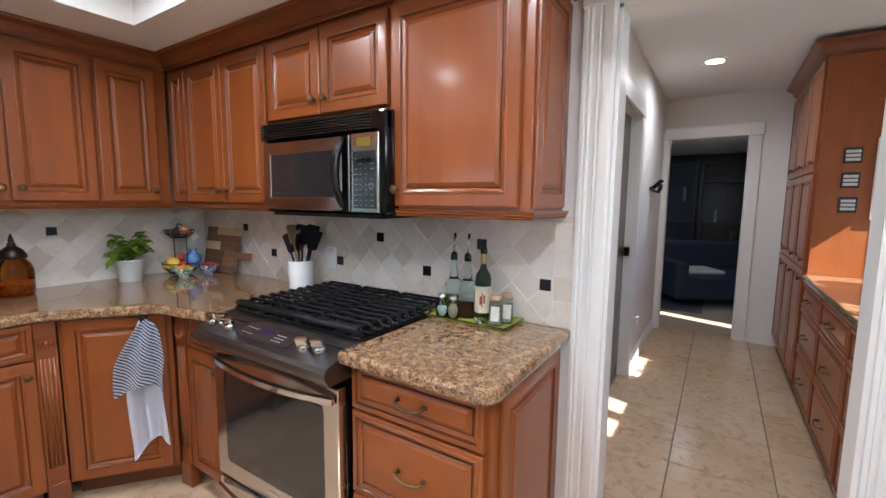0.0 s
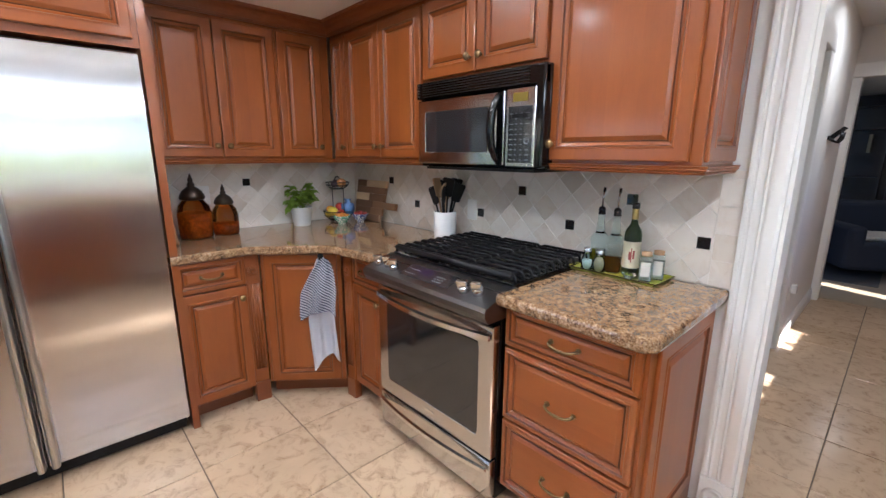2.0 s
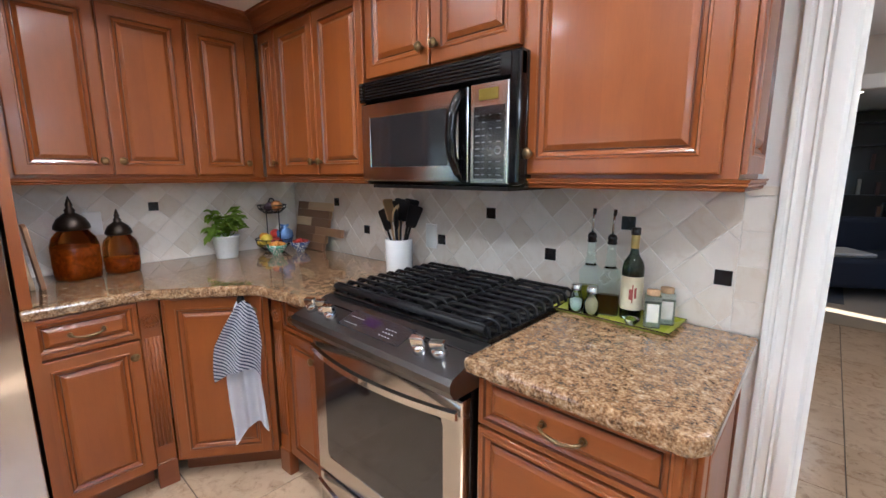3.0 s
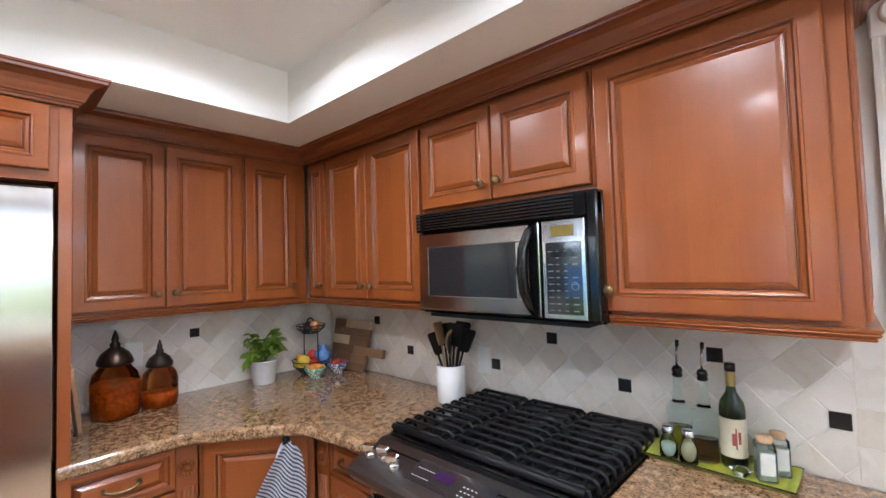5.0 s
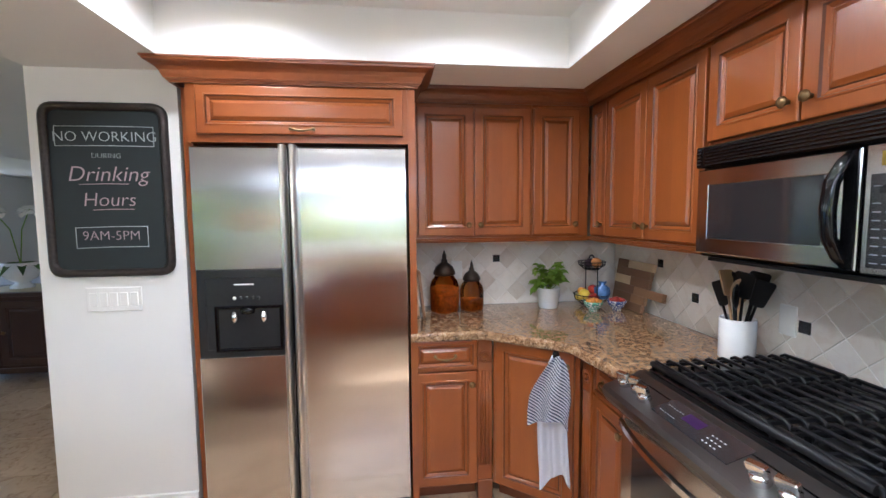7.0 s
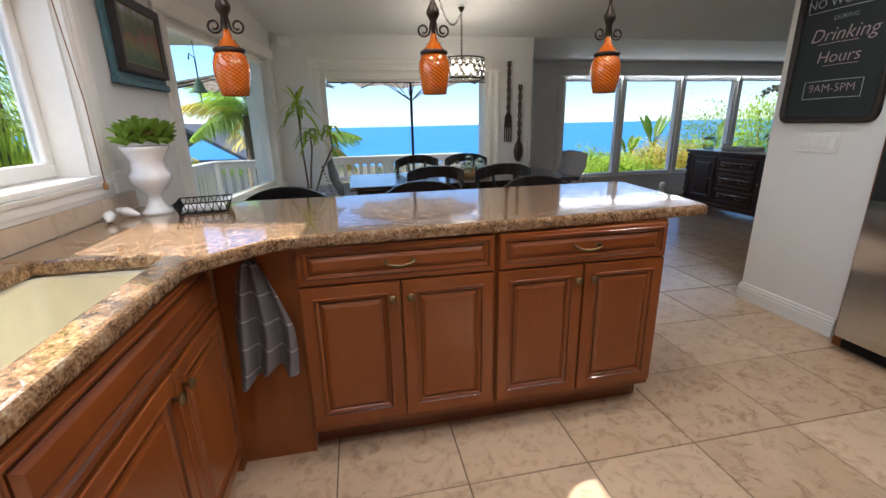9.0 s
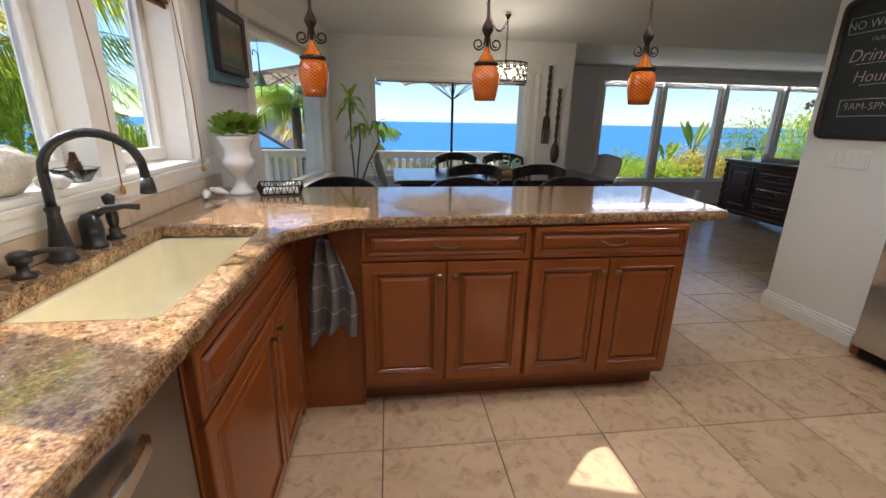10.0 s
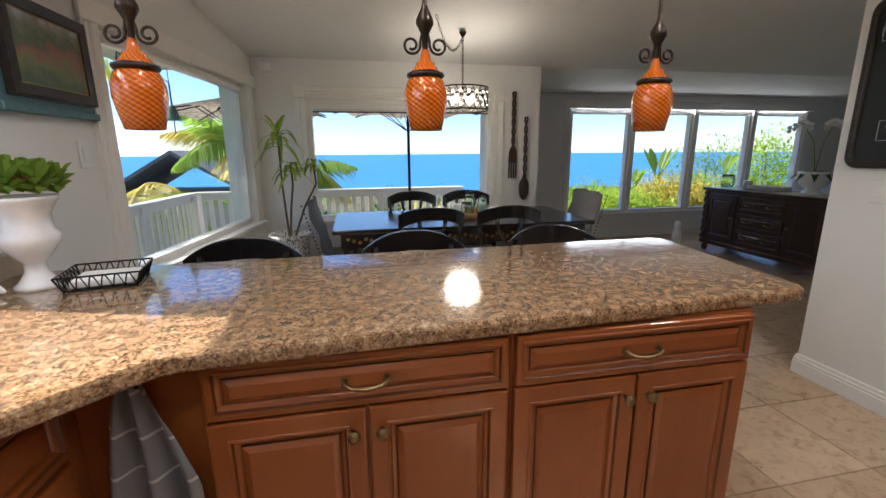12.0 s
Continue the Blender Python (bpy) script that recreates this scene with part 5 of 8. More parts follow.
part("casing", bm, LINEN, w2, "", pose(1.645, DY, 1.802, 0, 90, 0) @ pose(0, 0, 0, 0, 0, 180))
for x in (1.535, 3.465):
    part("corner_block", box(x, DY, 1.802, x + 0.11, DY + 0.028, 1.914, 0.004), LINEN, w2)
part("window_sill", box(1.52, DY - 0.02, 0.63, 3.59, DY + 0.05, 0.658, 0.005), LINEN, w2)
shade_roll(pose(3.415, DY - 0.03, 1.76, 0, 0, 180), 1.72, "white roller shade drawn up on the dining window")

w3 = tagged(thing("window_3", TURNED, "tall fixed side window beside the dining table", "window"), kind="structure")
for b in ((0.03, -1.84, 0.70, 0.11, -1.85, 1.88), (0.03, -0.19, 0.70, 0.11, -0.15, 1.88), (0.03, -1.85, 0.70, 0.11, -0.19, 0.74), (0.03, -1.85, 1.84, 0.11, -0.19, 1.88)):
    part("window_frame", box(*b), LINEN, w3)
pn = part("pane", box(0.068, -1.855, 0.735, 0.072, -0.185, 1.845), PANE, w3)
pn.visible_shadow = False
part("casing", casing_post(0.70, 1.88), LINEN, w3, "", pose(0, -0.040, 0, 0, 0, -90))
part("casing", casing_post(0.70, 1.88), LINEN, w3, "", pose(0, -1.905, 0, 0, 0, -90))
part("head_casing", box(-0.022, -2.18, 1.882, 0.0, -0.04, 1.98, 0.004), LINEN, w3)
part("window_sill", box(-0.05, -2.03, 0.67, 0.03, -0.0, 0.698, 0.005), LINEN, w3)
part("shade_cassette", box(-0.0, -1.85, 1.812, 0.05, -0.19, 1.85, 0.008), LINEN, w3, "white roller shade cassette")

# added out of view to keep direct sun off the living room mullions
tagged(mesh_ob("eave", box(-5.4, LY - 0.85, 2.02, 1.2, LY - 0.17, 2.12, 0.005), RAILW), "added unseen white eave that shades the living room windows", "eave", "", "structure")
w4 = tagged(thing("window_4", pose(0, 0, 0), "row of four tall living room windows", "window"), kind="structure")
for xa, xb in LWIN:
    for b in ((xa, LY - 0.11, 0.38, xa + 0.035, LY - 0.02, 1.90), (xb - 0.035, LY - 0.11, 0.38, xb, LY - 0.02, 1.90), (xa + 0.035, LY - 0.11, 0.38, xb - 0.035, LY - 0.02, 0.42), (xa + 0.035, LY - 0.11, 1.86, xb - 0.035, LY - 0.02, 1.90)):
        part("window_frame", box(*b), LINEN, w4)
    pn = part("pane", box(xa + 0.03, LY - 0.07, 0.415, xb - 0.03, LY - 0.066, 1.865), PANE, w4)
    pn.visible_shadow = False
    part("shade_hem", box(xa + 0.035, LY - 0.045, 1.825, xb - 0.035, LY - 0.02, 1.86, 0.005), LINEN, w4, "white roller shade drawn up")
for xa in (-1.06, -2.13, -3.20):
    part("mullion", box(xa, LY - 0.13, 0.38, xa + 0.06 + (0.01 if xa < -2 else 0), LY + 0.01, 1.90), LINEN, w4)
part("casing", casing_post(0.38, 1.90), LINEN, w4, "", M180(0.08, LY))
part("head_casing", box(-4.26, LY, 1.902, 0.08, LY + 0.024, 2.00, 0.004), LINEN, w4)
part("window_sill", box(-4.3, LY - 0.02, 0.355, 0.10, LY + 0.045, 0.378, 0.005), LINEN, w4)

# skirting
BB = [(0, 0), (0.016, 0), (0.016, 0.075), (0.012, 0.082), (0.014, 0.092), (0.009, 0.10), (0.008, 0.115), (0, 0.12)]


def skirting(*path):
    tagged(mesh_ob("baseboard", sweep(BB, [(x, y, 0) for x, y in path]), TRIM), "tall white moulded skirting board", "baseboard", "", "structure")


skirting((-0.6, -3.111), (0.501, -3.111), (0.501, -2.47))
skirting((1.144, DY - 0.2), (1.144, LY + 0.001), (-4.0, LY + 0.001))

# ---------------------------------------------------------------- lamps


def make_amber():
    a = Mat("amber_art_glass", 0.12, 0, (0.72, 0.20, 0.012), 0.5)
    sep = a.n("ShaderNodeSeparateXYZ")
    a.l(a.n("ShaderNodeTexCoord").outputs["Object"], sep.inputs[0])
    turn = a.maths("MULTIPLY", a.maths("ARCTAN2", sep.outputs["X"], sep.outputs["Y"]), 18.0)
    rise = a.maths("MULTIPLY", sep.outputs["Z"], 430.0)
    s1 = a.maths("SINE", a.maths("SUBTRACT", turn, rise), 0.0)
    s2 = a.maths("SINE", a.maths("ADD", turn, rise), 0.0)
    fac = a.maths("ADD", a.maths("ADD", a.maths("MULTIPLY", s1, 0.34), a.maths("MULTIPLY", s2, 0.12)), 0.5)
    c = a.ramp(fac, [(0.08, (0.30, 0.048, 0.002)), (0.55, (0.52, 0.105, 0.003)), (0.95, (0.74, 0.20, 0.012))])
    a.color(c)
    a.b.inputs["Subsurface Weight"].default_value = 0.15
    a.b.inputs["Subsurface Radius"].default_value = (0.05, 0.02, 0.004)
    a.bump(fac, 0.25, 0.002)
    return a.m


AMBER = make_amber()
WARM = bpy.data.materials.new("lamp_glow")
WARM.use_nodes = True
WARM.node_tree.nodes["Principled BSDF"].inputs["Emission Color"].default_value = (1.0, 0.86, 0.62, 1)
WARM.node_tree.nodes["Principled BSDF"].inputs["Emission Strength"].default_value = 10.0


def scroll(r, turns=1.35, n=16):
    return [(r * (1 - 0.55 * k / n) * math.cos(-math.pi / 2 + 2 * math.pi * turns * k / n) + 0.0, 0, r * (1 - 0.55 * k / n) * math.sin(-math.pi / 2 + 2 * math.pi * turns * k / n)) for k in range(n + 1)]


def pendant(x, y, bottom, ceiling):
    root = thing("pendant_lamp", pose(x, y, bottom + 0.005), "amber swirled glass pendant lamp with bronze scrolls above the bar", "pendant lamp", "pendant lamps over the bar")
    sh = lathe([(0.046, 0.0), (0.049, 0.0), (0.058, 0.04), (0.066, 0.085), (0.065, 0.115), (0.056, 0.145), (0.042, 0.160), (0.038, 0.160), (0.052, 0.140), (0.061, 0.112), (0.062, 0.085), (0.054, 0.04), (0.045, 0.002)], 28)
    part("shade", sh, AMBER, root, "amber swirled glass shade")
    part("cap", lathe([(0.040, 0.158), (0.046, 0.170), (0.040, 0.176), (0.036, 0.184), (0.030, 0.187), (0.028, 0.197), (0.018, 0.202), (0.013, 0.222), (0.011, 0.234), (0, 0.235)], 24), AMBER, root, "stepped amber glass neck")
    part("collar", lathe([(0.046, 0.152), (0.054, 0.154), (0.058, 0.160), (0.056, 0.167), (0.044, 0.172)], 24), BRONZE, root, "dark bronze collar")
    for s in (-1, 1):
        pts = [(s * (0.010 + 0.002 * k), 0, 0.275 - 0.010 * k) for k in range(3)]
        pts += [(s * (0.041 - 0.027 * (1 - 0.62 * k / 20) * math.cos(2 * math.pi * 1.35 * k / 20)), 0, 0.246 - 0.027 * (1 - 0.62 * k / 20) * math.sin(2 * math.pi * 1.35 * k / 20)) for k in range(21)]
        part("scroll", tube(pts, 0.0042, 6), BRONZE, root, "curled bronze scroll")
    part("stem", lathe([(0.008, 0.228), (0.010, 0.27), (0.016, 0.285), (0.027, 0.305), (0.026, 0.318), (0.012, 0.345), (0.007, 0.36), (0.006, ceiling - bottom - 0.03), (0, ceiling - bottom - 0.03)], 16), BRONZE, root, "turned bronze stem")
    part("canopy", lathe([(0.0, ceiling - bottom - 0.035), (0.05, ceiling - bottom - 0.03), (0.06, ceiling - bottom - 0.002), (0, ceiling - bottom - 0.001)], 20), BRONZE, root)


for x in (3.613, 2.824, 2.036):
    pendant(x, -2.6, 1.372, SOFFIT)


def downlight(x, y, z, label, r=0.075, power=0.0, color=(1.0, 0.985, 0.96)):
    root = thing("recessed_light", pose(x, y, z), label, "ceiling light", "recessed ceiling lights")
    part("trim", lathe([(r * 0.78, -0.004), (r, -0.006), (r + 0.012, -0.002), (r + 0.012, 0.0), (r * 0.78, 0.0)], 28), WHITE, root)
    part("lens", lathe([(0.0, -0.003), (r * 0.76, -0.003), (r * 0.76, -0.001), (0, -0.001)], 24), WARM, root, "glowing lamp lens")
    if power:
        lamp = new("recessed_light_lamp", bpy.data.lights.new("recessed_light_lamp", "AREA"))
        lamp.data.shape, lamp.data.size, lamp.data.spread = "DISK", r * 1.5, radians(160)
        lamp.data.energy, lamp.data.color = power, color
        lamp.matrix_world = pose(x, y, z - 0.012)


for x, y in ((1.18, -1.11), (2.2, -1.11), (3.2, -1.11), (1.10, -2.1), (2.2, -2.1), (3.2, -2.1)):
    downlight(x, y, TRAY, "lit recessed light in the tray ceiling", 0.075, TRAY_WATTS)
downlight(2.89, 2.40, 2.48, "lit recessed light in the hall ceiling", 0.08, 2.0)
downlight(2.9, 0.85, 2.48, "lit recessed light in the hall ceiling", 0.08, 1.4)
for x, y, z in ((-1.34, -5.57, 2.2305), (-4.15, -6.56, 2.2055)):
    downlight(x, y, z, "lit recessed light in the living room ceiling", 0.06, 12)

# drum chandelier hung on a swagged chain
CX, CY, CZ = 2.165, -4.76, 1.722
ch = thing("chandelier", pose(CX, CY, CZ), "drum chandelier of crystal beads in a dark metal frame", "chandelier")
for z in (0.085, -0.085):
    part("ring", add_tube(bm_new(), [(0.205 * math.cos(2 * math.pi * k / 32), 0.205 * math.sin(2 * math.pi * k / 32), z) for k in range(33)], 0.007, 6), BRONZE, ch)
bm = bm_new()
for k in range(20):
    for s in (-1, 1):
        a0, a1 = 2 * math.pi * k / 20, 2 * math.pi * (k + 1.6 * s) / 20
        am = (a0 + a1) / 2
        add_tube(bm, [(0.205 * math.cos(a0), 0.205 * math.sin(a0), -0.085), (0.207 * math.cos(am), 0.207 * math.sin(am), 0), (0.205 * math.cos(a1), 0.205 * math.sin(a1), 0.085)], 0.0028, 4)
part("lattice", bm, BRONZE, ch, "diamond metal lattice")
CRYSTAL = make_glass("crystal", (0.98, 0.97, 0.95), 0.02, 1.5)
bd = lathe([(0, -0.016), (0.012, -0.010), (0.016, 0), (0.012, 0.010), (0, 0.016)], 8)
bead = None
for row, z in enumerate((-0.05, -0.005, 0.04)):
    for k in range(20):
        a = 2 * math.pi * (k + 0.5 * (row % 2)) / 20
        m = pose(0.197 * math.cos(a), 0.197 * math.sin(a), z)
        if bead is None:
            bead = part("crystal_bead", bd, CRYSTAL, ch, "", m).data
        else:
            hang("crystal_bead", bead, ch, m)
for k in range(4):
    a = math.pi / 4 + math.pi / 2 * k
    part("bulb", lathe([(0, -0.03), (0.02, -0.015), (0.022, 0.005), (0.012, 0.03), (0, 0.032)], 10), WARM, ch, "glowing candle bulb", pose(0.09 * math.cos(a), 0.09 * math.sin(a), 0))
    part("arm", tube([(0, 0, 0.03), (0.09 * math.cos(a), 0.09 * math.sin(a), 0.03)], 0.006, 6), BRONZE, ch)
part("rod", tube([(0, 0, 0.03), (0, 0, 0.13)], 0.008, 8), BRONZE, ch)
lamp = new("chandelier_lamp", bpy.data.lights.new("chandelier_lamp", "POINT"))
lamp.data.energy, lamp.data.color, lamp.data.shadow_soft_size = 5, (1.0, 0.88, 0.70), 0.16
lamp.matrix_world = pose(CX, CY, CZ)


def chain(bm, p, q, sag):
    p, q = Vector(p), Vector(q)
    n = max(4, int((q - p).length * (1 + sag) / 0.028))
    pts = [p.lerp(q, k / n) + Vector((0, 0, -4 * sag * (k / n) * (1 - k / n))) for k in range(n + 1)]
    for k in range(n):
        a, b = pts[k], pts[k + 1]
        t = (b - a).normalized()
        s = t.cross(Vector((0, 1, 0)) if k % 2 else Vector((1, 0.2, 0))).normalized()
        c = (a + b) / 2
        loop = [c + t * (0.019 * math.cos(x)) + s * (0.008 * math.sin(x)) for x in [2 * math.pi * j / 8 for j in range(9)]]
        add_tube(bm, loop, 0.0025, 4, False)


bm = bm_new()
chain(bm, (0, 0, 0.13), (0, 0, 0.47), 0)
chain(bm, (0.0, 0, 0.47), (0.28, 0.35, 0.52), 0.16)
part("chain", bm, BRONZE, ch, "bronze swag chain")
part("hook", lathe([(0.012, 0.47), (0.03, 0.50), (0.03, 0.505), (0, 0.505)], 10), BRONZE, ch)

# ---------------------------------------------------------------- dining room
tb = thing("dining_table", pose(2.18, -4.90, 0), "long black lacquered dining table with gilt edge", "table")
part("tabletop", box(-1.06, -0.50, 0.715, 1.06, 0.50, 0.75, 0.008, 2), BLACK_WOOD, tb, "glossy black tabletop")
GILT = plain("worn_gilt", (0.30, 0.18, 0.05), 0.4, 0.6, 0.5, 80)
part("apron", box(-1.00, -0.45, 0.60, 1.00, 0.45, 0.715), BLACK_WOOD, tb)
motif = None
for k in range(45):
    m_ = pose(-0.98 + k * 0.0435, 0.4505, 0.635 + 0.012 * (k % 3))
    if motif is None:
        motif = part("gilt_motif", box(0, 0, 0, 0.024, 0.002, 0.022), GILT, tb, "worn gilt painted motif", m_).data
    else:
        hang("gilt_motif", motif, tb, m_)
for sx in (-1, 1):
    for sy in (-1, 1):
        part("leg", lathe([(0.04, 0), (0.03, 0.05), (0.045, 0.3), (0.035, 0.5), (0.06, 0.58), (0.06, 0.60), (0, 0.60)], 14), BLACK_WOOD, tb, "", pose(sx * 0.94, sy * 0.38, 0))


def curved_rail(w, z0, z1, bow, dip, thick=0.022, n=14):
    """A chair's top rail, bowed backwards; its ends drop by dip."""
    bm = bm_new()
    rows = []
    for k in range(n + 1):
        s = 2 * k / n - 1
        y = bow * (1 - s * s)
        zt = z1 - dip * abs(s) ** 2.5
        zb = z0 + 0.03 * (1 - s * s) - dip * 0.7 * abs(s) ** 3
        rows.append([bm.verts.new((s * w / 2, y + dy, z)) for dy, z in ((0, zb), (thick, zb), (thick, zt), (0, zt))])
    for a, b in zip(rows, rows[1:]):
        for k in range(4):
            bm.faces.new((a[k], a[(k + 1) % 4], b[(k + 1) % 4], b[k])).smooth = False
    bm.faces.new(rows[0][::-1]), bm.faces.new(rows[-1])
    bmesh.ops.recalc_face_normals(bm, faces=bm.faces[:])
    bmesh.ops.bevel(bm, geom=[e for e in bm.edges if len(e.link_faces) == 2 and e.calc_face_angle(0) > 0.9], offset=0.005, segments=2, profile=0.5, affect="EDGES")
    return bm


def napoleon_chair(m):
    root = thing("dining_chair", m, "black wooden dining chair with a curved open back", "chair", "dining chairs")
    part("seat", prism(rounded([(-0.23, -0.22), (0.23, -0.22), (0.20, 0.20), (-0.20, 0.20)], 0.05), 0.44, 0.475, 0.008), BLACK_WOOD, root)
    part("top_rail", curved_rail(0.49, 0.800, 0.925, 0.05, 0.055), BLACK_WOOD, root, "", pose(0, 0.20, 0))
    for s in (-1, 1):
        part("back_post", tube([(s * 0.19, 0.19, 0.45), (s * 0.21, 0.20, 0.65), (s * 0.225, 0.205, 0.86)], 0.015, 8), BLACK_WOOD, root)
        part("splat_arm", tube([(0.0, 0.215, 0.60), (s * 0.05, 0.23, 0.68), (s * 0.09, 0.24, 0.76), (s * 0.10, 0.235, 0.85)], [0.02, 0.017, 0.014, 0.018], 8), BLACK_WOOD, root)
        part("front_leg", tube([(s * 0.20, -0.19, 0.45), (s * 0.20, -0.20, 0.0)], [0.022, 0.014], 8), BLACK_WOOD, root)
        part("rear_leg", tube([(s * 0.18, 0.18, 0.45), (s * 0.19, 0.24, 0.0)], [0.018, 0.015], 8), BLACK_WOOD, root)
    part("splat", prism([(-0.03, 0.0), (0.03, 0.0), (0.022, 0.16), (-0.022, 0.16)], 0, 0.016, 0.003), BLACK_WOOD, root, "", pose(0, 0.215, 0.46, 90))
    return root


first = napoleon_chair(pose(2.52, -4.47, 0))
copy_thing(first, pose(1.92, -4.45, 0, 0, 0, -4))
copy_thing(first, pose(2.50, -5.30, 0, 0, 0, 180))
copy_thing(first, pose(1.95, -5.30, 0, 0, 0, 176))

TUFT = plain("grey_linen", (0.38, 0.375, 0.385), 0.9, 0, 0.15, 220, 0.3)


def tufted_chair(m):
    root = thing("host_chair", m, "grey button-tufted upholstered host chair with nail trim", "chair", "host chairs")
    part("seat", box(-0.26, -0.26, 0.30, 0.26, 0.24, 0.48, 0.03, 3), TUFT, root)
    bm, n, mrow = bm_new(), 14, 12
    rows = []
    for j in range(mrow + 1):
        row = []
        for k in range(n + 1):
            u, v_ = 2 * k / n - 1, j / mrow
            d = 0.012 * math.cos(u * 9.4) * math.cos(v_ * 12.5)
            row.append(bm.verts.new((u * (0.25 + 0.02 * v_), 0.16 + 0.14 * v_ - 0.04 * (1 - u * u) + d, 0.44 + v_ * (0.52 - 0.03 * u * u))))
        rows.append(row)
    for a, b in zip(rows, rows[1:]):
        for k in range(n):
            bm.faces.new((a[k], a[k + 1], b[k + 1], b[k])).smooth = True
    bmesh.ops.solidify(bm, geom=bm.faces[:], thickness=-0.07)
    part("backrest", bm, TUFT, root, "tufted backrest")
    for i in range(3):
        for j in range(3):
            part("button", lathe([(0.012, 0), (0.010, 0.005), (0, 0.007)], 8), TUFT, root, "", pose((i - 1) * 0.15, 0.165 + 0.05 * j, 0.56 + j * 0.13, 75))
    nail = None
    for k in range(16):
        v_ = (k + 0.5) / 16
        for s in (-1, 1):
            m_ = pose(s * (0.252 + 0.02 * v_), 0.195 + 0.14 * v_, 0.44 + v_ * 0.49, 0, s * 90, 0)
            if nail is None:
                nail = part("nail", lathe([(0.008, 0), (0.006, 0.004), (0, 0.006)], 6), PEWTER, root, "", m_).data
            else:
                hang("nail", nail, root, m_)
    for sx in (-1, 1):
        for sy in (-1, 1):
            part("leg", tube([(sx * 0.22, sy * 0.20, 0.30), (sx * 0.23, sy * 0.22, 0.0)], [0.024, 0.016], 8), BLACK_WOOD, root)
    return root


th = tufted_chair(pose(3.13, -4.87, 0, 0, 0, -90))
copy_thing(th, pose(1.18, -4.95, 0, 0, 0, 90))

# bar stools
def stool(m):
    root = thing("bar_stool", m, "black bar stool with a curved wooden back rail", "stool", "bar stools")
    part("seat", prism(rounded([(-0.21, -0.20), (0.21, -0.20), (0.21, 0.18), (-0.21, 0.18)], 0.06), 0.60, 0.64, 0.01), BLACK_WOOD, root)
    part("back_rail", curved_rail(0.54, 0.765, 0.905, 0.07, 0.085, 0.025, 18), BLACK_WOOD, root, "", pose(0, 0.17, 0))
    for s in (-1, 1):
        part("back_post", tube([(s * 0.18, 0.17, 0.62), (s * 0.20, 0.19, 0.83)], 0.016, 8), BLACK_WOOD, root)
        part("front_leg", tube([(s * 0.18, -0.17, 0.61), (s * 0.20, -0.20, 0.0)], 0.018, 8), BLACK_WOOD, root)
        part("rear_leg", tube([(s * 0.18, 0.16, 0.61), (s * 0.20, 0.22, 0.0)], 0.018, 8), BLACK_WOOD, root)
        part("stretcher", tube([(s * 0.195, -0.19, 0.22), (s * 0.195, 0.20, 0.22)], 0.011, 6), BLACK_WOOD, root)
    part("foot_rail", tube([(-0.195, -0.19, 0.18), (0.195, -0.19, 0.18)], 0.012, 6), BLACK_WOOD, root)
    return root


st = stool(pose(2.765, -3.21, 0, 0, 0, 180))
copy_thing(st, pose(3.60, -3.21, 0, 0, 0, 180))
copy_thing(st, pose(1.985, -3.21, 0, 0, 0, 180))

# centrepiece on the table
tr = thing("table_tray", pose(2.05, -4.87, 0.75), "round woven tray with jars and cups on the table", "tray")
WICKER = plain("wicker", (0.30, 0.17, 0.07), 0.8, 0, 0.4, 140, 0.5)
part("tray", lathe([(0, 0.0), (0.19, 0.0), (0.20, 0.05), (0.185, 0.05), (0.18, 0.012), (0, 0.012)], 24), WICKER, tr)
for x, y, h, r in ((-0.08, 0.03, 0.17, 0.045), (0.06, 0.05, 0.12, 0.05), (0.0, -0.08, 0.20, 0.04), (0.11, -0.04, 0.10, 0.045), (-0.12, -0.06, 0.10, 0.04)):
    solid("glass_jar", lathe([(0, 0.0), (r, 0.0), (r, h * 0.8), (r * 0.8, h), (r * 0.74, h), (r * 0.92, h * 0.8), (r * 0.92, 0.01), (0, 0.01)], 16), GLASS if h > 0.11 else CERAMIC, "glass jar standing in the woven tray" if h > 0.11 else "white cup standing in the woven tray", "jar", pose(2.05 + x, -4.87 + y, 0.7625))

# carved fork and spoon
CARVED = make_wood("carved_dark_wood", (0.05, 0.025, 0.014), 0.4)


def twisted(z0, z1, r):
    bm = bm_new()
    n = 26
    for s in (0, math.pi):
        add_tube(bm, [(r * math.cos(s + k * 0.75), r * 0.6 * math.sin(s + k * 0.75), z0 + (z1 - z0) * k / n) for k in range(n + 1)], r * 0.85, 6)
    return bm


fk = thing("carved_fork", pose(1.436, DY + 0.03, 1.035), "oversized carved dark wooden fork on the wall", "wall decoration")
part("handle", twisted(0.30, 0.86, 0.013), CARVED, fk)
bm = prism(rounded([(-0.045, 0.16), (0.045, 0.16), (0.04, 0.28), (0.015, 0.33), (-0.015, 0.33), (-0.04, 0.28)], 0.015), 0, 0.018, 0.004)
for k in range(4):
    add_box(bm, -0.044 + k * 0.0255, 0.0, 0.002, -0.032 + k * 0.0255, 0.17, 0.016)
part("head", bm, CARVED, fk, "four-pronged head", pose(0, 0.009, 0, 90))
sn = thing("carved_spoon", pose(1.30, DY + 0.03, 0.795), "oversized carved dark wooden spoon on the wall", "wall decoration")
part("handle", twisted(0.25, 0.86, 0.013), CARVED, sn)
bm = lathe([(0, -0.02), (0.035, -0.012), (0.058, 0.005), (0.052, 0.008), (0.03, -0.004), (0, -0.008)], 20)
bm.transform(Matrix.Diagonal((1, 2.1, 1, 1)))
part("bowl", bm, CARVED, sn, "hollowed bowl", pose(0, 0, 0.13, 90))
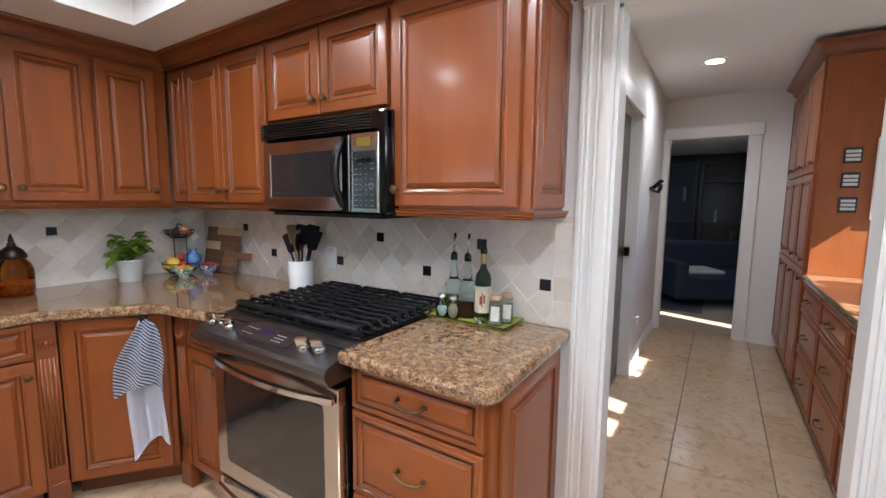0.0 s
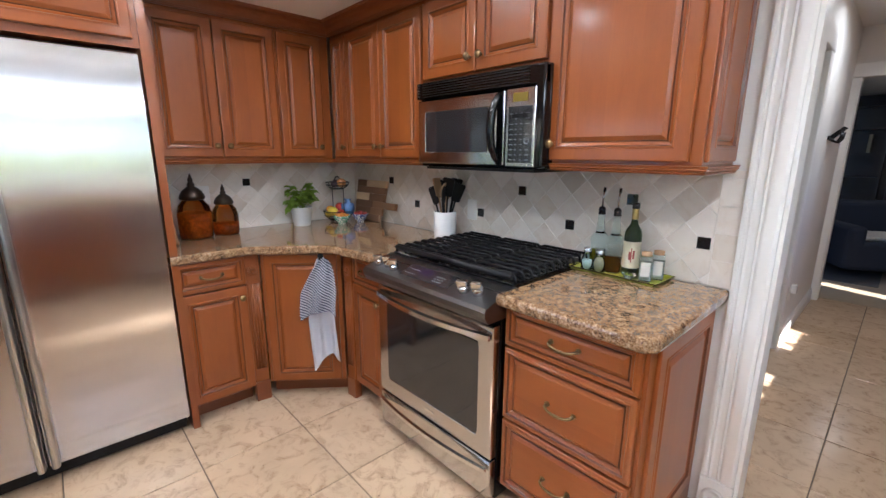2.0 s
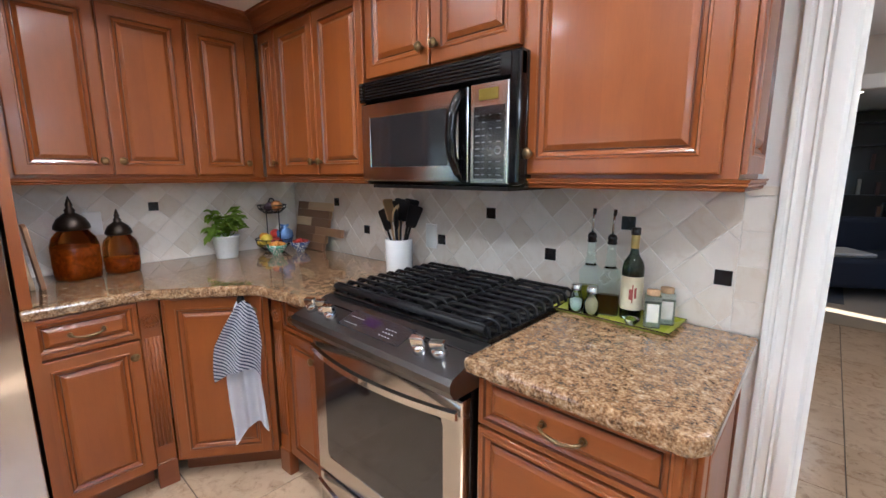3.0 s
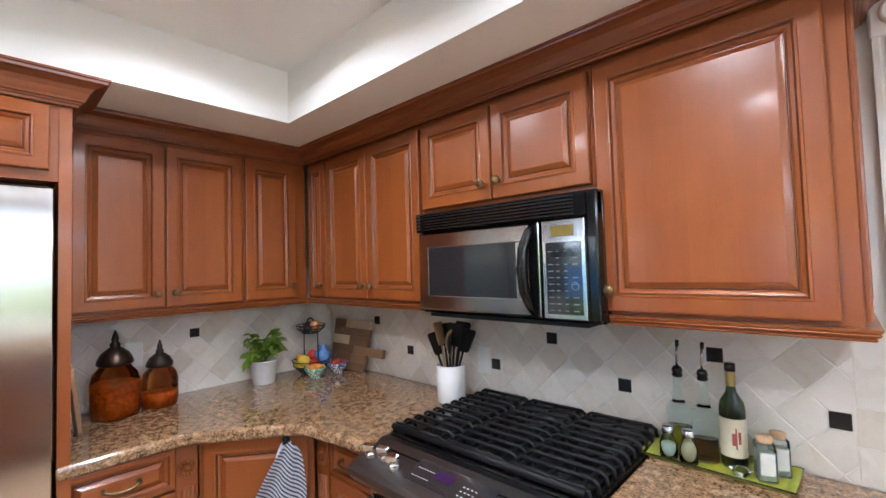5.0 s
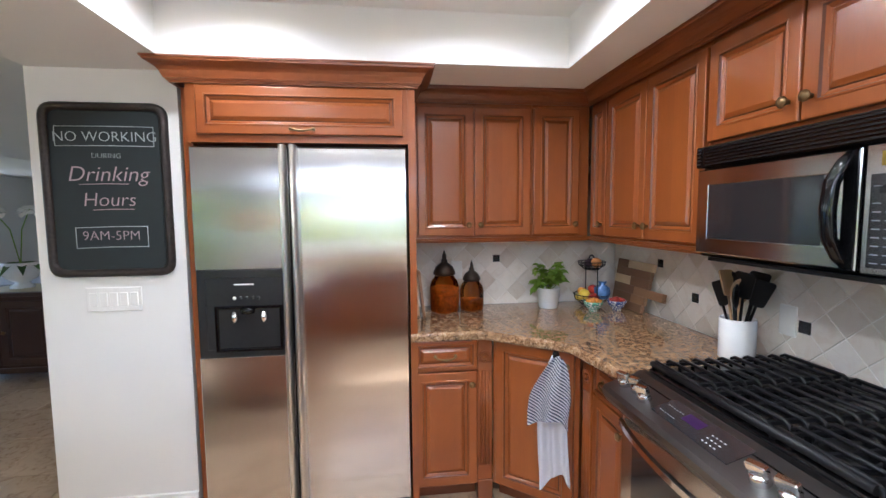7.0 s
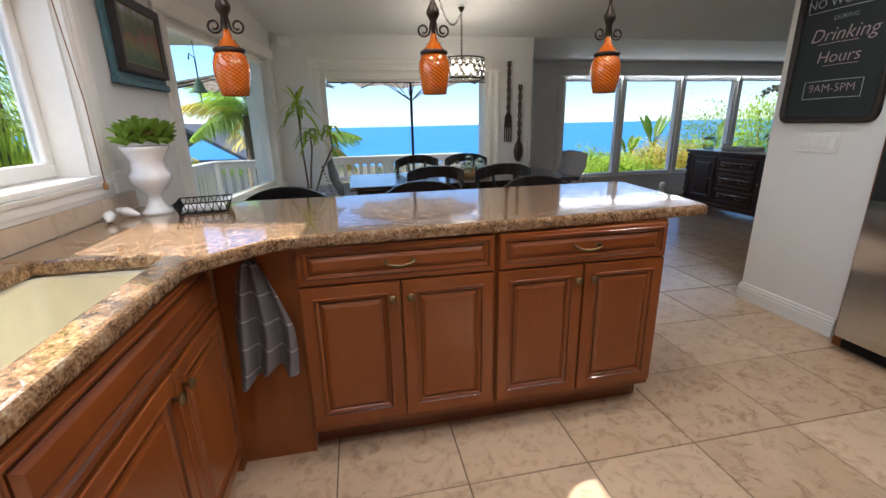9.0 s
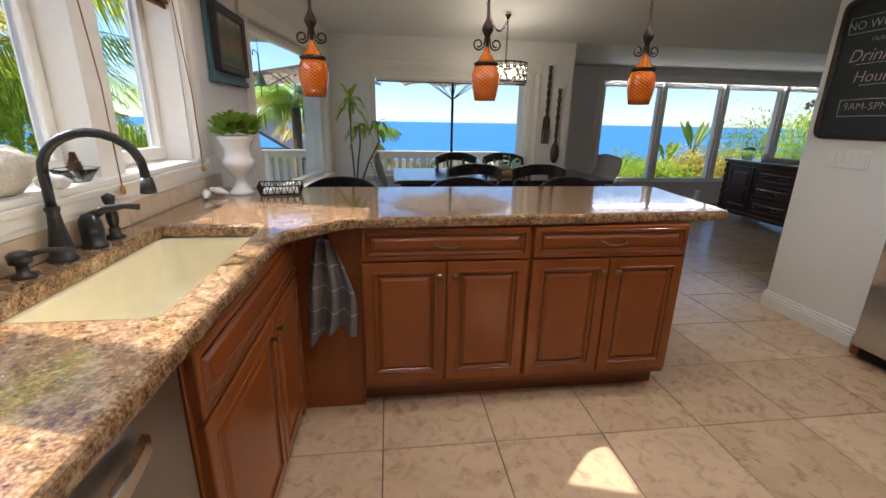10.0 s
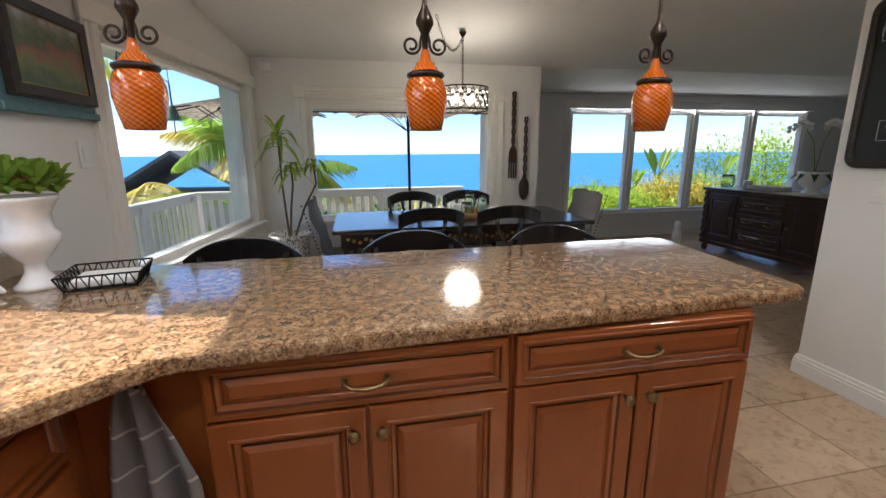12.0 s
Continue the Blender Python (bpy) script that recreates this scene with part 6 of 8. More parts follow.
solid("wall_speaker", box(3.73, DY + 0.001, 2.02, 3.84, DY + 0.07, 2.10, 0.008), WHITE, "small white speaker in the ceiling corner", "speaker")

# dracaena in its pot
MOSAIC = Mat("mosaic_pot", 0.35)
vor = MOSAIC.n("ShaderNodeTexVoronoi")
vor.inputs["Scale"].default_value = 55
MOSAIC.l(MOSAIC.coords(), vor.inputs["Vector"])
MOSAIC.color(MOSAIC.ramp(vor.outputs["Distance"], [(0.3, (0.02, 0.02, 0.025)), (0.5, (0.6, 0.58, 0.52))]))
pl = thing("potted_dracaena", pose(3.635, -5.10, 0), "thin three-stemmed dracaena plant in a black and white mosaic pot", "plant")
part("pot", lathe([(0, 0), (0.12, 0), (0.15, 0.25), (0.165, 0.56), (0.18, 0.58), (0.18, 0.62), (0.15, 0.62), (0.14, 0.58), (0, 0.57)], 24), MOSAIC.m, pl, "black and white mosaic pot")
for k, (x, y, h) in enumerate(((0.03, 0.0, 1.42), (-0.06, 0.05, 1.19), (-0.24, 0.02, 1.22))):
    part("stem", tube([(x * 0.15, y, 0.57), (x * 0.6, y + 0.01, 0.85), (x * 1.05, y - 0.01, 1.05), (x, y, h)], [0.011, 0.009, 0.008, 0.008], 8), BARK, pl, "thin bare stem")
    rnd = random.Random(200 + k)
    for j in range(17 if k == 0 else 12):
        bm = bm_new()
        a, up = 2.4 * j + k, rnd.uniform(0.15, 0.7) + 0.09 * j
        w = Vector((math.cos(a), math.sin(a), up)).normalized()
        side = w.cross(Vector((0, 0, 1))).normalized()
        L, wd = rnd.uniform(0.19, 0.29) * (1.0 if k == 0 else 0.78), rnd.uniform(0.036, 0.050)
        base, rows = Vector((x, y, h - 0.06 + 0.007 * j)), []
        for q in range(8):
            s_ = q / 7
            c = base + w * (L * s_) + Vector((0, 0, -L * (1.0 if j < 13 else 0.35) * s_ ** 2.2))
            hw = wd * (0.25 + 0.75 * math.sin(math.pi * (0.12 + 0.85 * s_))) / 2
            rows.append([bm.verts.new(c - side * hw + Vector((0, 0, 0.005))), bm.verts.new(c), bm.verts.new(c + side * hw + Vector((0, 0, 0.005)))])
        for ra, rb in zip(rows, rows[1:]):
            for q in range(2):
                bm.faces.new((ra[q], ra[q + 1], rb[q + 1], rb[q])).smooth = True
        part("leaf", bm, LEAF["leaf_bright"] if (j + k) % 3 else LEAF["leaf_mid"], pl)

# sideboard and what stands on it
sb = thing("sideboard", pose(-1.48, -6.11, 0, 0, 0, 90), "dark brown carved sideboard with drawers and two doors", "sideboard")
SW = 1.68
part("body", box(0.03, 0.02, 0.12, SW - 0.03, 0.52, 0.80), DARK_WOOD, sb)
part("top", box(0, -0.02, 0.80, SW, 0.54, 0.835, 0.008, 2), DARK_WOOD, sb)
part("plinth", box(0.02, 0.0, 0.10, SW - 0.02, 0.53, 0.15, 0.006), DARK_WOOD, sb)
for x in (0.06, SW - 0.06):
    for y in (0.06, 0.46):
        part("foot", lathe([(0.02, 0), (0.035, 0.02), (0.04, 0.06), (0.025, 0.10), (0, 0.10)], 12), DARK_WOOD, sb, "", pose(x, y, 0))
    part("column", twisted(0.17, 0.78, 0.022), DARK_WOOD, sb, "twisted corner column", pose(x - 0.0, 0.005, 0))
for x in (0.10, SW - 0.10 - 0.42):
    d = part("door", panel_door(0.42, 0.58, 0.06), DARK_WOOD, sb, "", pose(x, 0.02, 0.18))
    put_knob(d, 0.38 if x < 0.5 else 0.04, -0.022, 0.30)
for k in range(3):
    d = part("drawer_front", panel_door(0.58, 0.175, 0.03), DARK_WOOD, sb, "", pose(0.55, 0.02, 0.18 + k * 0.20))
    for x in (0.15, 0.43):
        put_pull(d, x, -0.022, 0.09)
solid("table_runner", box(-2.02, -5.2, 0.836, -1.52, -4.5, 0.839), plain("cream_cloth", (0.5, 0.44, 0.3), 0.9), "cream cloth runner across the sideboard", "runner")
solid("table_runner_drop", box(-2.02, -4.545, 0.72, -1.52, -4.541, 0.8355), plain("cream_cloth_drop", (0.5, 0.44, 0.3), 0.9), "cream cloth end hanging over the sideboard", "runner")
orc = thing("potted_orchid", pose(-1.75, -4.95, 0.84), "white orchid in a footed white bowl on the sideboard", "plant")
part("bowl", lathe([(0, 0), (0.09, 0), (0.09, 0.02), (0.05, 0.05), (0.12, 0.10), (0.15, 0.17), (0.14, 0.24), (0.12, 0.24), (0, 0.22)], 22), CERAMIC, orc, "footed white ceramic bowl")
bm = bm_new()
for k in range(9):
    leaf(bm, (0, 0, 0.22), (math.cos(k * 0.7), math.sin(k * 0.7), 0.5), 0.26, 0.08, 0.8)
part("leaves", bm, LEAF["leaf_dark"], orc)
for s in (-1, 1):
    part("stem", tube([(0, 0, 0.22), (0.02, s * 0.05, 0.55), (0.06, s * 0.16, 0.74), (0.08, s * 0.28, 0.68)], 0.005, 6), LEAF["leaf_mid"], orc)
    bm = bm_new()
    for j in range(5):
        for p in range(5):
            a = 2 * math.pi * p / 5
            leaf(bm, (0.05 + 0.01 * j, s * (0.08 + 0.05 * j), 0.70 + 0.03 * math.sin(j)), (0.5, math.cos(a), math.sin(a)), 0.055, 0.05, 0.0)
    part("blossoms", bm, CERAMIC, orc, "white blossoms")
gl = solid("glass_vase", lathe([(0, 0), (0.06, 0.0), (0.09, 0.06), (0.085, 0.12), (0.06, 0.16), (0.056, 0.16), (0.08, 0.12), (0.085, 0.06), (0.055, 0.008), (0, 0.008)], 20), GLASS, "round clear glass vase on the sideboard", "vase", pose(-1.72, -6.0, 0.836))
solid("candle_jar", lathe([(0, 0), (0.05, 0), (0.052, 0.09), (0.045, 0.10), (0, 0.10)], 16), CERAMIC, "small white candle jar on the sideboard", "candle", pose(-1.74, -5.72, 0.836))
solid("ceramic_dish", prism(rounded([(-0.1, -0.22), (0.1, -0.22), (0.1, 0.22), (-0.1, 0.22)], 0.05), 0, 0.05, 0.01), plain("stone_dish", (0.42, 0.39, 0.34), 0.7), "long pale stone dish on the sideboard", "dish", pose(-1.76, -5.45, 0.836))
bm = bm_new()
for k in range(7):
    add_tube(bm, [(0, 0.20 * math.cos(a), 0.02 + 0.34 * math.sin(a) * (1 - 0.1 * k)) for a in [math.pi * j / 12 for j in range(13)]], 0.005, 5) if k < 3 else add_tube(bm, [(0, -0.18 + (k - 3) * 0.12, 0.0), (0, -0.10 + (k - 3) * 0.07, 0.30)], 0.004, 5)
solid("wire_rack", bm, BLACK_MATTE, "arched black wire rack on the sideboard", "rack", pose(-1.9, -4.66, 0.842))
ac = thing("armchair", pose(-3.35, -5.7, 0, 0, 0, -90), "low grey upholstered armchair behind the sideboard", "armchair")
part("seat", box(-0.45, -0.40, 0.12, 0.45, 0.35, 0.45, 0.05, 3), TUFT, ac)
part("backrest", box(-0.45, 0.22, 0.40, 0.45, 0.44, 0.96, 0.08, 4), TUFT, ac)
for s in (-1, 1):
    part("arm", box(s * 0.45 - 0.08, -0.40, 0.12, s * 0.45 + 0.08, 0.40, 0.66, 0.05, 3), TUFT, ac)
copy_thing(ac, pose(-3.35, -4.65, 0, 0, 0, -90))
st_ = thing("white_figurine", pose(-1.18, -6.15, 0), "small white carved animal figurine on the floor", "figurine")
bm = lathe([(0, 0), (0.07, 0), (0.075, 0.03), (0.04, 0.06), (0.065, 0.14), (0.055, 0.24), (0.03, 0.28), (0.045, 0.32), (0.03, 0.37), (0, 0.38)], 14)
part("figure", bm, CERAMIC, st_)

# ---------------------------------------------------------------- wall things
FRAME_DARK = plain("board_frame", (0.03, 0.022, 0.018), 0.45, 0.3, 0.5, 60, 0.8)
SLATE = plain("chalkboard_slate", (0.014, 0.020, 0.021), 0.75, 0, 0.35, 14)
cb = thing("chalkboard", pose(0.502, -3.06, 1.615, 0, 0, 90), "chalkboard in a dark rounded frame with chalk lettering", "chalkboard")
CW, CH = 0.545, 0.80
# local x runs to the right along the wall, y into the wall
fo = rounded([(-0.0, -CH / 2), (CW, -CH / 2), (CW, CH / 2), (0, CH / 2)], 0.07, 8)
fi = rounded([(0.035, -CH / 2 + 0.035), (CW - 0.035, -CH / 2 + 0.035), (CW - 0.035, CH / 2 - 0.035), (0.035, CH / 2 - 0.035)], 0.045, 8)
fm = rounded([(0.016, -CH / 2 + 0.016), (CW - 0.016, -CH / 2 + 0.016), (CW - 0.016, CH / 2 - 0.016), (0.016, CH / 2 - 0.016)], 0.058, 8)
bm = bm_new()
rows = [[bm.verts.new((x, y, z)) for x, z in poly] for poly, y in ((fo, 0), (fo, -0.016), (fm, -0.030), (fi, -0.014), (fi, -0.004))]
for a, b in zip(rows, rows[1:]):
    for k in range(len(a)):
        bm.faces.new((a[k], a[(k + 1) % len(a)], b[(k + 1) % len(a)], b[k])).smooth = True
bmesh.ops.recalc_face_normals(bm, faces=bm.faces[:])
part("frame", bm, FRAME_DARK, cb, "ornate dark rounded frame")
bm = prism(fi, 0, 0.004)
part("slate", bm, SLATE, cb, "grey-green slate", pose(0, -0.002, 0, 90))
CHALK = plain("white_chalk", (0.42, 0.45, 0.46), 0.95, 0, 0.3, 300)
PINK = plain("pink_chalk", (0.40, 0.29, 0.31), 0.95, 0, 0.3, 300)


def lettering(text, x, z, size, mat, parent, m=None, slant=0.0):
    cu = bpy.data.curves.new("lettering", "FONT")
    cu.body, cu.size, cu.align_x, cu.extrude = text, size, "CENTER", 0.0006
    cu.shear, cu.offset = slant, -0.0011
    cu.resolution_u = 3
    tmp = bpy.data.objects.new("lettering_tmp", cu)
    data = bpy.data.meshes.new_from_object(tmp)
    bpy.data.objects.remove(tmp)
    data.materials.clear()
    data.materials.append(mat)
    ob = new("lettering", data)
    ob.parent = parent
    ob.matrix_basis = (m or pose(0, 0, 0)) @ pose(x, -0.0075, z, 90)
    return ob


MIDX = CW / 2
lettering("NO WORKING", MIDX, 0.226, 0.066, CHALK, cb)
lettering("DURING", MIDX, 0.150, 0.034, CHALK, cb)
lettering("Drinking", MIDX, 0.045, 0.100, PINK, cb, slant=0.25)
lettering("Hours", MIDX, -0.070, 0.090, PINK, cb, slant=0.15)
lettering("9AM-5PM", MIDX, -0.228, 0.062, PINK, cb)


def chalk_line(x0, z0, x1, z1, mat):
    part("chalk_line", tube([(x0, -0.0068, z0), ((x0 + x1) / 2, -0.0068, (z0 + z1) / 2 + 0.002), (x1, -0.0068, z1)], 0.0017, 5), mat, cb)


for z in (0.205, 0.293):
    chalk_line(0.06, z, 0.48, z, CHALK)
for x in (0.06, 0.48):
    chalk_line(x, 0.205, x, 0.293, CHALK)
for z in (-0.17, -0.265):
    chalk_line(0.12, z, 0.43, z + 0.004, CHALK)
for x in (0.12, 0.43):
    chalk_line(x, -0.265, x, -0.168, CHALK)
chalk_line(0.15, 0.030, 0.36, 0.032, PINK)
chalk_line(0.20, -0.088, 0.38, -0.085, PINK)

sw = thing("light_switch", pose(0.501, -2.92, 1.105, 0, 0, 90), "white five-gang rocker switch plate under the chalkboard", "switch")
part("plate", box(0.0, -0.006, -0.058, 0.245, 0.0, 0.058, 0.003), WHITE, sw)
for k in range(5):
    part("rocker", box(0.016 + k * 0.045, -0.010, -0.034, 0.050 + k * 0.045, -0.005, 0.034, 0.003), WHITE, sw)

# framed picture and switch by the tall window
TEAL = plain("teal_paint", (0.07, 0.16, 0.19), 0.55, 0, 0.2, 30)
pc = thing("framed_picture", pose(WX - 0.004, -2.945, 1.655, 0, 0, -90), "landscape painting in a black frame on a teal board", "picture")
part("backboard", box(0.0, -0.022, -0.175, 0.53, 0.0, 0.20, 0.003), TEAL, pc, "teal painted backboard")
part("ledge", box(-0.01, -0.035, -0.20, 0.54, 0.0, -0.17, 0.004), TEAL, pc)
part("frame", rings(bm_new(), 0.47, 0.33, [(0, 0), (0, -0.03), (0.006, -0.034), (0.040, -0.028), (0.044, -0.018)], 0.03, -0.145), FRAME_DARK, pc, "black picture frame", pose(0, -0.022, 0))
def make_painting():
    a = Mat("landscape_painting", 0.5)
    src = a.n("ShaderNodeTexCoord").outputs["Object"]
    sep = a.n("ShaderNodeSeparateXYZ")
    a.l(src, sep.inputs[0])
    n1 = a.noise(src, 14, 5)
    h = a.maths("ADD", a.maths("MULTIPLY", sep.outputs["Z"], 2.6), a.maths("MULTIPLY", n1, 0.45))
    a.color(a.ramp(h, [(0.0, (0.05, 0.09, 0.04)), (0.18, (0.16, 0.17, 0.06)), (0.28, (0.24, 0.10, 0.07)), (0.38, (0.07, 0.10, 0.05)), (0.52, (0.22, 0.21, 0.15)), (0.62, (0.34, 0.40, 0.48))]))
    return a.m
part("canvas", box(0.074, -0.042, -0.101, 0.456, -0.039, 0.141), make_painting(), pc, "dark landscape painting")
part("gilt_slip", rings(bm_new(), 0.390, 0.250, [(0, 0), (0, -0.004), (0.006, -0.004), (0.008, 0.0)], 0.070, -0.105), GILT, pc, "thin gilt slip", pose(0, -0.040, 0))
s2 = thing("light_switch", pose(WX - 0.001, -3.34, 1.31, 0, 0, -90), "white single rocker switch beside the tall window", "switch")
part("plate", box(0.0, -0.006, -0.058, 0.075, 0.0, 0.058, 0.003), WHITE, s2)
part("rocker", box(0.02, -0.010, -0.034, 0.055, -0.005, 0.034, 0.003), WHITE, s2)

tagged(mesh_ob("eave_beam", box(4.15, -6.2, 2.12, 5.1, -4.9, 2.26, 0.005), RAILW), "white painted eave beam over the tall window", "eave", "", "structure")
# wind bells hanging outside the tall window
VERD = plain("verdigris", (0.16, 0.26, 0.22), 0.7, 0.3, 0.3, 60)
for x, y, z in ((4.80, -5.3, 1.72), (4.72, -5.9, 1.62)):
    wb = thing("wind_bell", pose(x, y, z), "verdigris wind bell on a chain outside the window", "wind bell", "wind bells")
    part("bell", lathe([(0.075, 0), (0.06, 0.02), (0.035, 0.10), (0.02, 0.13), (0, 0.14)], 16), VERD, wb)
    part("hanger", tube([(0, 0, 0.13), (0, 0, 0.34), (0.05, 0, 0.38), (0.06, 0, 0.32)], 0.008, 6), VERD, wb)
    part("clapper", tube([(0, 0, 0.02), (0, 0, -0.12)], 0.006, 6), VERD, wb)
    part("chain", tube([(0, 0, 0.3), (0, 0, 2.13 - z)], 0.004, 5), VERD, wb)

# ---------------------------------------------------------------- doorway and hall
dc = tagged(thing("door_1", pose(0, 0, 0), "white fluted casing round the opening to the hall", "doorway"), kind="structure")
part("casing", casing_post(0.15, OZ), TRIM, dc, "fluted casing", pose(OX0 - 0.112, -0.0005, 0))
part("casing", casing_post(0.15, OZ), TRIM, dc, "fluted casing", pose(OX1 + 0.002, -0.0005, 0))
bm = casing_post(0, OX1 - OX0 + 0.004)
part("head_casing", bm, TRIM, dc, "fluted head casing", pose(OX0 - 0.002, -0.0005, OZ + 0.112, 0, 90, 0))
for x in (OX0 - 0.114, OX1 + 0.002):
    part("plinth_block", box(x - 0.002, -0.030, 0.0, x + 0.114, 0.0, 0.15, 0.004), TRIM, dc)
    cb_ = part("corner_block", box(x - 0.002, -0.030, OZ, x + 0.114, 0.0, OZ + 0.116, 0.004), TRIM, dc)
    for z in (OZ + 0.058, 0.075):
        part("rosette", lathe([(0.0, 0.012), (0.010, 0.012), (0.014, 0.004), (0.026, 0.004), (0.030, 0.010), (0.038, 0.010), (0.042, 0.0)], 24), TRIM, dc, "turned rosette", pose(x + 0.056, -0.030, z, 90))
part("jamb", box(OX0, 0.0, 0, OX0 + 0.012, 0.122, OZ), TRIM, dc)
part("jamb", box(OX1 - 0.012, 0.0, 0, OX1, 0.122, OZ), TRIM, dc)
part("head_jamb", box(OX0, 0.0, OZ - 0.012, OX1, 0.122, OZ), TRIM, dc)

d2 = tagged(thing("door_2", pose(0, 0, 0), "white cased opening from hall to study", "doorway"), kind="structure")
for x in (2.50 - 0.10, 3.20 - 0.002):
    part("casing", box(x, HY - 0.022, 0, x + 0.102, HY, 2.06, 0.004), TRIM, d2)
part("head_casing", box(2.50 - 0.10, HY - 0.026, 2.062, 3.31, HY, 2.18, 0.004), TRIM, d2)
part("corner_block", box(3.198, HY - 0.032, 2.062, 3.31, HY, 2.182, 0.004), TRIM, d2)
part("jamb", box(2.50, HY - 0.0, 0, 2.51, HY + 0.12, 2.06), TRIM, d2)
part("jamb", box(3.19, HY - 0.0, 0, 3.20, HY + 0.12, 2.06), TRIM, d2)
d3 = tagged(thing("door_3", pose(0, 0, 0), "white cased side doorway with a dark door", "doorway"), kind="structure")
for y in (1.22 - 0.10, 1.98):
    part("casing", box(HX, y, 0, HX + 0.022, y + 0.10, 2.04, 0.004), TRIM, d3)
part("head_casing", box(HX, 1.10, 2.042, HX + 0.026, 2.10, 2.16, 0.004), TRIM, d3)
part("door_leaf", box(HX - 0.10, 1.225, 0.008, HX - 0.062, 1.975, 2.035, 0.003), DARK_WOOD, d3, "dark brown door leaf")
part("latch_plate", box(HX - 0.058, 1.955, 0.98, HX - 0.02, 1.98, 1.05), BLACK, d3, "black latch plate")
tagged(mesh_ob("baseboard", sweep(BB, [(HX + 0.001, HY, 0), (HX + 0.001, 2.081, 0)][::-1]), TRIM), "white skirting in the hall", "baseboard", "", "structure")
tagged(mesh_ob("baseboard", sweep(BB, [(3.331, HY - 0.001, 0), (3.56, HY - 0.001, 0)]), TRIM), "white skirting beside the study opening", "baseboard", "", "structure")

hk = thing("coat_hook_rail", pose(HX + 0.001, 2.85, 1.52), "black metal coat hook rail on the hall wall", "coat hooks")
part("rail", box(0, -0.14, -0.01, 0.012, 0.14, 0.02), BLACK_MATTE, hk)
for k in range(4):
    y = -0.11 + k * 0.073
    part("hook", tube([(0.01, y, -0.01), (0.05, y, -0.03), (0.07, y, 0.0), (0.075, y, 0.05)], 0.007, 6), BLACK_MATTE, hk)
    part("upper_hook", tube([(0.01, y, 0.01), (0.06, y, 0.06), (0.085, y, 0.085)], 0.007, 6), BLACK_MATTE, hk)
nl = thing("night_light", pose(HX + 0.001, 2.30, 0.36), "white plug-in night light at a socket", "night light")
part("plate", box(0, -0.035, -0.055, 0.006, 0.035, 0.055, 0.002), WHITE, nl)
part("lamp", box(0.006, -0.02, 0.0, 0.04, 0.02, 0.07, 0.008, 2), CERAMIC, nl)

# cabinets along the hall
RUST = make_wood("rust_wood", (0.30, 0.085, 0.018), 0.4, 2, 0.1)
HCX = 3.54
g = "hall cabinets"
for k in range(3):
    cabinet("hall_base_cabinet", pose(HCX, 0.28 + 0.64 * (k + 1), 0, 0, 0, -90), 0.638, 0, BT, 0.62, [("drawer", 0.008, 0.70, 0.62, 0.165, ""), ("drawer", 0.008, 0.41, 0.62, 0.28, ""), ("drawer", 0.008, 0.112, 0.62, 0.29, "")], "cherry wood drawer cabinet along the hall", g, 0.1)
worktop("hall_worktop", [(HCX - 0.03, 0.25), (4.198, 0.25), (4.198, 2.205), (HCX - 0.03, 2.205)], "brown granite worktop on the hall cabinets in sunlight")
tall = cabinet("pantry_cabinet", pose(HCX - 0.005, HY - 0.004, 0, 0, 0, -90), 1.40, 0, 2.36, 0.62, sum([[("door", 0.01 + 0.46 * k, 1.62, 0.45, 0.72, "rb"), ("door", 0.01 + 0.46 * k, 0.95, 0.45, 0.655, "rb"), ("door", 0.01 + 0.46 * k, 0.115, 0.45, 0.82, "rt")] for k in range(3)], []), "tall cherry wood pantry cabinet at the hall end", g, 0.1, RUST)
part("crown", sweep([(o, u * 0.7) for o, u in CROWN], [(0.02, 0.0, 2.36), (1.402, 0.0, 2.36), (1.402, 0.62, 2.36)]), WOOD_GLAZE, tall)
LABEL_DARK = plain("sign_dark", (0.03, 0.03, 0.03), 0.6)
LABEL_LIGHT = plain("sign_pale", (0.6, 0.58, 0.52), 0.7)
for k, z in enumerate((1.715, 1.555, 1.395)):
    sg = thing("small_sign", pose(3.70, 2.2125, z), "small dark wall sign with three pale lines of text", "sign", "small wall signs")
    part("board", box(-0.045, -0.008, -0.05, 0.045, 0.0, 0.05, 0.002), LABEL_DARK, sg)
    for j in range(3):
        part("text_bar", box(-0.036, -0.0095, -0.036 + j * 0.026, 0.036, -0.008, -0.018 + j * 0.026), LABEL_LIGHT, sg)
fp = thing("framed_print", pose(3.86, 2.2125, 1.56), "large framed pale print beside the pantry", "picture")
part("frame", rings(bm_new(), 0.26, 0.52, [(0, 0), (0, -0.02), (0.02, -0.022), (0.024, -0.012)], -0.05, -0.26), TRIM, fp)
part("print", box(-0.025, -0.0135, -0.235, 0.185, -0.0125, 0.235), plain("grey_print", (0.3, 0.3, 0.3), 0.7, 0, 0.6, 20), fp)
bk = thing("wicker_basket", pose(3.90, 1.78, TOP), "tan woven basket with a loop handle on the hall worktop", "basket")
part("body", lathe([(0, 0), (0.12, 0), (0.15, 0.1), (0.14, 0.22), (0.13, 0.22), (0.14, 0.1), (0.11, 0.01), (0, 0.01)], 22), WICKER, bk)
part("handle", tube([(0.13 * math.cos(a), 0, 0.20 + 0.17 * math.sin(a)) for a in [math.pi * k / 12 for k in range(13)]], 0.012, 8), WICKER, bk)

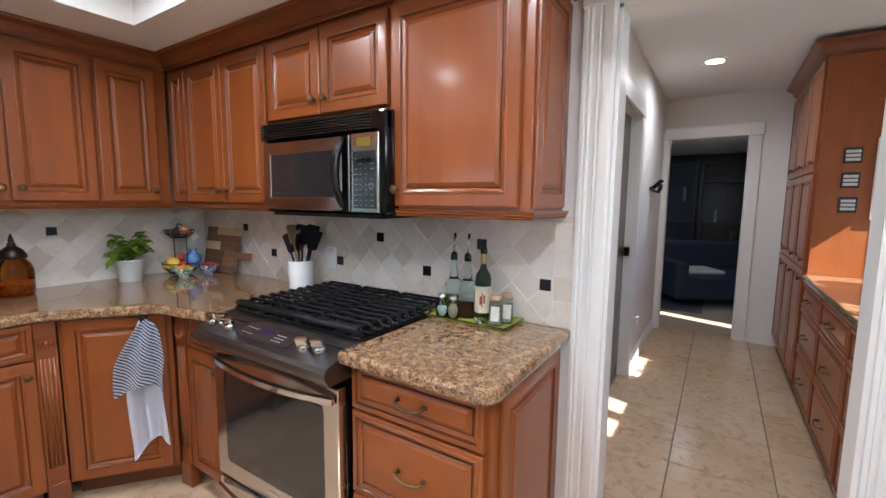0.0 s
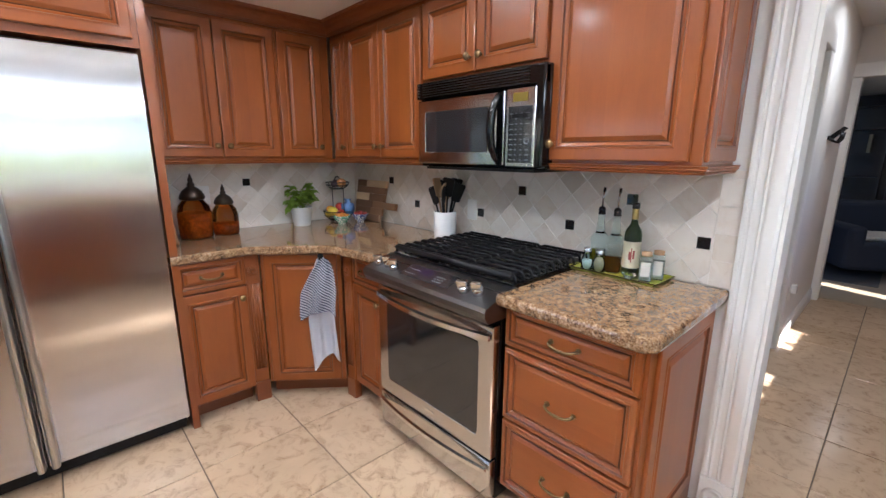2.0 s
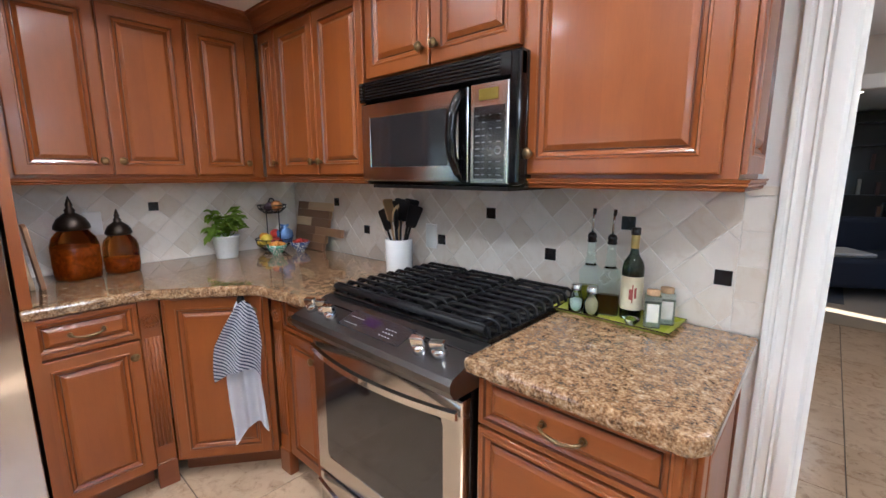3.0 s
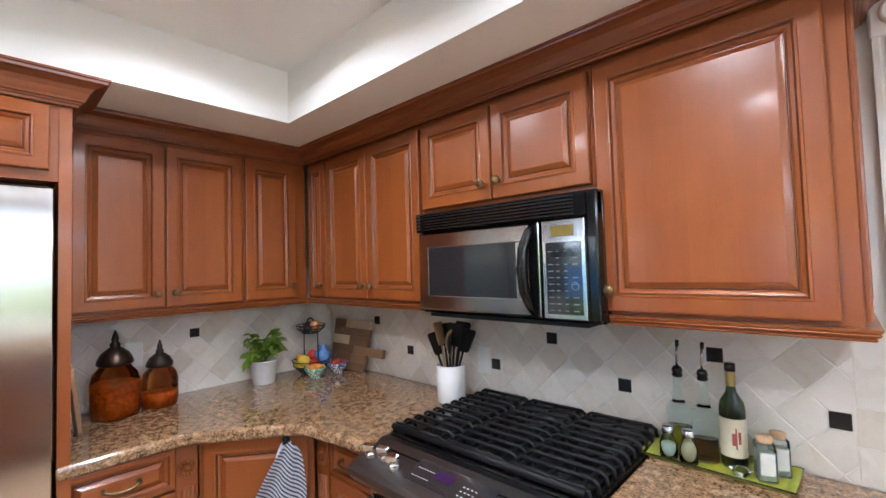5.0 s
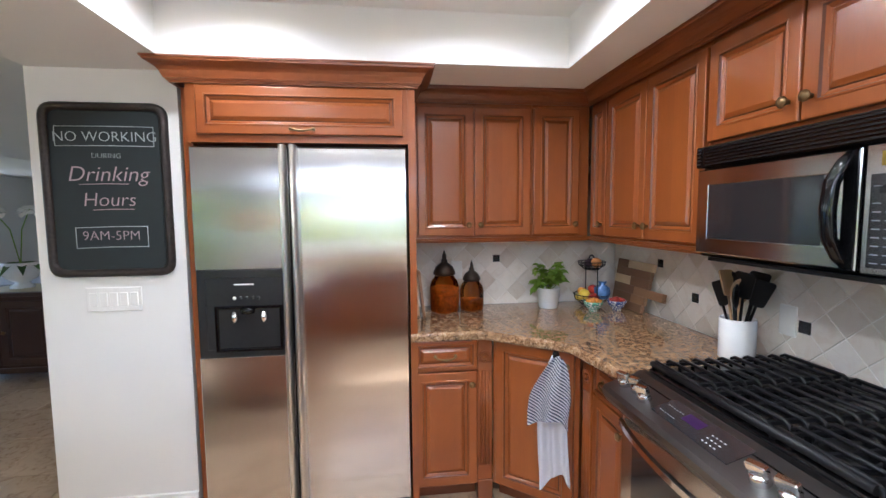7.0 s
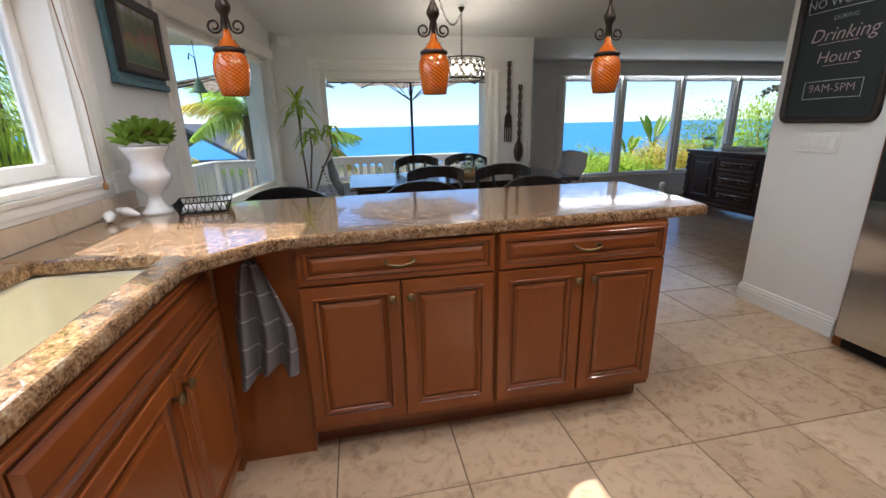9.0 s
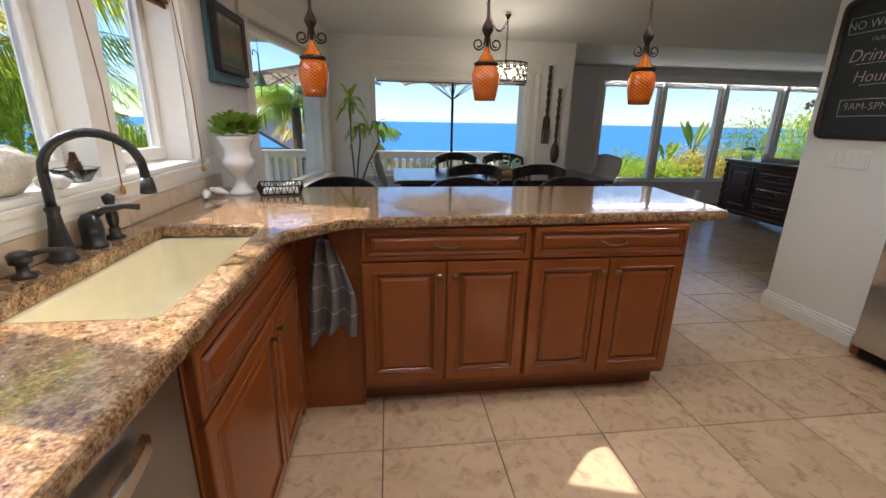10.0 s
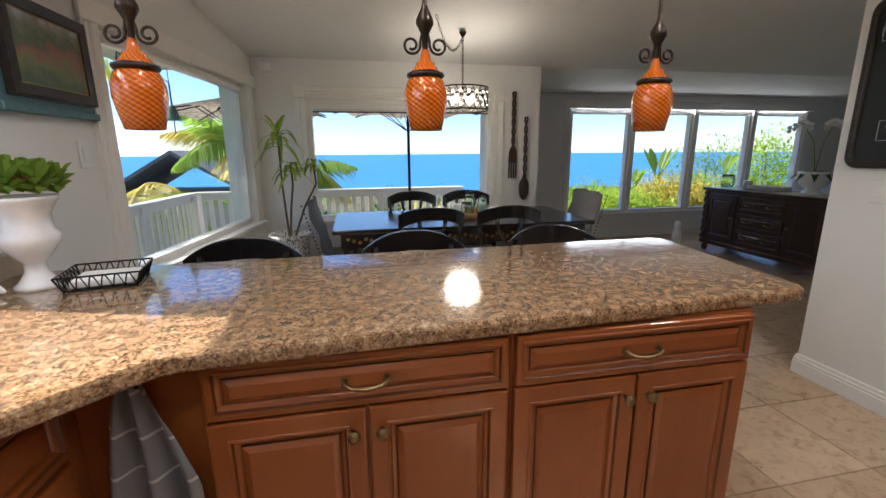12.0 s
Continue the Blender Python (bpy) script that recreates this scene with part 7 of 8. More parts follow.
# study seen through the hall
for k in range(2):
    bc = thing("bookcase", pose(1.55 + 1.15 * k, 7.28, 0), "dark built-in bookcase with a few books", "bookcase", "study bookcases")
    part("back", box(0, -0.02, 0, 1.1, 0.0, 2.1), STUDY, bc)
    for x in (0, 1.07):
        part("side", box(x, -0.35, 0, x + 0.03, -0.02, 2.1), STUDY, bc)
    for z in (0.05, 0.7, 1.05, 1.4, 1.75, 2.07):
        part("shelf", box(0.03, -0.34, z, 1.07, -0.021, z + 0.025), STUDY, bc)
rnd = random.Random(77)
for k in range(16):
    x, z = 1.62 + rnd.uniform(0, 1.9), rnd.choice((0.725, 1.075, 1.425))
    if abs(x - 2.65) < 0.12:
        continue
    h = rnd.uniform(0.16, 0.26)
    c = rnd.choice(((0.4, 0.36, 0.28), (0.12, 0.05, 0.04), (0.25, 0.22, 0.16), (0.07, 0.08, 0.1)))
    solid("book", box(-0.02, -0.09, 0, 0.02, 0.09, h, 0.002), plain("book_cover", c, 0.7), "upright book on the study shelf", "book", pose(x, 7.08, z), "study books")
sf = thing("study_sofa", pose(3.15, 5.5, 0, 0, 0, 30), "dark navy sofa with a pale throw in the study", "sofa")
NAVY = plain("navy_cloth", (0.012, 0.014, 0.022), 0.9, 0, 0.3, 120)
part("seat", box(-0.8, -0.4, 0.12, 0.8, 0.4, 0.45, 0.05, 3), NAVY, sf)
part("backrest", box(-0.8, 0.28, 0.4, 0.8, 0.5, 0.85, 0.06, 3), NAVY, sf)
for s in (-1, 1):
    part("arm", box(s * 0.8 - 0.09, -0.4, 0.12, s * 0.8 + 0.09, 0.45, 0.62, 0.05, 3), NAVY, sf)
solid("throw_blanket", box(-0.75, -0.30, 0.0, -0.2, 0.2, 0.05, 0.02, 3), plain("throw_cloth", (0.42, 0.38, 0.32), 0.95, 0, 0.3, 60, 0.8), "pale knitted throw on the sofa seat", "blanket", pose(3.15, 5.5, 0.45, 0, 0, 30))
solid("study_rug", prism([(2.0, 4.6), (2.9, 4.6), (2.9, 5.6), (2.0, 5.6)], 0.001, 0.01), plain("rug_grey", (0.10, 0.085, 0.07), 0.95, 0, 0.4, 40, 0.5), "grey rug on the study floor", "rug")
downlight(2.75, 5.2, 2.25, "lit recessed light in the study ceiling", 0.06, 0.8)

# ---------------------------------------------------------------- things on the worktop


def square_lathe(prof, n, r_corner):
    """An outline turned about an upright axis with a rounded square section and fine ribs."""
    bm = bm_new()
    rows = []
    for r, z in prof:
        row = []
        for k in range(n):
            a = 2 * math.pi * k / n
            q = (abs(math.cos(a)) ** r_corner + abs(math.sin(a)) ** r_corner) ** (-1 / r_corner)
            rib = 1 + 0.012 * math.cos(a * n / 2) if r > 0.04 else 1
            row.append(bm.verts.new((r * q * rib * math.cos(a), r * q * rib * math.sin(a), z)))
        rows.append(row)
    for a, b in zip(rows, rows[1:]):
        for k in range(n):
            bm.faces.new((a[k], a[(k + 1) % n], b[(k + 1) % n], b[k])).smooth = True
    bm.faces.new(rows[0][::-1]), bm.faces.new(rows[-1])
    return bm


PASTA = plain("amber_contents", (0.55, 0.21, 0.03), 0.7, 0, 0.7, 45)


def jar_amber(x, y, s, fill):
    root = thing("amber_jar", pose(x, y, TOP, 0, 0, 28), "ribbed square amber glass canister with a domed dark lid", "canister", "amber canisters")
    r = 0.066 * s
    prof = [(r * 0.90, 0), (r * 0.98, 0.006), (r * 1.04, 0.05 * s), (r * 1.04, 0.135 * s), (r * 0.92, 0.170 * s), (r * 0.66, 0.196 * s), (r * 0.62, 0.205 * s)]
    part("jar", square_lathe(prof, 48, 3.6), AMBER_GLASS, root, "ribbed amber glass jar")
    part("contents", square_lathe([(r * 0.82, 0.008), (r * 0.90, 0.05 * s), (r * 0.88, fill * s)], 24, 3.6), PASTA, root, "orange dry contents")
    part("lid", lathe([(0, 0.200 * s), (r * 0.80, 0.200 * s), (r * 0.92, 0.207 * s), (r * 0.88, 0.222 * s), (r * 0.70, 0.246 * s), (r * 0.42, 0.262 * s), (r * 0.24, 0.270 * s), (r * 0.28, 0.280 * s), (r * 0.15, 0.292 * s), (r * 0.2, 0.300 * s), (0.002, 0.335 * s), (0, 0.335 * s)], 24), BRONZE, root, "domed dark metal lid with finial")


jar_amber(0.185, -1.180, 1.10, 0.13)
jar_amber(0.165, -1.012, 0.90, 0.08)
ow = thing("wall_socket", pose(0.008, -1.08, 1.14, 0, 0, 90), "white wall socket plate on the backsplash", "socket")
part("plate", box(-0.036, -0.004, -0.058, 0.036, 0.004, 0.058, 0.003), WHITE, ow)

ow = thing("wall_socket", pose(1.265, -0.0085, 1.085), "white wall socket plate on the backsplash", "socket")
part("plate", box(-0.036, -0.004, -0.058, 0.036, 0.0, 0.058, 0.003), WHITE, ow)
pb = thing("potted_basil", pose(0.165, -0.53, TOP), "leafy green basil in a white woven-texture pot", "plant")
pot = lathe([(0, 0), (0.052, 0), (0.055, 0.004), (0.068, 0.115), (0.072, 0.118), (0.072, 0.125), (0.064, 0.125), (0.060, 0.11), (0, 0.105)], 40, 0, 0, 20, 0.012)
part("pot", pot, plain("woven_white_pot", (0.70, 0.71, 0.70), 0.5, 0, 0.08, 120, 0.8), pb, "white woven-texture pot")
part("soil", lathe([(0, 0.108), (0.06, 0.108), (0, 0.112)], 14), plain("soil", (0.05, 0.03, 0.02), 0.95), pb)
rnd = random.Random(5)
bm, bs = bm_new(), bm_new()
for k in range(14):
    a, l = rnd.uniform(0, 6.28), rnd.uniform(0.02, 0.085)
    tip = Vector((l * math.cos(a), l * math.sin(a), rnd.uniform(0.16, 0.275)))
    add_tube(bs, [(0, 0, 0.10), tip * 0.6 + Vector((0, 0, 0.02)), tip], 0.002, 5)
    for j in range(9):
        b = rnd.uniform(0, 6.28)
        leaf(bm, tip + Vector((0, 0, -0.02 * (j // 3))), (math.cos(b), math.sin(b), rnd.uniform(-0.1, 0.7)), rnd.uniform(0.045, 0.075), 0.042, 0.45, 0.25)
part("leaves", bm, LEAF["leaf_mid"], pb, "cupped bright green leaves")
part("stems", bs, LEAF["leaf_mid"], pb)

# two-tier fruit basket
fb = thing("fruit_basket", pose(0.175, -0.255, TOP), "two-tier black wire fruit basket", "basket")


def wire_bowl(z, r, h):
    bm = bm_new()
    for rr, zz in ((r, z + h), (r * 0.93, z + h * 0.55), (r * 0.55, z)):
        add_tube(bm, [(rr * math.cos(2 * math.pi * k / 24), rr * math.sin(2 * math.pi * k / 24), zz) for k in range(25)], 0.0028, 5, False)
    for k in range(14):
        a = 2 * math.pi * k / 14
        add_tube(bm, [(q * r * math.cos(a), q * r * math.sin(a), z + u * h) for q, u in ((0.1, 0.0), (0.55, 0.0), (0.93, 0.55), (1, 1))], 0.0018, 4)
    return bm


part("lower_bowl", wire_bowl(0.012, 0.105, 0.065), BLACK_MATTE, fb)
part("upper_bowl", wire_bowl(0.235, 0.082, 0.045), BLACK_MATTE, fb)
for s in (-1, 1):
    part("upright", tube([(s * 0.078, 0, 0.05), (s * 0.078, 0, 0.26)], 0.0035, 6), BLACK_MATTE, fb)
part("handle", tube([(0.045 * math.cos(a), 0, 0.27 + 0.05 * math.sin(a)) for a in [math.pi * k / 10 for k in range(11)]], 0.0045, 6), BLACK_MATTE, fb)
ORANGE = plain("apricot_skin", (0.70, 0.28, 0.04), 0.5, 0, 0.15, 90, 0.2)
YELLOW = plain("yellow_skin", (0.68, 0.50, 0.06), 0.45, 0, 0.2, 40)
RED = plain("red_skin", (0.36, 0.03, 0.02), 0.3, 0, 0.35, 40)
PURPLE = plain("purple_skin", (0.05, 0.022, 0.035), 0.5, 0, 0.4, 40)
ball = lambda r: lathe([(0, -r * 0.88), (r * 0.35, -r * 0.86), (r * 0.75, -r * 0.6), (r, 0.0), (r * 0.85, r * 0.52), (r * 0.45, r * 0.84), (r * 0.12, r * 0.82), (0, r * 0.76)], 16)
for nm, x, y, z, r, mat, lab in (("apricot", -0.065, -0.03, 0.082, 0.030, ORANGE, "ripe orange apricot in the wire basket"), ("yellow_apple", 0.0, -0.045, 0.075, 0.036, YELLOW, "yellow apple in the wire basket"), ("yellow_apple", -0.02, 0.03, 0.062, 0.034, YELLOW, "yellow apple in the wire basket"), ("red_apple", 0.0, 0.01, 0.105, 0.032, RED, "dark red apple in the wire basket"), ("lemon", -0.035, -0.065, 0.052, 0.026, YELLOW, "yellow lemon in the wire basket"), ("red_apple", 0.055, -0.01, 0.060, 0.034, RED, "dark red apple in the wire basket"),
                                ("red_onion", -0.025, 0.0, 0.270, 0.030, PURPLE, "purple onion in the upper basket"), ("red_onion", 0.015, -0.03, 0.268, 0.026, PURPLE, "purple onion in the upper basket"), ("yellow_onion", 0.04, 0.01, 0.276, 0.034, plain("onion_skin", (0.50, 0.20, 0.06), 0.4, 0, 0.3, 30), "golden brown onion in the upper basket")):
    solid(nm, ball(r), mat, lab, nm.split("_")[-1], pose(0.175 + x, -0.255 + y, TOP + z, rnd.uniform(-25, 25), rnd.uniform(-25, 25), 0))
bm = lathe([(0, -0.05), (0.04, -0.045), (0.055, 0.0), (0.05, 0.045), (0.02, 0.06), (0.03, 0.085), (0, 0.08)], 14, 0, 0, 7, 0.16)
for v in bm.verts:
    v.co += Vector((noise.noise(v.co * 40), noise.noise(v.co * 40 + Vector((5, 0, 0))), noise.noise(v.co * 30 + Vector((0, 7, 0))))) * 0.012
solid("bread_bag", bm, plain("blue_bag", (0.10, 0.20, 0.42), 0.3, 0, 0.5, 25), "crumpled blue plastic bag in the wire basket", "bag", pose(0.235, -0.215, TOP + 0.095) @ Matrix.Diagonal((0.75, 0.75, 0.8, 1)))


def patterned(name, color):
    a = Mat(name, 0.25)
    vo = a.n("ShaderNodeTexVoronoi")
    vo.inputs["Scale"].default_value = 90
    a.l(a.coords(), vo.inputs["Vector"])
    a.color(a.ramp(vo.outputs["Distance"], [(0.35, (0.75, 0.74, 0.70)), (0.5, color)]))
    return a.m


for x, y, col, lab, fc in ((0.305, -0.305, (0.10, 0.32, 0.22), "small green patterned bowl of tomatoes", ORANGE), (0.300, -0.155, (0.06, 0.09, 0.22), "small blue patterned bowl of cherry tomatoes", RED)):
    bo = thing("patterned_bowl", pose(x, y, TOP), lab, "bowl", "patterned bowls")
    part("bowl", lathe([(0, 0), (0.026, 0), (0.026, 0.010), (0.040, 0.022), (0.054, 0.046), (0.058, 0.060), (0.054, 0.060), (0.036, 0.024), (0, 0.016)], 24), patterned("bowl_pattern", col), bo)
    r2 = random.Random(int(x * 1000))
    for k in range(12):
        a, q = k * 2.4, 0.040 * math.sqrt(k / 12)
        solid("cherry_tomato", ball(0.0125), fc, "small round tomato in the patterned bowl", "tomato", pose(x + q * math.cos(a), y + q * math.sin(a), TOP + 0.058 + 0.012 * (1 - q / 0.04) , r2.uniform(0, 40)), "cherry tomatoes")

# cutting boards leaning on the backsplash
cbd = thing("cutting_board", pose(0.445, -0.062, TOP, -9, 0, 0), "striped mixed-wood cutting board leaning on the backsplash", "cutting board")
woods = [make_wood("walnut", (0.17, 0.088, 0.046), 0.5, 0, 0), make_wood("maple", (0.62, 0.46, 0.28), 0.5, 0, 0), make_wood("oak", (0.30, 0.165, 0.085), 0.5, 0, 0)]
strips = [(0.00, 0.048, [(-0.34, -0.02, 0)]), (0.048, 0.096, [(-0.34, -0.14, 0), (-0.14, 0.0, 2)]), (0.096, 0.144, [(-0.34, -0.12, 0), (-0.12, 0.155, 2)]), (0.144, 0.196, [(-0.34, -0.17, 1), (-0.17, 0.015, 0)]), (0.196, 0.244, [(-0.34, 0.02, 0)]), (0.244, 0.292, [(-0.34, -0.22, 0), (-0.22, 0.03, 1)])]
for z0, z1, segs in strips:
    for xa, xb, wi in segs:
        part("strip", box(xa + 0.0003, -0.022, z0 + 0.0003, xb - 0.0003, 0.0, z1 - 0.0003, 0.0012), woods[wi], cbd)

for k, (y, w, h) in enumerate(((-1.335, 0.11, 0.31), (-1.305, 0.12, 0.27))):
    solid("cutting_board", prism(rounded([(0, 0), (w, 0), (w, h), (0, h)], 0.03), 0, 0.016, 0.003), woods[1 + k], "wooden cutting board leaning against the fridge surround", "cutting board", pose(0.22 + 0.03 * k, y, TOP, 90 + 6, 0, 0))

# utensil crock
cr = thing("utensil_crock", pose(1.172, -0.135, TOP), "white ceramic utensil crock", "crock")
part("crock", lathe([(0, 0), (0.060, 0), (0.064, 0.004), (0.064, 0.158), (0.061, 0.162), (0.058, 0.158), (0.058, 0.01), (0, 0.01)], 36, 0, 0, 18, 0.006), CERAMIC, cr)
SPOONW = make_wood("beech_spoon", (0.48, 0.31, 0.16), 0.6, 2, 0)
for k, (ax, ay, L, kind, mat) in enumerate(((-14, 6, 0.30, "spoon", BLACK_MATTE), (10, 10, 0.31, "turner", BLACK_MATTE), (16, -8, 0.29, "turner", BLACK_MATTE), (-6, -12, 0.29, "spoon", SPOONW), (2, 14, 0.31, "turner", SPOONW), (-20, -2, 0.28, "spoon", BLACK_MATTE), (8, -14, 0.29, "spoon", BLACK_MATTE), (20, 6, 0.27, "turner", BLACK_MATTE), (-10, 12, 0.32, "turner", BLACK_MATTE))):
    m = pose(1.172, -0.135, TOP + 0.012) @ pose(0, 0, 0, -ay * 0.9, ax * 0.9, k * 25)
    ut = thing("kitchen_utensil", m, ("black " if mat is BLACK_MATTE else "wooden ") + ("cooking spoon" if kind == "spoon" else "slotted turner") + " standing in the crock", "utensil", "utensils in the crock")
    part("handle", tube([(0, 0, 0), (0, 0, L - 0.07)], [0.006, 0.005], 8), mat, ut)
    if kind == "spoon":
        bm = lathe([(0, -0.008), (0.018, -0.005), (0.028, 0.002), (0.024, 0.004), (0.012, -0.002), (0, -0.003)], 16)
        bm.transform(pose(0, 0, L - 0.02, 90) @ Matrix.Diagonal((1.25, 1.9, 1.4, 1)))
    else:
        bm = prism(rounded([(-0.024, 0), (0.024, 0), (0.038, 0.105), (-0.038, 0.105)], 0.014), 0, 0.006, 0.001)
        bm.transform(pose(0, 0, L - 0.075, 90))
    part("head", bm, mat, ut)

# oil tray beside the range
ot = thing("oil_tray", pose(2.178, -0.098, TOP, 0, 0, -2), "narrow lime green tray with a dark rim", "tray")
LIME = plain("lime_glaze", (0.34, 0.36, 0.03), 0.3, 0, 0.15, 20)
bm = bm_new()
rows = [[bm.verts.new((sx * w, sy * d, z)) for sx, sy in ((-1, -1), (1, -1), (1, 1), (-1, 1))] for w, d, z in ((0.165, 0.070, 0.003), (0.186, 0.084, 0.014), (0.190, 0.086, 0.014), (0.170, 0.072, 0.0))]
for a, b in zip(rows, rows[1:]):
    for k in range(4):
        bm.faces.new((a[k], a[(k + 1) % 4], b[(k + 1) % 4], b[k]))
bm.faces.new(rows[0]), bm.faces.new(rows[-1][::-1])
bmesh.ops.recalc_face_normals(bm, faces=bm.faces[:])
part("tray", bm, LIME, ot)
part("rim", add_tube(bm_new(), [(-0.189, -0.086, 0.013), (0.189, -0.086, 0.013), (0.189, 0.086, 0.013), (-0.189, 0.086, 0.013), (-0.189, -0.086, 0.013)], 0.0025, 5), BRONZE, ot, "dark rim")
OZT = TOP + 0.0035


def cruet(x, y, oil, level):
    root = thing("oil_bottle", pose(x, y, OZT, 0, 0, 15), "square clear glass oil bottle with a steel pourer", "bottle", "oil bottles")
    prof = [(0.030, 0.0), (0.033, 0.004), (0.033, 0.118), (0.036, 0.124), (0.036, 0.132), (0.030, 0.142), (0.020, 0.154), (0.015, 0.162), (0.018, 0.174), (0.013, 0.184), (0.016, 0.196), (0.012, 0.206), (0.0135, 0.218), (0.012, 0.235)]
    part("glass", square_lathe(prof, 32, 4.0), GLASS, root)
    part("oil", square_lathe([(0.029, 0.006), (0.031, 0.010), (0.031, level)], 24, 4.0), make_glass("oil", oil, 0.0, 1.25), root, "coloured oil")
    part("stopper", lathe([(0.013, 0.232), (0.016, 0.236), (0.013, 0.246), (0.016, 0.250), (0.012, 0.262), (0.006, 0.266), (0, 0.266)], 14), BLACK, root, "black rubber stopper")
    part("pourer", tube([(0, 0, 0.262), (0.0, 0, 0.30), (0.003, 0, 0.33)], 0.004, 8), CHROME, root, "steel pourer")
    part("pourer_cap", tube([(0.003, 0, 0.326), (0.004, 0, 0.345)], 0.0055, 8), BLACK, root, "small black pourer cap")


cruet(2.082, -0.085, (0.55, 0.50, 0.05), 0.09)
cruet(2.152, -0.092, (0.35, 0.14, 0.03), 0.07)
wb_ = thing("wine_bottle", pose(2.222, -0.088, OZT) @ Matrix.Diagonal((0.86, 0.86, 0.97, 1)), "dark green olive oil bottle with a cream label", "bottle")
part("glass", lathe([(0, 0), (0.036, 0), (0.038, 0.005), (0.038, 0.17), (0.034, 0.19), (0.017, 0.215), (0.014, 0.23), (0.0135, 0.285), (0, 0.285)], 28), GREEN_GLASS, wb_)
part("capsule", lathe([(0.0148, 0.235), (0.0148, 0.278), (0.0145, 0.279)], 20), plain("gold_foil", (0.42, 0.30, 0.10), 0.35, 0.7), wb_, "gold foil")
part("cap", lathe([(0.016, 0.278), (0.0165, 0.282), (0.0165, 0.30), (0.014, 0.302), (0, 0.302)], 20), BLACK, wb_, "black screw cap")
part("label", lathe([(0.0386, 0.035), (0.0386, 0.145)], 28), plain("cream_label", (0.62, 0.56, 0.40), 0.8, 0, 0.1, 60), wb_, "cream paper label")
bm = bm_new()
for a0, z0, z1, w in ((-0.30, 0.07, 0.105, 0.25), (0.15, 0.075, 0.11, 0.22), (-0.05, 0.06, 0.12, 0.12)):
    vs = [bm.verts.new((0.0390 * math.cos(-1.2 + a0 + da), 0.0390 * math.sin(-1.2 + a0 + da), z)) for da, z in ((0, z0), (w, z0), (w, z1), (0, z1))]
    bm.faces.new(vs)
part("emblem", bm, plain("emblem_red", (0.25, 0.05, 0.04), 0.8), wb_, "dark red and blue label emblem")
for nm, x, y, fill, lab in (("salt_shaker", 2.065, -0.148, (0.75, 0.75, 0.74), "small glass salt shaker with a steel lid"), ("pepper_shaker", 2.120, -0.152, (0.55, 0.42, 0.27), "small glass spice shaker with a steel lid")):
    s_ = thing(nm, pose(x, y, OZT), lab, "shaker")
    part("glass", lathe([(0, 0), (0.022, 0), (0.025, 0.008), (0.024, 0.045), (0.015, 0.068), (0.015, 0.082), (0.013, 0.082), (0.013, 0.068), (0.021, 0.045), (0.022, 0.006), (0, 0.005)], 20), GLASS, s_)
    part("filling", lathe([(0, 0.006), (0.0205, 0.007), (0.020, 0.044), (0.012, 0.062 if "pep" in nm else 0.046), (0, 0.062 if "pep" in nm else 0.046)], 16), plain("spice", fill, 0.9, 0, 0.1, 300), s_, "granular filling")
    part("lid", lathe([(0.017, 0.078), (0.017, 0.094), (0.014, 0.098), (0, 0.099)], 18), CHROME, s_, "steel lid")
for x, y in ((2.298, -0.128), (2.322, -0.072)):
    s_ = thing("spice_jar", pose(x, y, OZT, 0, 0, 20) @ Matrix.Diagonal((0.88, 0.88, 1.02, 1)), "square pale green glass jar with a cork stopper", "jar", "cork jars")
    part("glass", prism(rounded([(-0.026, -0.026), (0.026, -0.026), (0.026, 0.026), (-0.026, 0.026)], 0.008), 0, 0.098, 0.005), GLASS, s_)
    part("filling", prism(rounded([(-0.022, -0.022), (0.022, -0.022), (0.022, 0.022), (-0.022, 0.022)], 0.006), 0.005, 0.075), plain("herbs", (0.40, 0.42, 0.36), 0.95, 0, 0.4, 200), s_, "dried herbs")
    part("label", box(-0.018, -0.0275, 0.02, 0.018, -0.0265, 0.075), LABEL_LIGHT, s_, "paper label")
    part("cork", lathe([(0.020, 0.096), (0.022, 0.112), (0, 0.113)], 16), plain("cork", (0.45, 0.28, 0.15), 0.9, 0, 0.3, 150), s_, "cork stopper")
solid("glass_dish", lathe([(0, 0.0), (0.014, 0.0), (0.027, 0.018), (0.025, 0.019), (0.012, 0.003), (0, 0.003)], 6), GLASS, "tiny glass dish on the lime tray", "dish", pose(2.245, -0.148, OZT))

# urn with succulents, birds, napkin basket
ur = thing("succulent_urn", pose(4.015, -2.705, TOP) @ Matrix.Diagonal((0.93, 0.93, 0.93, 1)), "white footed urn planted with green succulents", "plant")
part("urn", lathe([(0, 0), (0.062, 0), (0.062, 0.012), (0.050, 0.022), (0.030, 0.055), (0.028, 0.085), (0.05, 0.11), (0.078, 0.15), (0.080, 0.175), (0.066, 0.195), (0.064, 0.24), (0.082, 0.275), (0.092, 0.29), (0.092, 0.30), (0.075, 0.295), (0, 0.28)], 40, 0, 0, 20, 0.02), CERAMIC, ur, "fluted white urn")
rnd = random.Random(9)
for k in range(13):
    a, q = k * 2.4, 0.095 * math.sqrt((k + 0.5) / 13)
    c = Vector((q * math.cos(a), q * math.sin(a), 0.30 + 0.03 * (1 - q / 0.1)))
    bm = bm_new()
    for j in range(15):
        b = j * 2.4
        leaf(bm, c + Vector((0, 0, 0.004 * j)), (math.cos(b), math.sin(b), 0.3 + 0.25 * (j // 4)), rnd.uniform(0.045, 0.075), 0.034, 0.0, 0.4)
    part("succulent", bm, LEAF["leaf_mid"], ur, "green rosette succulent")
bm = bm_new()
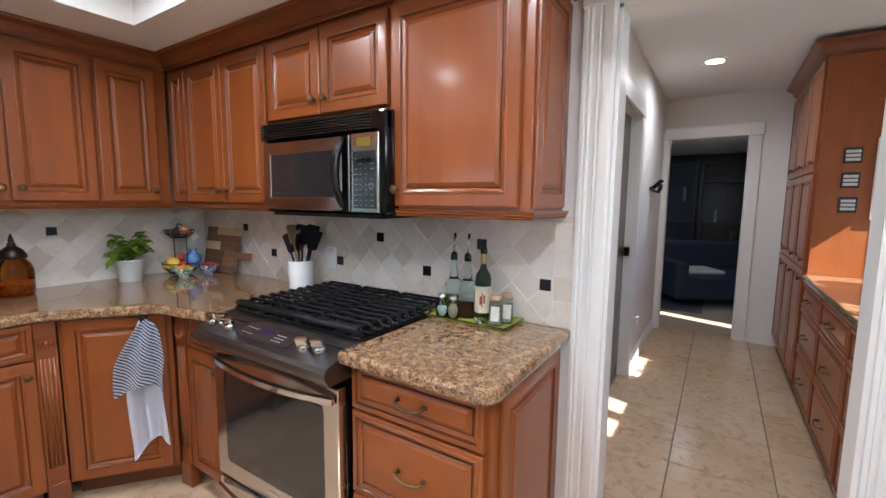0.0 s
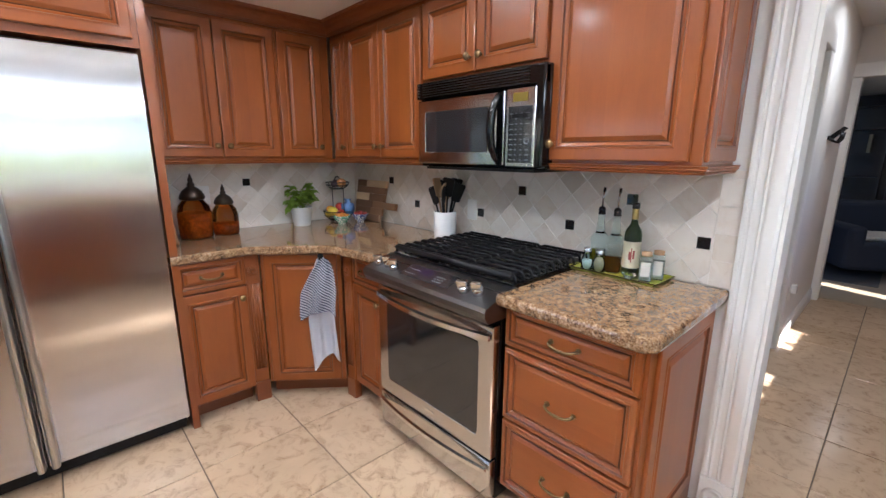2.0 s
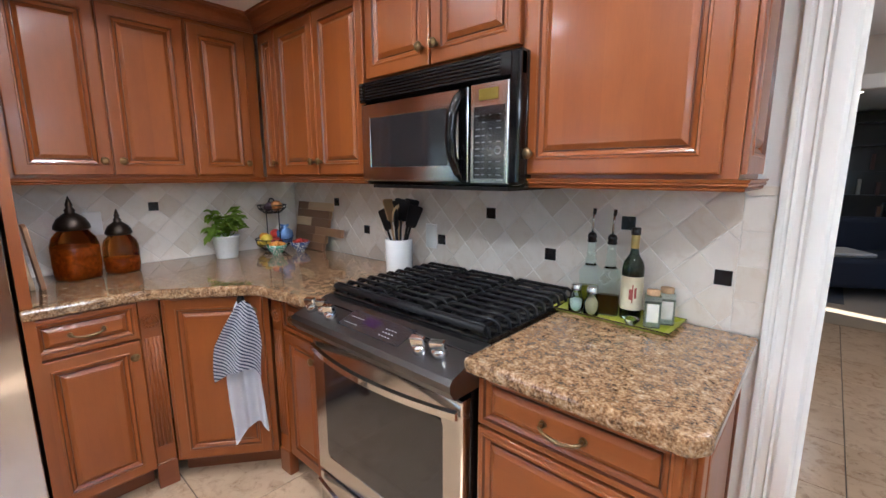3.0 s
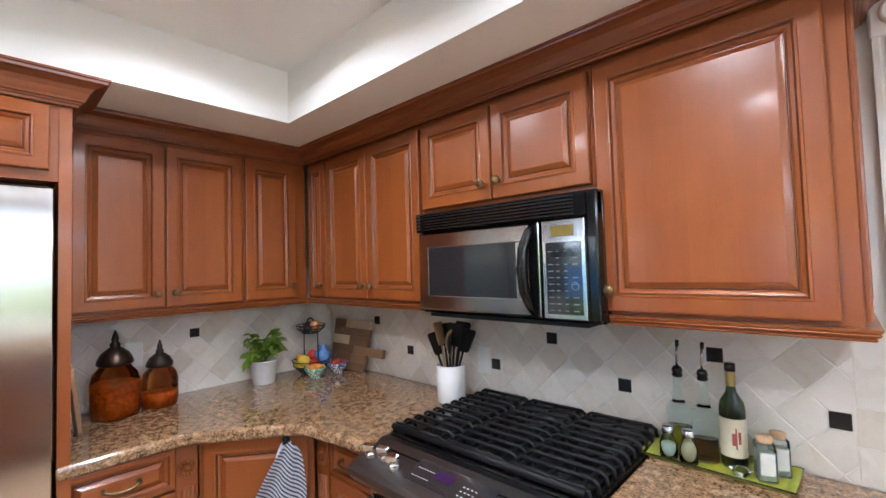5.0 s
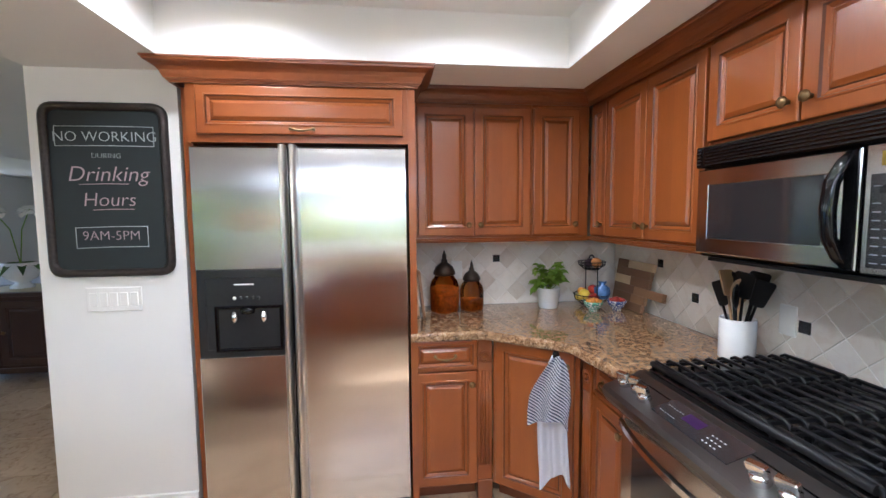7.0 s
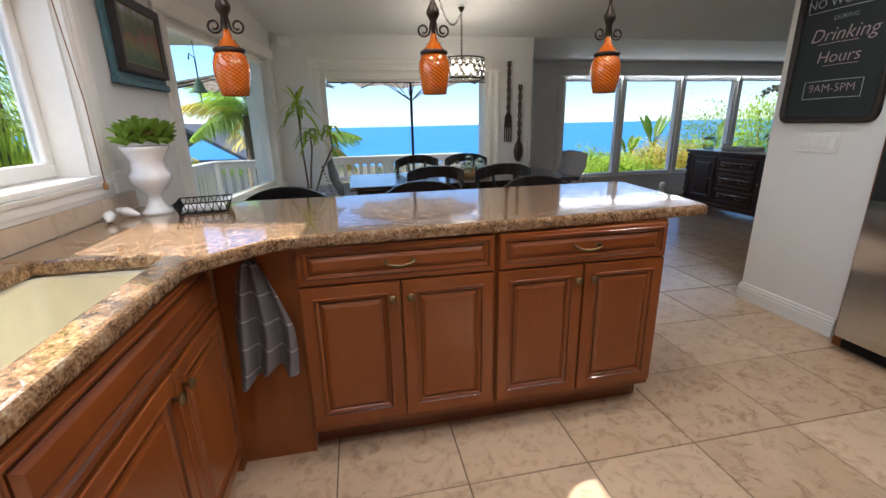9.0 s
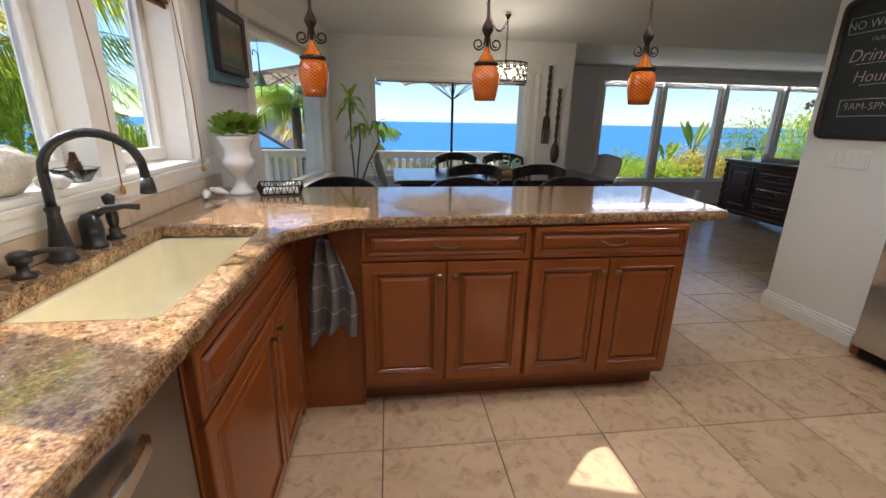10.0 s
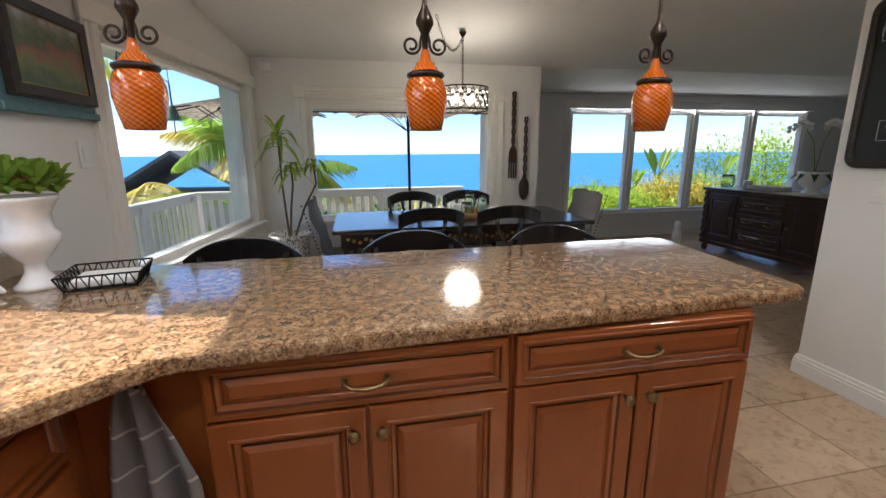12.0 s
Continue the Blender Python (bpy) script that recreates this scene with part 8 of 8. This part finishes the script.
for k in range(3):
    c = Vector((-0.05 + 0.03 * k, 0.045, 0.345))
    for j in range(10):
        b = j * 2.4
        leaf(bm, c, (math.cos(b), math.sin(b), 0.5), 0.03, 0.02, 0.0, 0.4)
part("red_succulent", bm, plain("red_succulent", (0.35, 0.11, 0.06), 0.5), ur, "reddish succulents")
for x, y, r in ((4.125, -2.555, 20), (4.098, -2.64, 70)):
    bm = lathe([(0, -0.055), (0.006, -0.05), (0.016, -0.02), (0.022, 0.0), (0.018, 0.02), (0.012, 0.028), (0.014, 0.038), (0.008, 0.048), (0.002, 0.056), (0, 0.057)], 14)
    bm.transform(pose(0, 0, 0.022, 80, 0, 0))
    solid("ceramic_bird", bm, CERAMIC, "small white ceramic bird on the worktop", "figurine", pose(x, y, TOP, 0, 0, r), "ceramic birds")
nb = thing("napkin_basket", pose(3.825, -2.70, TOP, 0, 0, 12), "black wire napkin holder with folded white napkins", "napkin holder")
bm = bm_new()
for z, w, d in ((0.006, 0.09, 0.075), (0.05, 0.105, 0.09)):
    add_tube(bm, [(-w, -d, z), (w, -d, z), (w, d, z), (-w, d, z), (-w, -d, z)], 0.003, 5)
for k in range(6):
    for s in (-1, 1):
        x = -0.09 + 0.03 * k
        add_tube(bm, [(x + 0.03 * j / 6, s * (0.075 + 0.015 * math.sin(math.pi * j / 6)), 0.006 + 0.044 * math.sin(math.pi * j / 6)) for j in range(7)], 0.002, 4)
        add_tube(bm, [(s * (0.09 + 0.015 * math.sin(math.pi * j / 6)), -0.075 + 0.025 * k + 0.025 * j / 6, 0.006 + 0.044 * math.sin(math.pi * j / 6)) for j in range(7)], 0.002, 4)
for sx in (-1, 1):
    for sy in (-1, 1):
        add_tube(bm, [(sx * 0.09, sy * 0.075, 0.0), (sx * 0.09, sy * 0.075, 0.006), (sx * 0.105, sy * 0.09, 0.05)], 0.003, 5)
part("wire_frame", bm, BLACK_MATTE, nb)
solid("napkins", box(-0.08, -0.065, 0.009, 0.08, 0.065, 0.032, 0.006, 2), plain("paper_napkin", (0.78, 0.76, 0.72), 0.95, 0, 0.05, 80, 0.3), "stack of folded white napkins in the wire holder", "napkins", pose(3.825, -2.70, TOP, 0, 0, 12))

# on the window sill
sd = thing("pine_cone_dish", pose(WX + 0.03, -1.90, 1.0865), "glass dish of brown pine cones on the sill", "dish")
part("dish", lathe([(0, 0), (0.03, 0), (0.055, 0.035), (0.058, 0.04), (0.052, 0.037), (0.028, 0.005), (0, 0.005)], 16, 0, 0, 8, 0.08), GLASS, sd)
CONE = plain("pine_cone", (0.11, 0.055, 0.03), 0.8, 0, 0.4, 90)
for k, (x, y, z) in enumerate(((0, 0, 0.055), (0.02, -0.02, 0.03), (-0.02, 0.02, 0.03))):
    bm = bm_new()
    for j in range(40):
        b, h = j * 2.4, j / 40
        leaf(bm, (0, 0, h * 0.045), (math.cos(b), math.sin(b), 0.3 + h), 0.03 * (1 - 0.6 * h), 0.016, 0.0, 0.2)
    part("pine_cone", bm, CONE, sd, "", pose(x, y, z - 0.02))
bm = bm_new()
bmesh.ops.create_icosphere(bm, subdivisions=3, radius=0.09)
for v in bm.verts:
    v.co = Vector((v.co.x * 0.55, v.co.y * 1.5, v.co.z * 0.7)) * (1 + 0.22 * noise.noise(v.co * 18))
solid("sill_rock", bm, plain("pale_coral", (0.62, 0.58, 0.50), 0.95, 0, 0.2, 120, 0.8), "pale pitted coral rock on the sill", "rock", pose(WX + 0.035, -1.62, 1.147))
bm = lathe([(0, 0), (0.03, 0.004), (0.04, 0.02), (0.02, 0.035), (0, 0.04)], 22, 0, 0, 11, 0.08)
solid("sea_shell", bm, CERAMIC, "small white scallop shell on the sill", "shell", pose(WX + 0.0, -1.76, 1.0865))
sc = thing("soap_bottle", pose(4.135, -1.40, TOP), "white soap bottle with a printed fruit label", "bottle")
part("bottle", lathe([(0, 0), (0.034, 0), (0.036, 0.005), (0.036, 0.11), (0.030, 0.13), (0.014, 0.14), (0.014, 0.15), (0, 0.15)], 22), CERAMIC, sc)
part("label", lathe([(0.0366, 0.02), (0.0366, 0.10)], 22), patterned("fruit_label", (0.6, 0.22, 0.05)), sc, "printed fruit label")
part("pump", tube([(0, 0, 0.15), (0, 0, 0.18), (-0.03, 0, 0.182)], 0.005, 6), WHITE, sc)


# ---------------------------------------------------------------- towels
def cloth(m, name, label, w0, w1, length, mat, folds, seed, amp=0.022):
    root = thing(name, m, label, "towel")
    part("cloth", cloth_bm(w0, w1, length, folds, seed, amp), mat, root)
    return root


def cloth_bm(w0, w1, length, folds, seed, amp=0.022):
    """A towel gathered at the top and hanging in folds. Local: hangs down -z, front -y."""
    bm, n, mm = bm_new(), 36, 26
    rows = []
    for j in range(mm + 1):
        v_ = j / mm
        w = w0 + (w1 - w0) * min(1, v_ * 1.8) ** 0.7
        row = []
        for k in range(n + 1):
            u = k / n - 0.5
            z = -length * v_ * (1 - 0.09 * math.sin(u * 4 + 1.0) * v_) + 0.02 * (1 - (2 * u) ** 2) * (1 - v_)
            y = -0.012 - amp * (0.4 + v_ * 0.8) * (0.5 + 0.5 * math.sin(u * folds * 6.28 + 1.5 * v_)) - 0.006 * noise.noise((u * 6, v_ * 5, seed))
            row.append(bm.verts.new((u * w + 0.012 * math.sin(v_ * 4 + seed), y, z)))
        rows.append(row)
    for a, b in zip(rows, rows[1:]):
        for k in range(n):
            bm.faces.new((a[k], a[k + 1], b[k + 1], b[k])).smooth = True
    bmesh.ops.solidify(bm, geom=bm.faces[:], thickness=0.003)
    return bm


def stripes(name, base, line, scale, lo, hi, diag=False, width=0.5):
    a = Mat(name, 0.95, 0, base)
    src = a.n("ShaderNodeTexCoord").outputs["Object"]
    sep = a.n("ShaderNodeSeparateXYZ")
    a.l(src, sep.inputs[0])
    coord = a.maths("ADD", sep.outputs["Z"], a.maths("MULTIPLY", sep.outputs["X"], 0.8 if diag else 0.15))
    fr_ = a.maths("FRACT", a.maths("MULTIPLY", coord, scale), 0.0)
    mask = a.maths("GREATER_THAN", fr_, width)
    zone = a.maths("MULTIPLY", a.maths("GREATER_THAN", sep.outputs["Z"], lo), a.maths("LESS_THAN", sep.outputs["Z"], hi))
    c = a.mix(a.maths("MULTIPLY", mask, zone), base, line)
    a.color(c)
    a.bump(a.noise(src, 900, 2), 0.3, 0.001)
    return a.m


tw = cloth(pose(0.605, -0.985, 0, 0, 0, DIAG) @ pose(0.335, -0.035, 0.835), "dish_towel", "white dish towel with a fine striped layer hanging on a knob", 0.05, 0.145, 0.60, plain("white_towel", (0.80, 0.82, 0.88), 0.95, 0, 0.06, 500, 0.3), 2.4, 3)
over = cloth_bm(0.05, 0.185, 0.31, 1.7, 8, 0.03)
over.transform(pose(0.012, -0.034, 0.004, 0, 4, 0))
part("striped_layer", over, stripes("striped_towel", (0.66, 0.67, 0.72), (0.05, 0.06, 0.12), 62, -0.5, 0.1, True, 0.58), tw, "short layer with fine dark diagonal stripes")
hkx = part("hanging_clip", lathe([(0, 0), (0.014, 0.002), (0.016, 0.02), (0.010, 0.035), (0, 0.036)], 12), BLACK_MATTE, tw, "dark knob holding the towel", pose(0, -0.01, 0.0))
t2 = cloth(pose(3.545, -2.212, 0.81, 0, 0, 180), "dish_towel", "grey dish towel with thin white stripes hanging in the corner", 0.055, 0.205, 0.43, stripes("grey_towel", (0.36, 0.345, 0.34), (0.75, 0.73, 0.70), 10.0, -1, 1, False, 0.93), 2.6, 5, 0.06)
part("hook", tube([(0, 0.006, 0.02), (0, -0.02, 0.0), (0, -0.03, 0.015)], 0.006, 6), BRONZE, t2)

# ---------------------------------------------------------------- tiles
P, G = 0.470, 0.0042
FX0, FYY0 = 0.980, -1.910
tile_bm = rings(bm_new(), P - G, P - G, [(0, 0.0), (0.0006, -0.0038), (0.003, -0.0050)])
tile_bm.transform(pose(-(P - G) / 2, (P - G) / 2, -0.0045, -90, 0, 0) @ Matrix.Identity(4))
bmesh.ops.recalc_face_normals(tile_bm, faces=tile_bm.faces[:])
up = max(tile_bm.faces, key=lambda f: f.calc_area())
if up.normal.z < 0:
    bmesh.ops.reverse_faces(tile_bm, faces=tile_bm.faces[:])
tile_mesh = bpy.data.meshes.new("tile")
tile_bm.to_mesh(tile_mesh)
tile_mesh.materials.append(FLOOR_TILE)
far = bm_new()
count = 0
for i in range(-18, 9):
    for j in range(-13, 13):
        x, y = FX0 + (i + 0.5) * P, FYY0 + (j + 0.5) * P
        if not (-7.0 < x < 4.4 and -7.4 < y < 3.7):
            continue
        near = 0.3 < x < 4.0 and -5.2 < y < 3.7 or -1.5 < x < 0.4 and -6.5 < y < -3.0
        if near and count < 300:
            hang("tile", tile_mesh, floor, pose(x, y, 0))
            count += 1
        else:
            add_box(far, x - (P - G) / 2, y - (P - G) / 2, -0.004, x + (P - G) / 2, y + (P - G) / 2, 0.0)
ft = mesh_ob("tile_field", far, FLOOR_TILE)
ft.parent = floor
tagged(ft, "far travertine floor tiles", "", "", "stuff")
carpet = structure("floor_study", box(0.9, HY + 0.12, -0.002, 4.9, 7.3, 0.004), plain("beige_carpet", (0.33, 0.25, 0.16), 0.95, 0, 0.15, 300, 0.4), "beige carpet of the study", "carpet")


def clip_poly(poly, x0, x1, z0, z1):
    for axis, lim, sign in ((0, x0, 1), (0, x1, -1), (1, z0, 1), (1, z1, -1)):
        out = []
        for k in range(len(poly)):
            a, b = poly[k - 1], poly[k]
            da, db = sign * (a[axis] - lim), sign * (b[axis] - lim)
            if (da >= 0) != (db >= 0):
                t = da / (da - db)
                out.append((a[0] + t * (b[0] - a[0]), a[1] + t * (b[1] - a[1])))
            if db >= 0:
                out.append(b)
        poly = out
        if len(poly) < 3:
            return []
    return poly


def splash(m, u0, u1, z0, z1, ou, oz, accents, border=0.0):
    """A backsplash of diamond tiles on a wall; local u along x, front towards -y."""
    root = tagged(thing("backsplash", m, "backsplash of diagonal tumbled travertine tiles with black accents", "backsplash"), kind="structure")
    part("grout", box(u0, -0.006, z0, u1, -0.0005, z1), WALL_GROUT, root)
    d, whole = 0.07, None
    lim = u1 - border
    for i in range(int((u0 - ou) / d) - 2, int((u1 - ou) / d) + 3):
        for j in range(int((z0 - oz) / d) - 2, int((z1 - oz) / d) + 3):
            if (i + j) % 2 == 0:
                continue
            cu, cz = ou + i * d, oz + j * d
            r = d - 0.0022
            full = [(-r, 0), (0, -r), (r, 0), (0, r)]
            poly = clip_poly([(cu + a, cz + b) for a, b in full], u0 + 0.001, lim - 0.001, z0 + 0.001, z1 - 0.001)
            if len(poly) < 3:
                continue
            area_ = abs(sum(poly[k - 1][0] * poly[k][1] - poly[k][0] * poly[k - 1][1] for k in range(len(poly)))) / 2
            if area_ < 4e-5:
                continue
            inner = area_ > 0.98 * 2 * r * r
            if inner and whole:
                hang("tile", whole, root, pose(cu, 0, cz))
                continue
            bm = bm_new()
            c = Vector((sum(p[0] for p in poly) / len(poly) - cu, sum(p[1] for p in poly) / len(poly) - cz))
            pts = [Vector((p[0] - cu, p[1] - cz)) for p in poly]
            lo = [bm.verts.new((p.x, -0.006, p.y)) for p in pts]
            hi = [bm.verts.new((q.x, -0.0082, q.y)) for q in [p + (c - p).normalized() * min(0.0022, (c - p).length * 0.5) for p in pts]]
            for k in range(len(pts)):
                bm.faces.new((lo[k - 1], lo[k], hi[k], hi[k - 1]))
            bm.faces.new(hi)
            bmesh.ops.recalc_face_normals(bm, faces=bm.faces[:])
            bm.faces.ensure_lookup_table()
            if bm.faces[-1].normal.y > 0:
                bmesh.ops.reverse_faces(bm, faces=bm.faces[:])
            o = part("tile", bm, WALL_TILE, root, "", pose(cu, 0, cz))
            if inner:
                whole = o.data
    if border:
        z = z0
        while z < z1 - 0.01:
            zz = min(z + 0.1, z1)
            part("border_tile", box(lim + 0.001, -0.0082, z + 0.001, u1 - 0.001, -0.006, zz - 0.001, 0.0015), WALL_TILE, root)
            z = zz
    for cu, cz in accents:
        part("accent_tile", box(cu - 0.0225, -0.0128, cz - 0.0225, cu + 0.0225, -0.007, cz + 0.0225, 0.0015), ACCENT, root, "small black accent tile")
    return root


splash(pose(0, 0, 0), 0.0, 2.557, TOP, UP0 - 0.02, 1.611, 1.214, [(1.611, 1.214), (1.331, 1.074), (1.891, 1.074), (2.171, 1.214), (2.451, 1.074), (0.771, 1.074), (0.491, 1.214), (1.051, 1.214)], 0.075)
splash(pose(0, -1.38, 0, 0, 0, 90), 0.0, 1.368, TOP, UP0 - 0.02, 0.559, 1.210, [(0.559, 1.210)])
SILL_TILE = make_travertine("travertine_sill", (0.62, 0.49, 0.35), (0.45, 0.32, 0.21), 0.35, False, 0.3)
root = tagged(thing("backsplash", pose(WX - 0.0005, -0.60, 0, 0, 0, -90), "low backsplash of plain beige travertine tiles under the window", "backsplash"), kind="structure")
part("grout", box(0.0, -0.006, TOP, 2.32, -0.0005, 0.992), WALL_GROUT, root)
for k in range(8):
    part("tile", box(0.29 * k + 0.0012, -0.010, TOP + 0.001, 0.29 * k + 0.2888, -0.0055, 0.991, 0.0012), SILL_TILE, root)
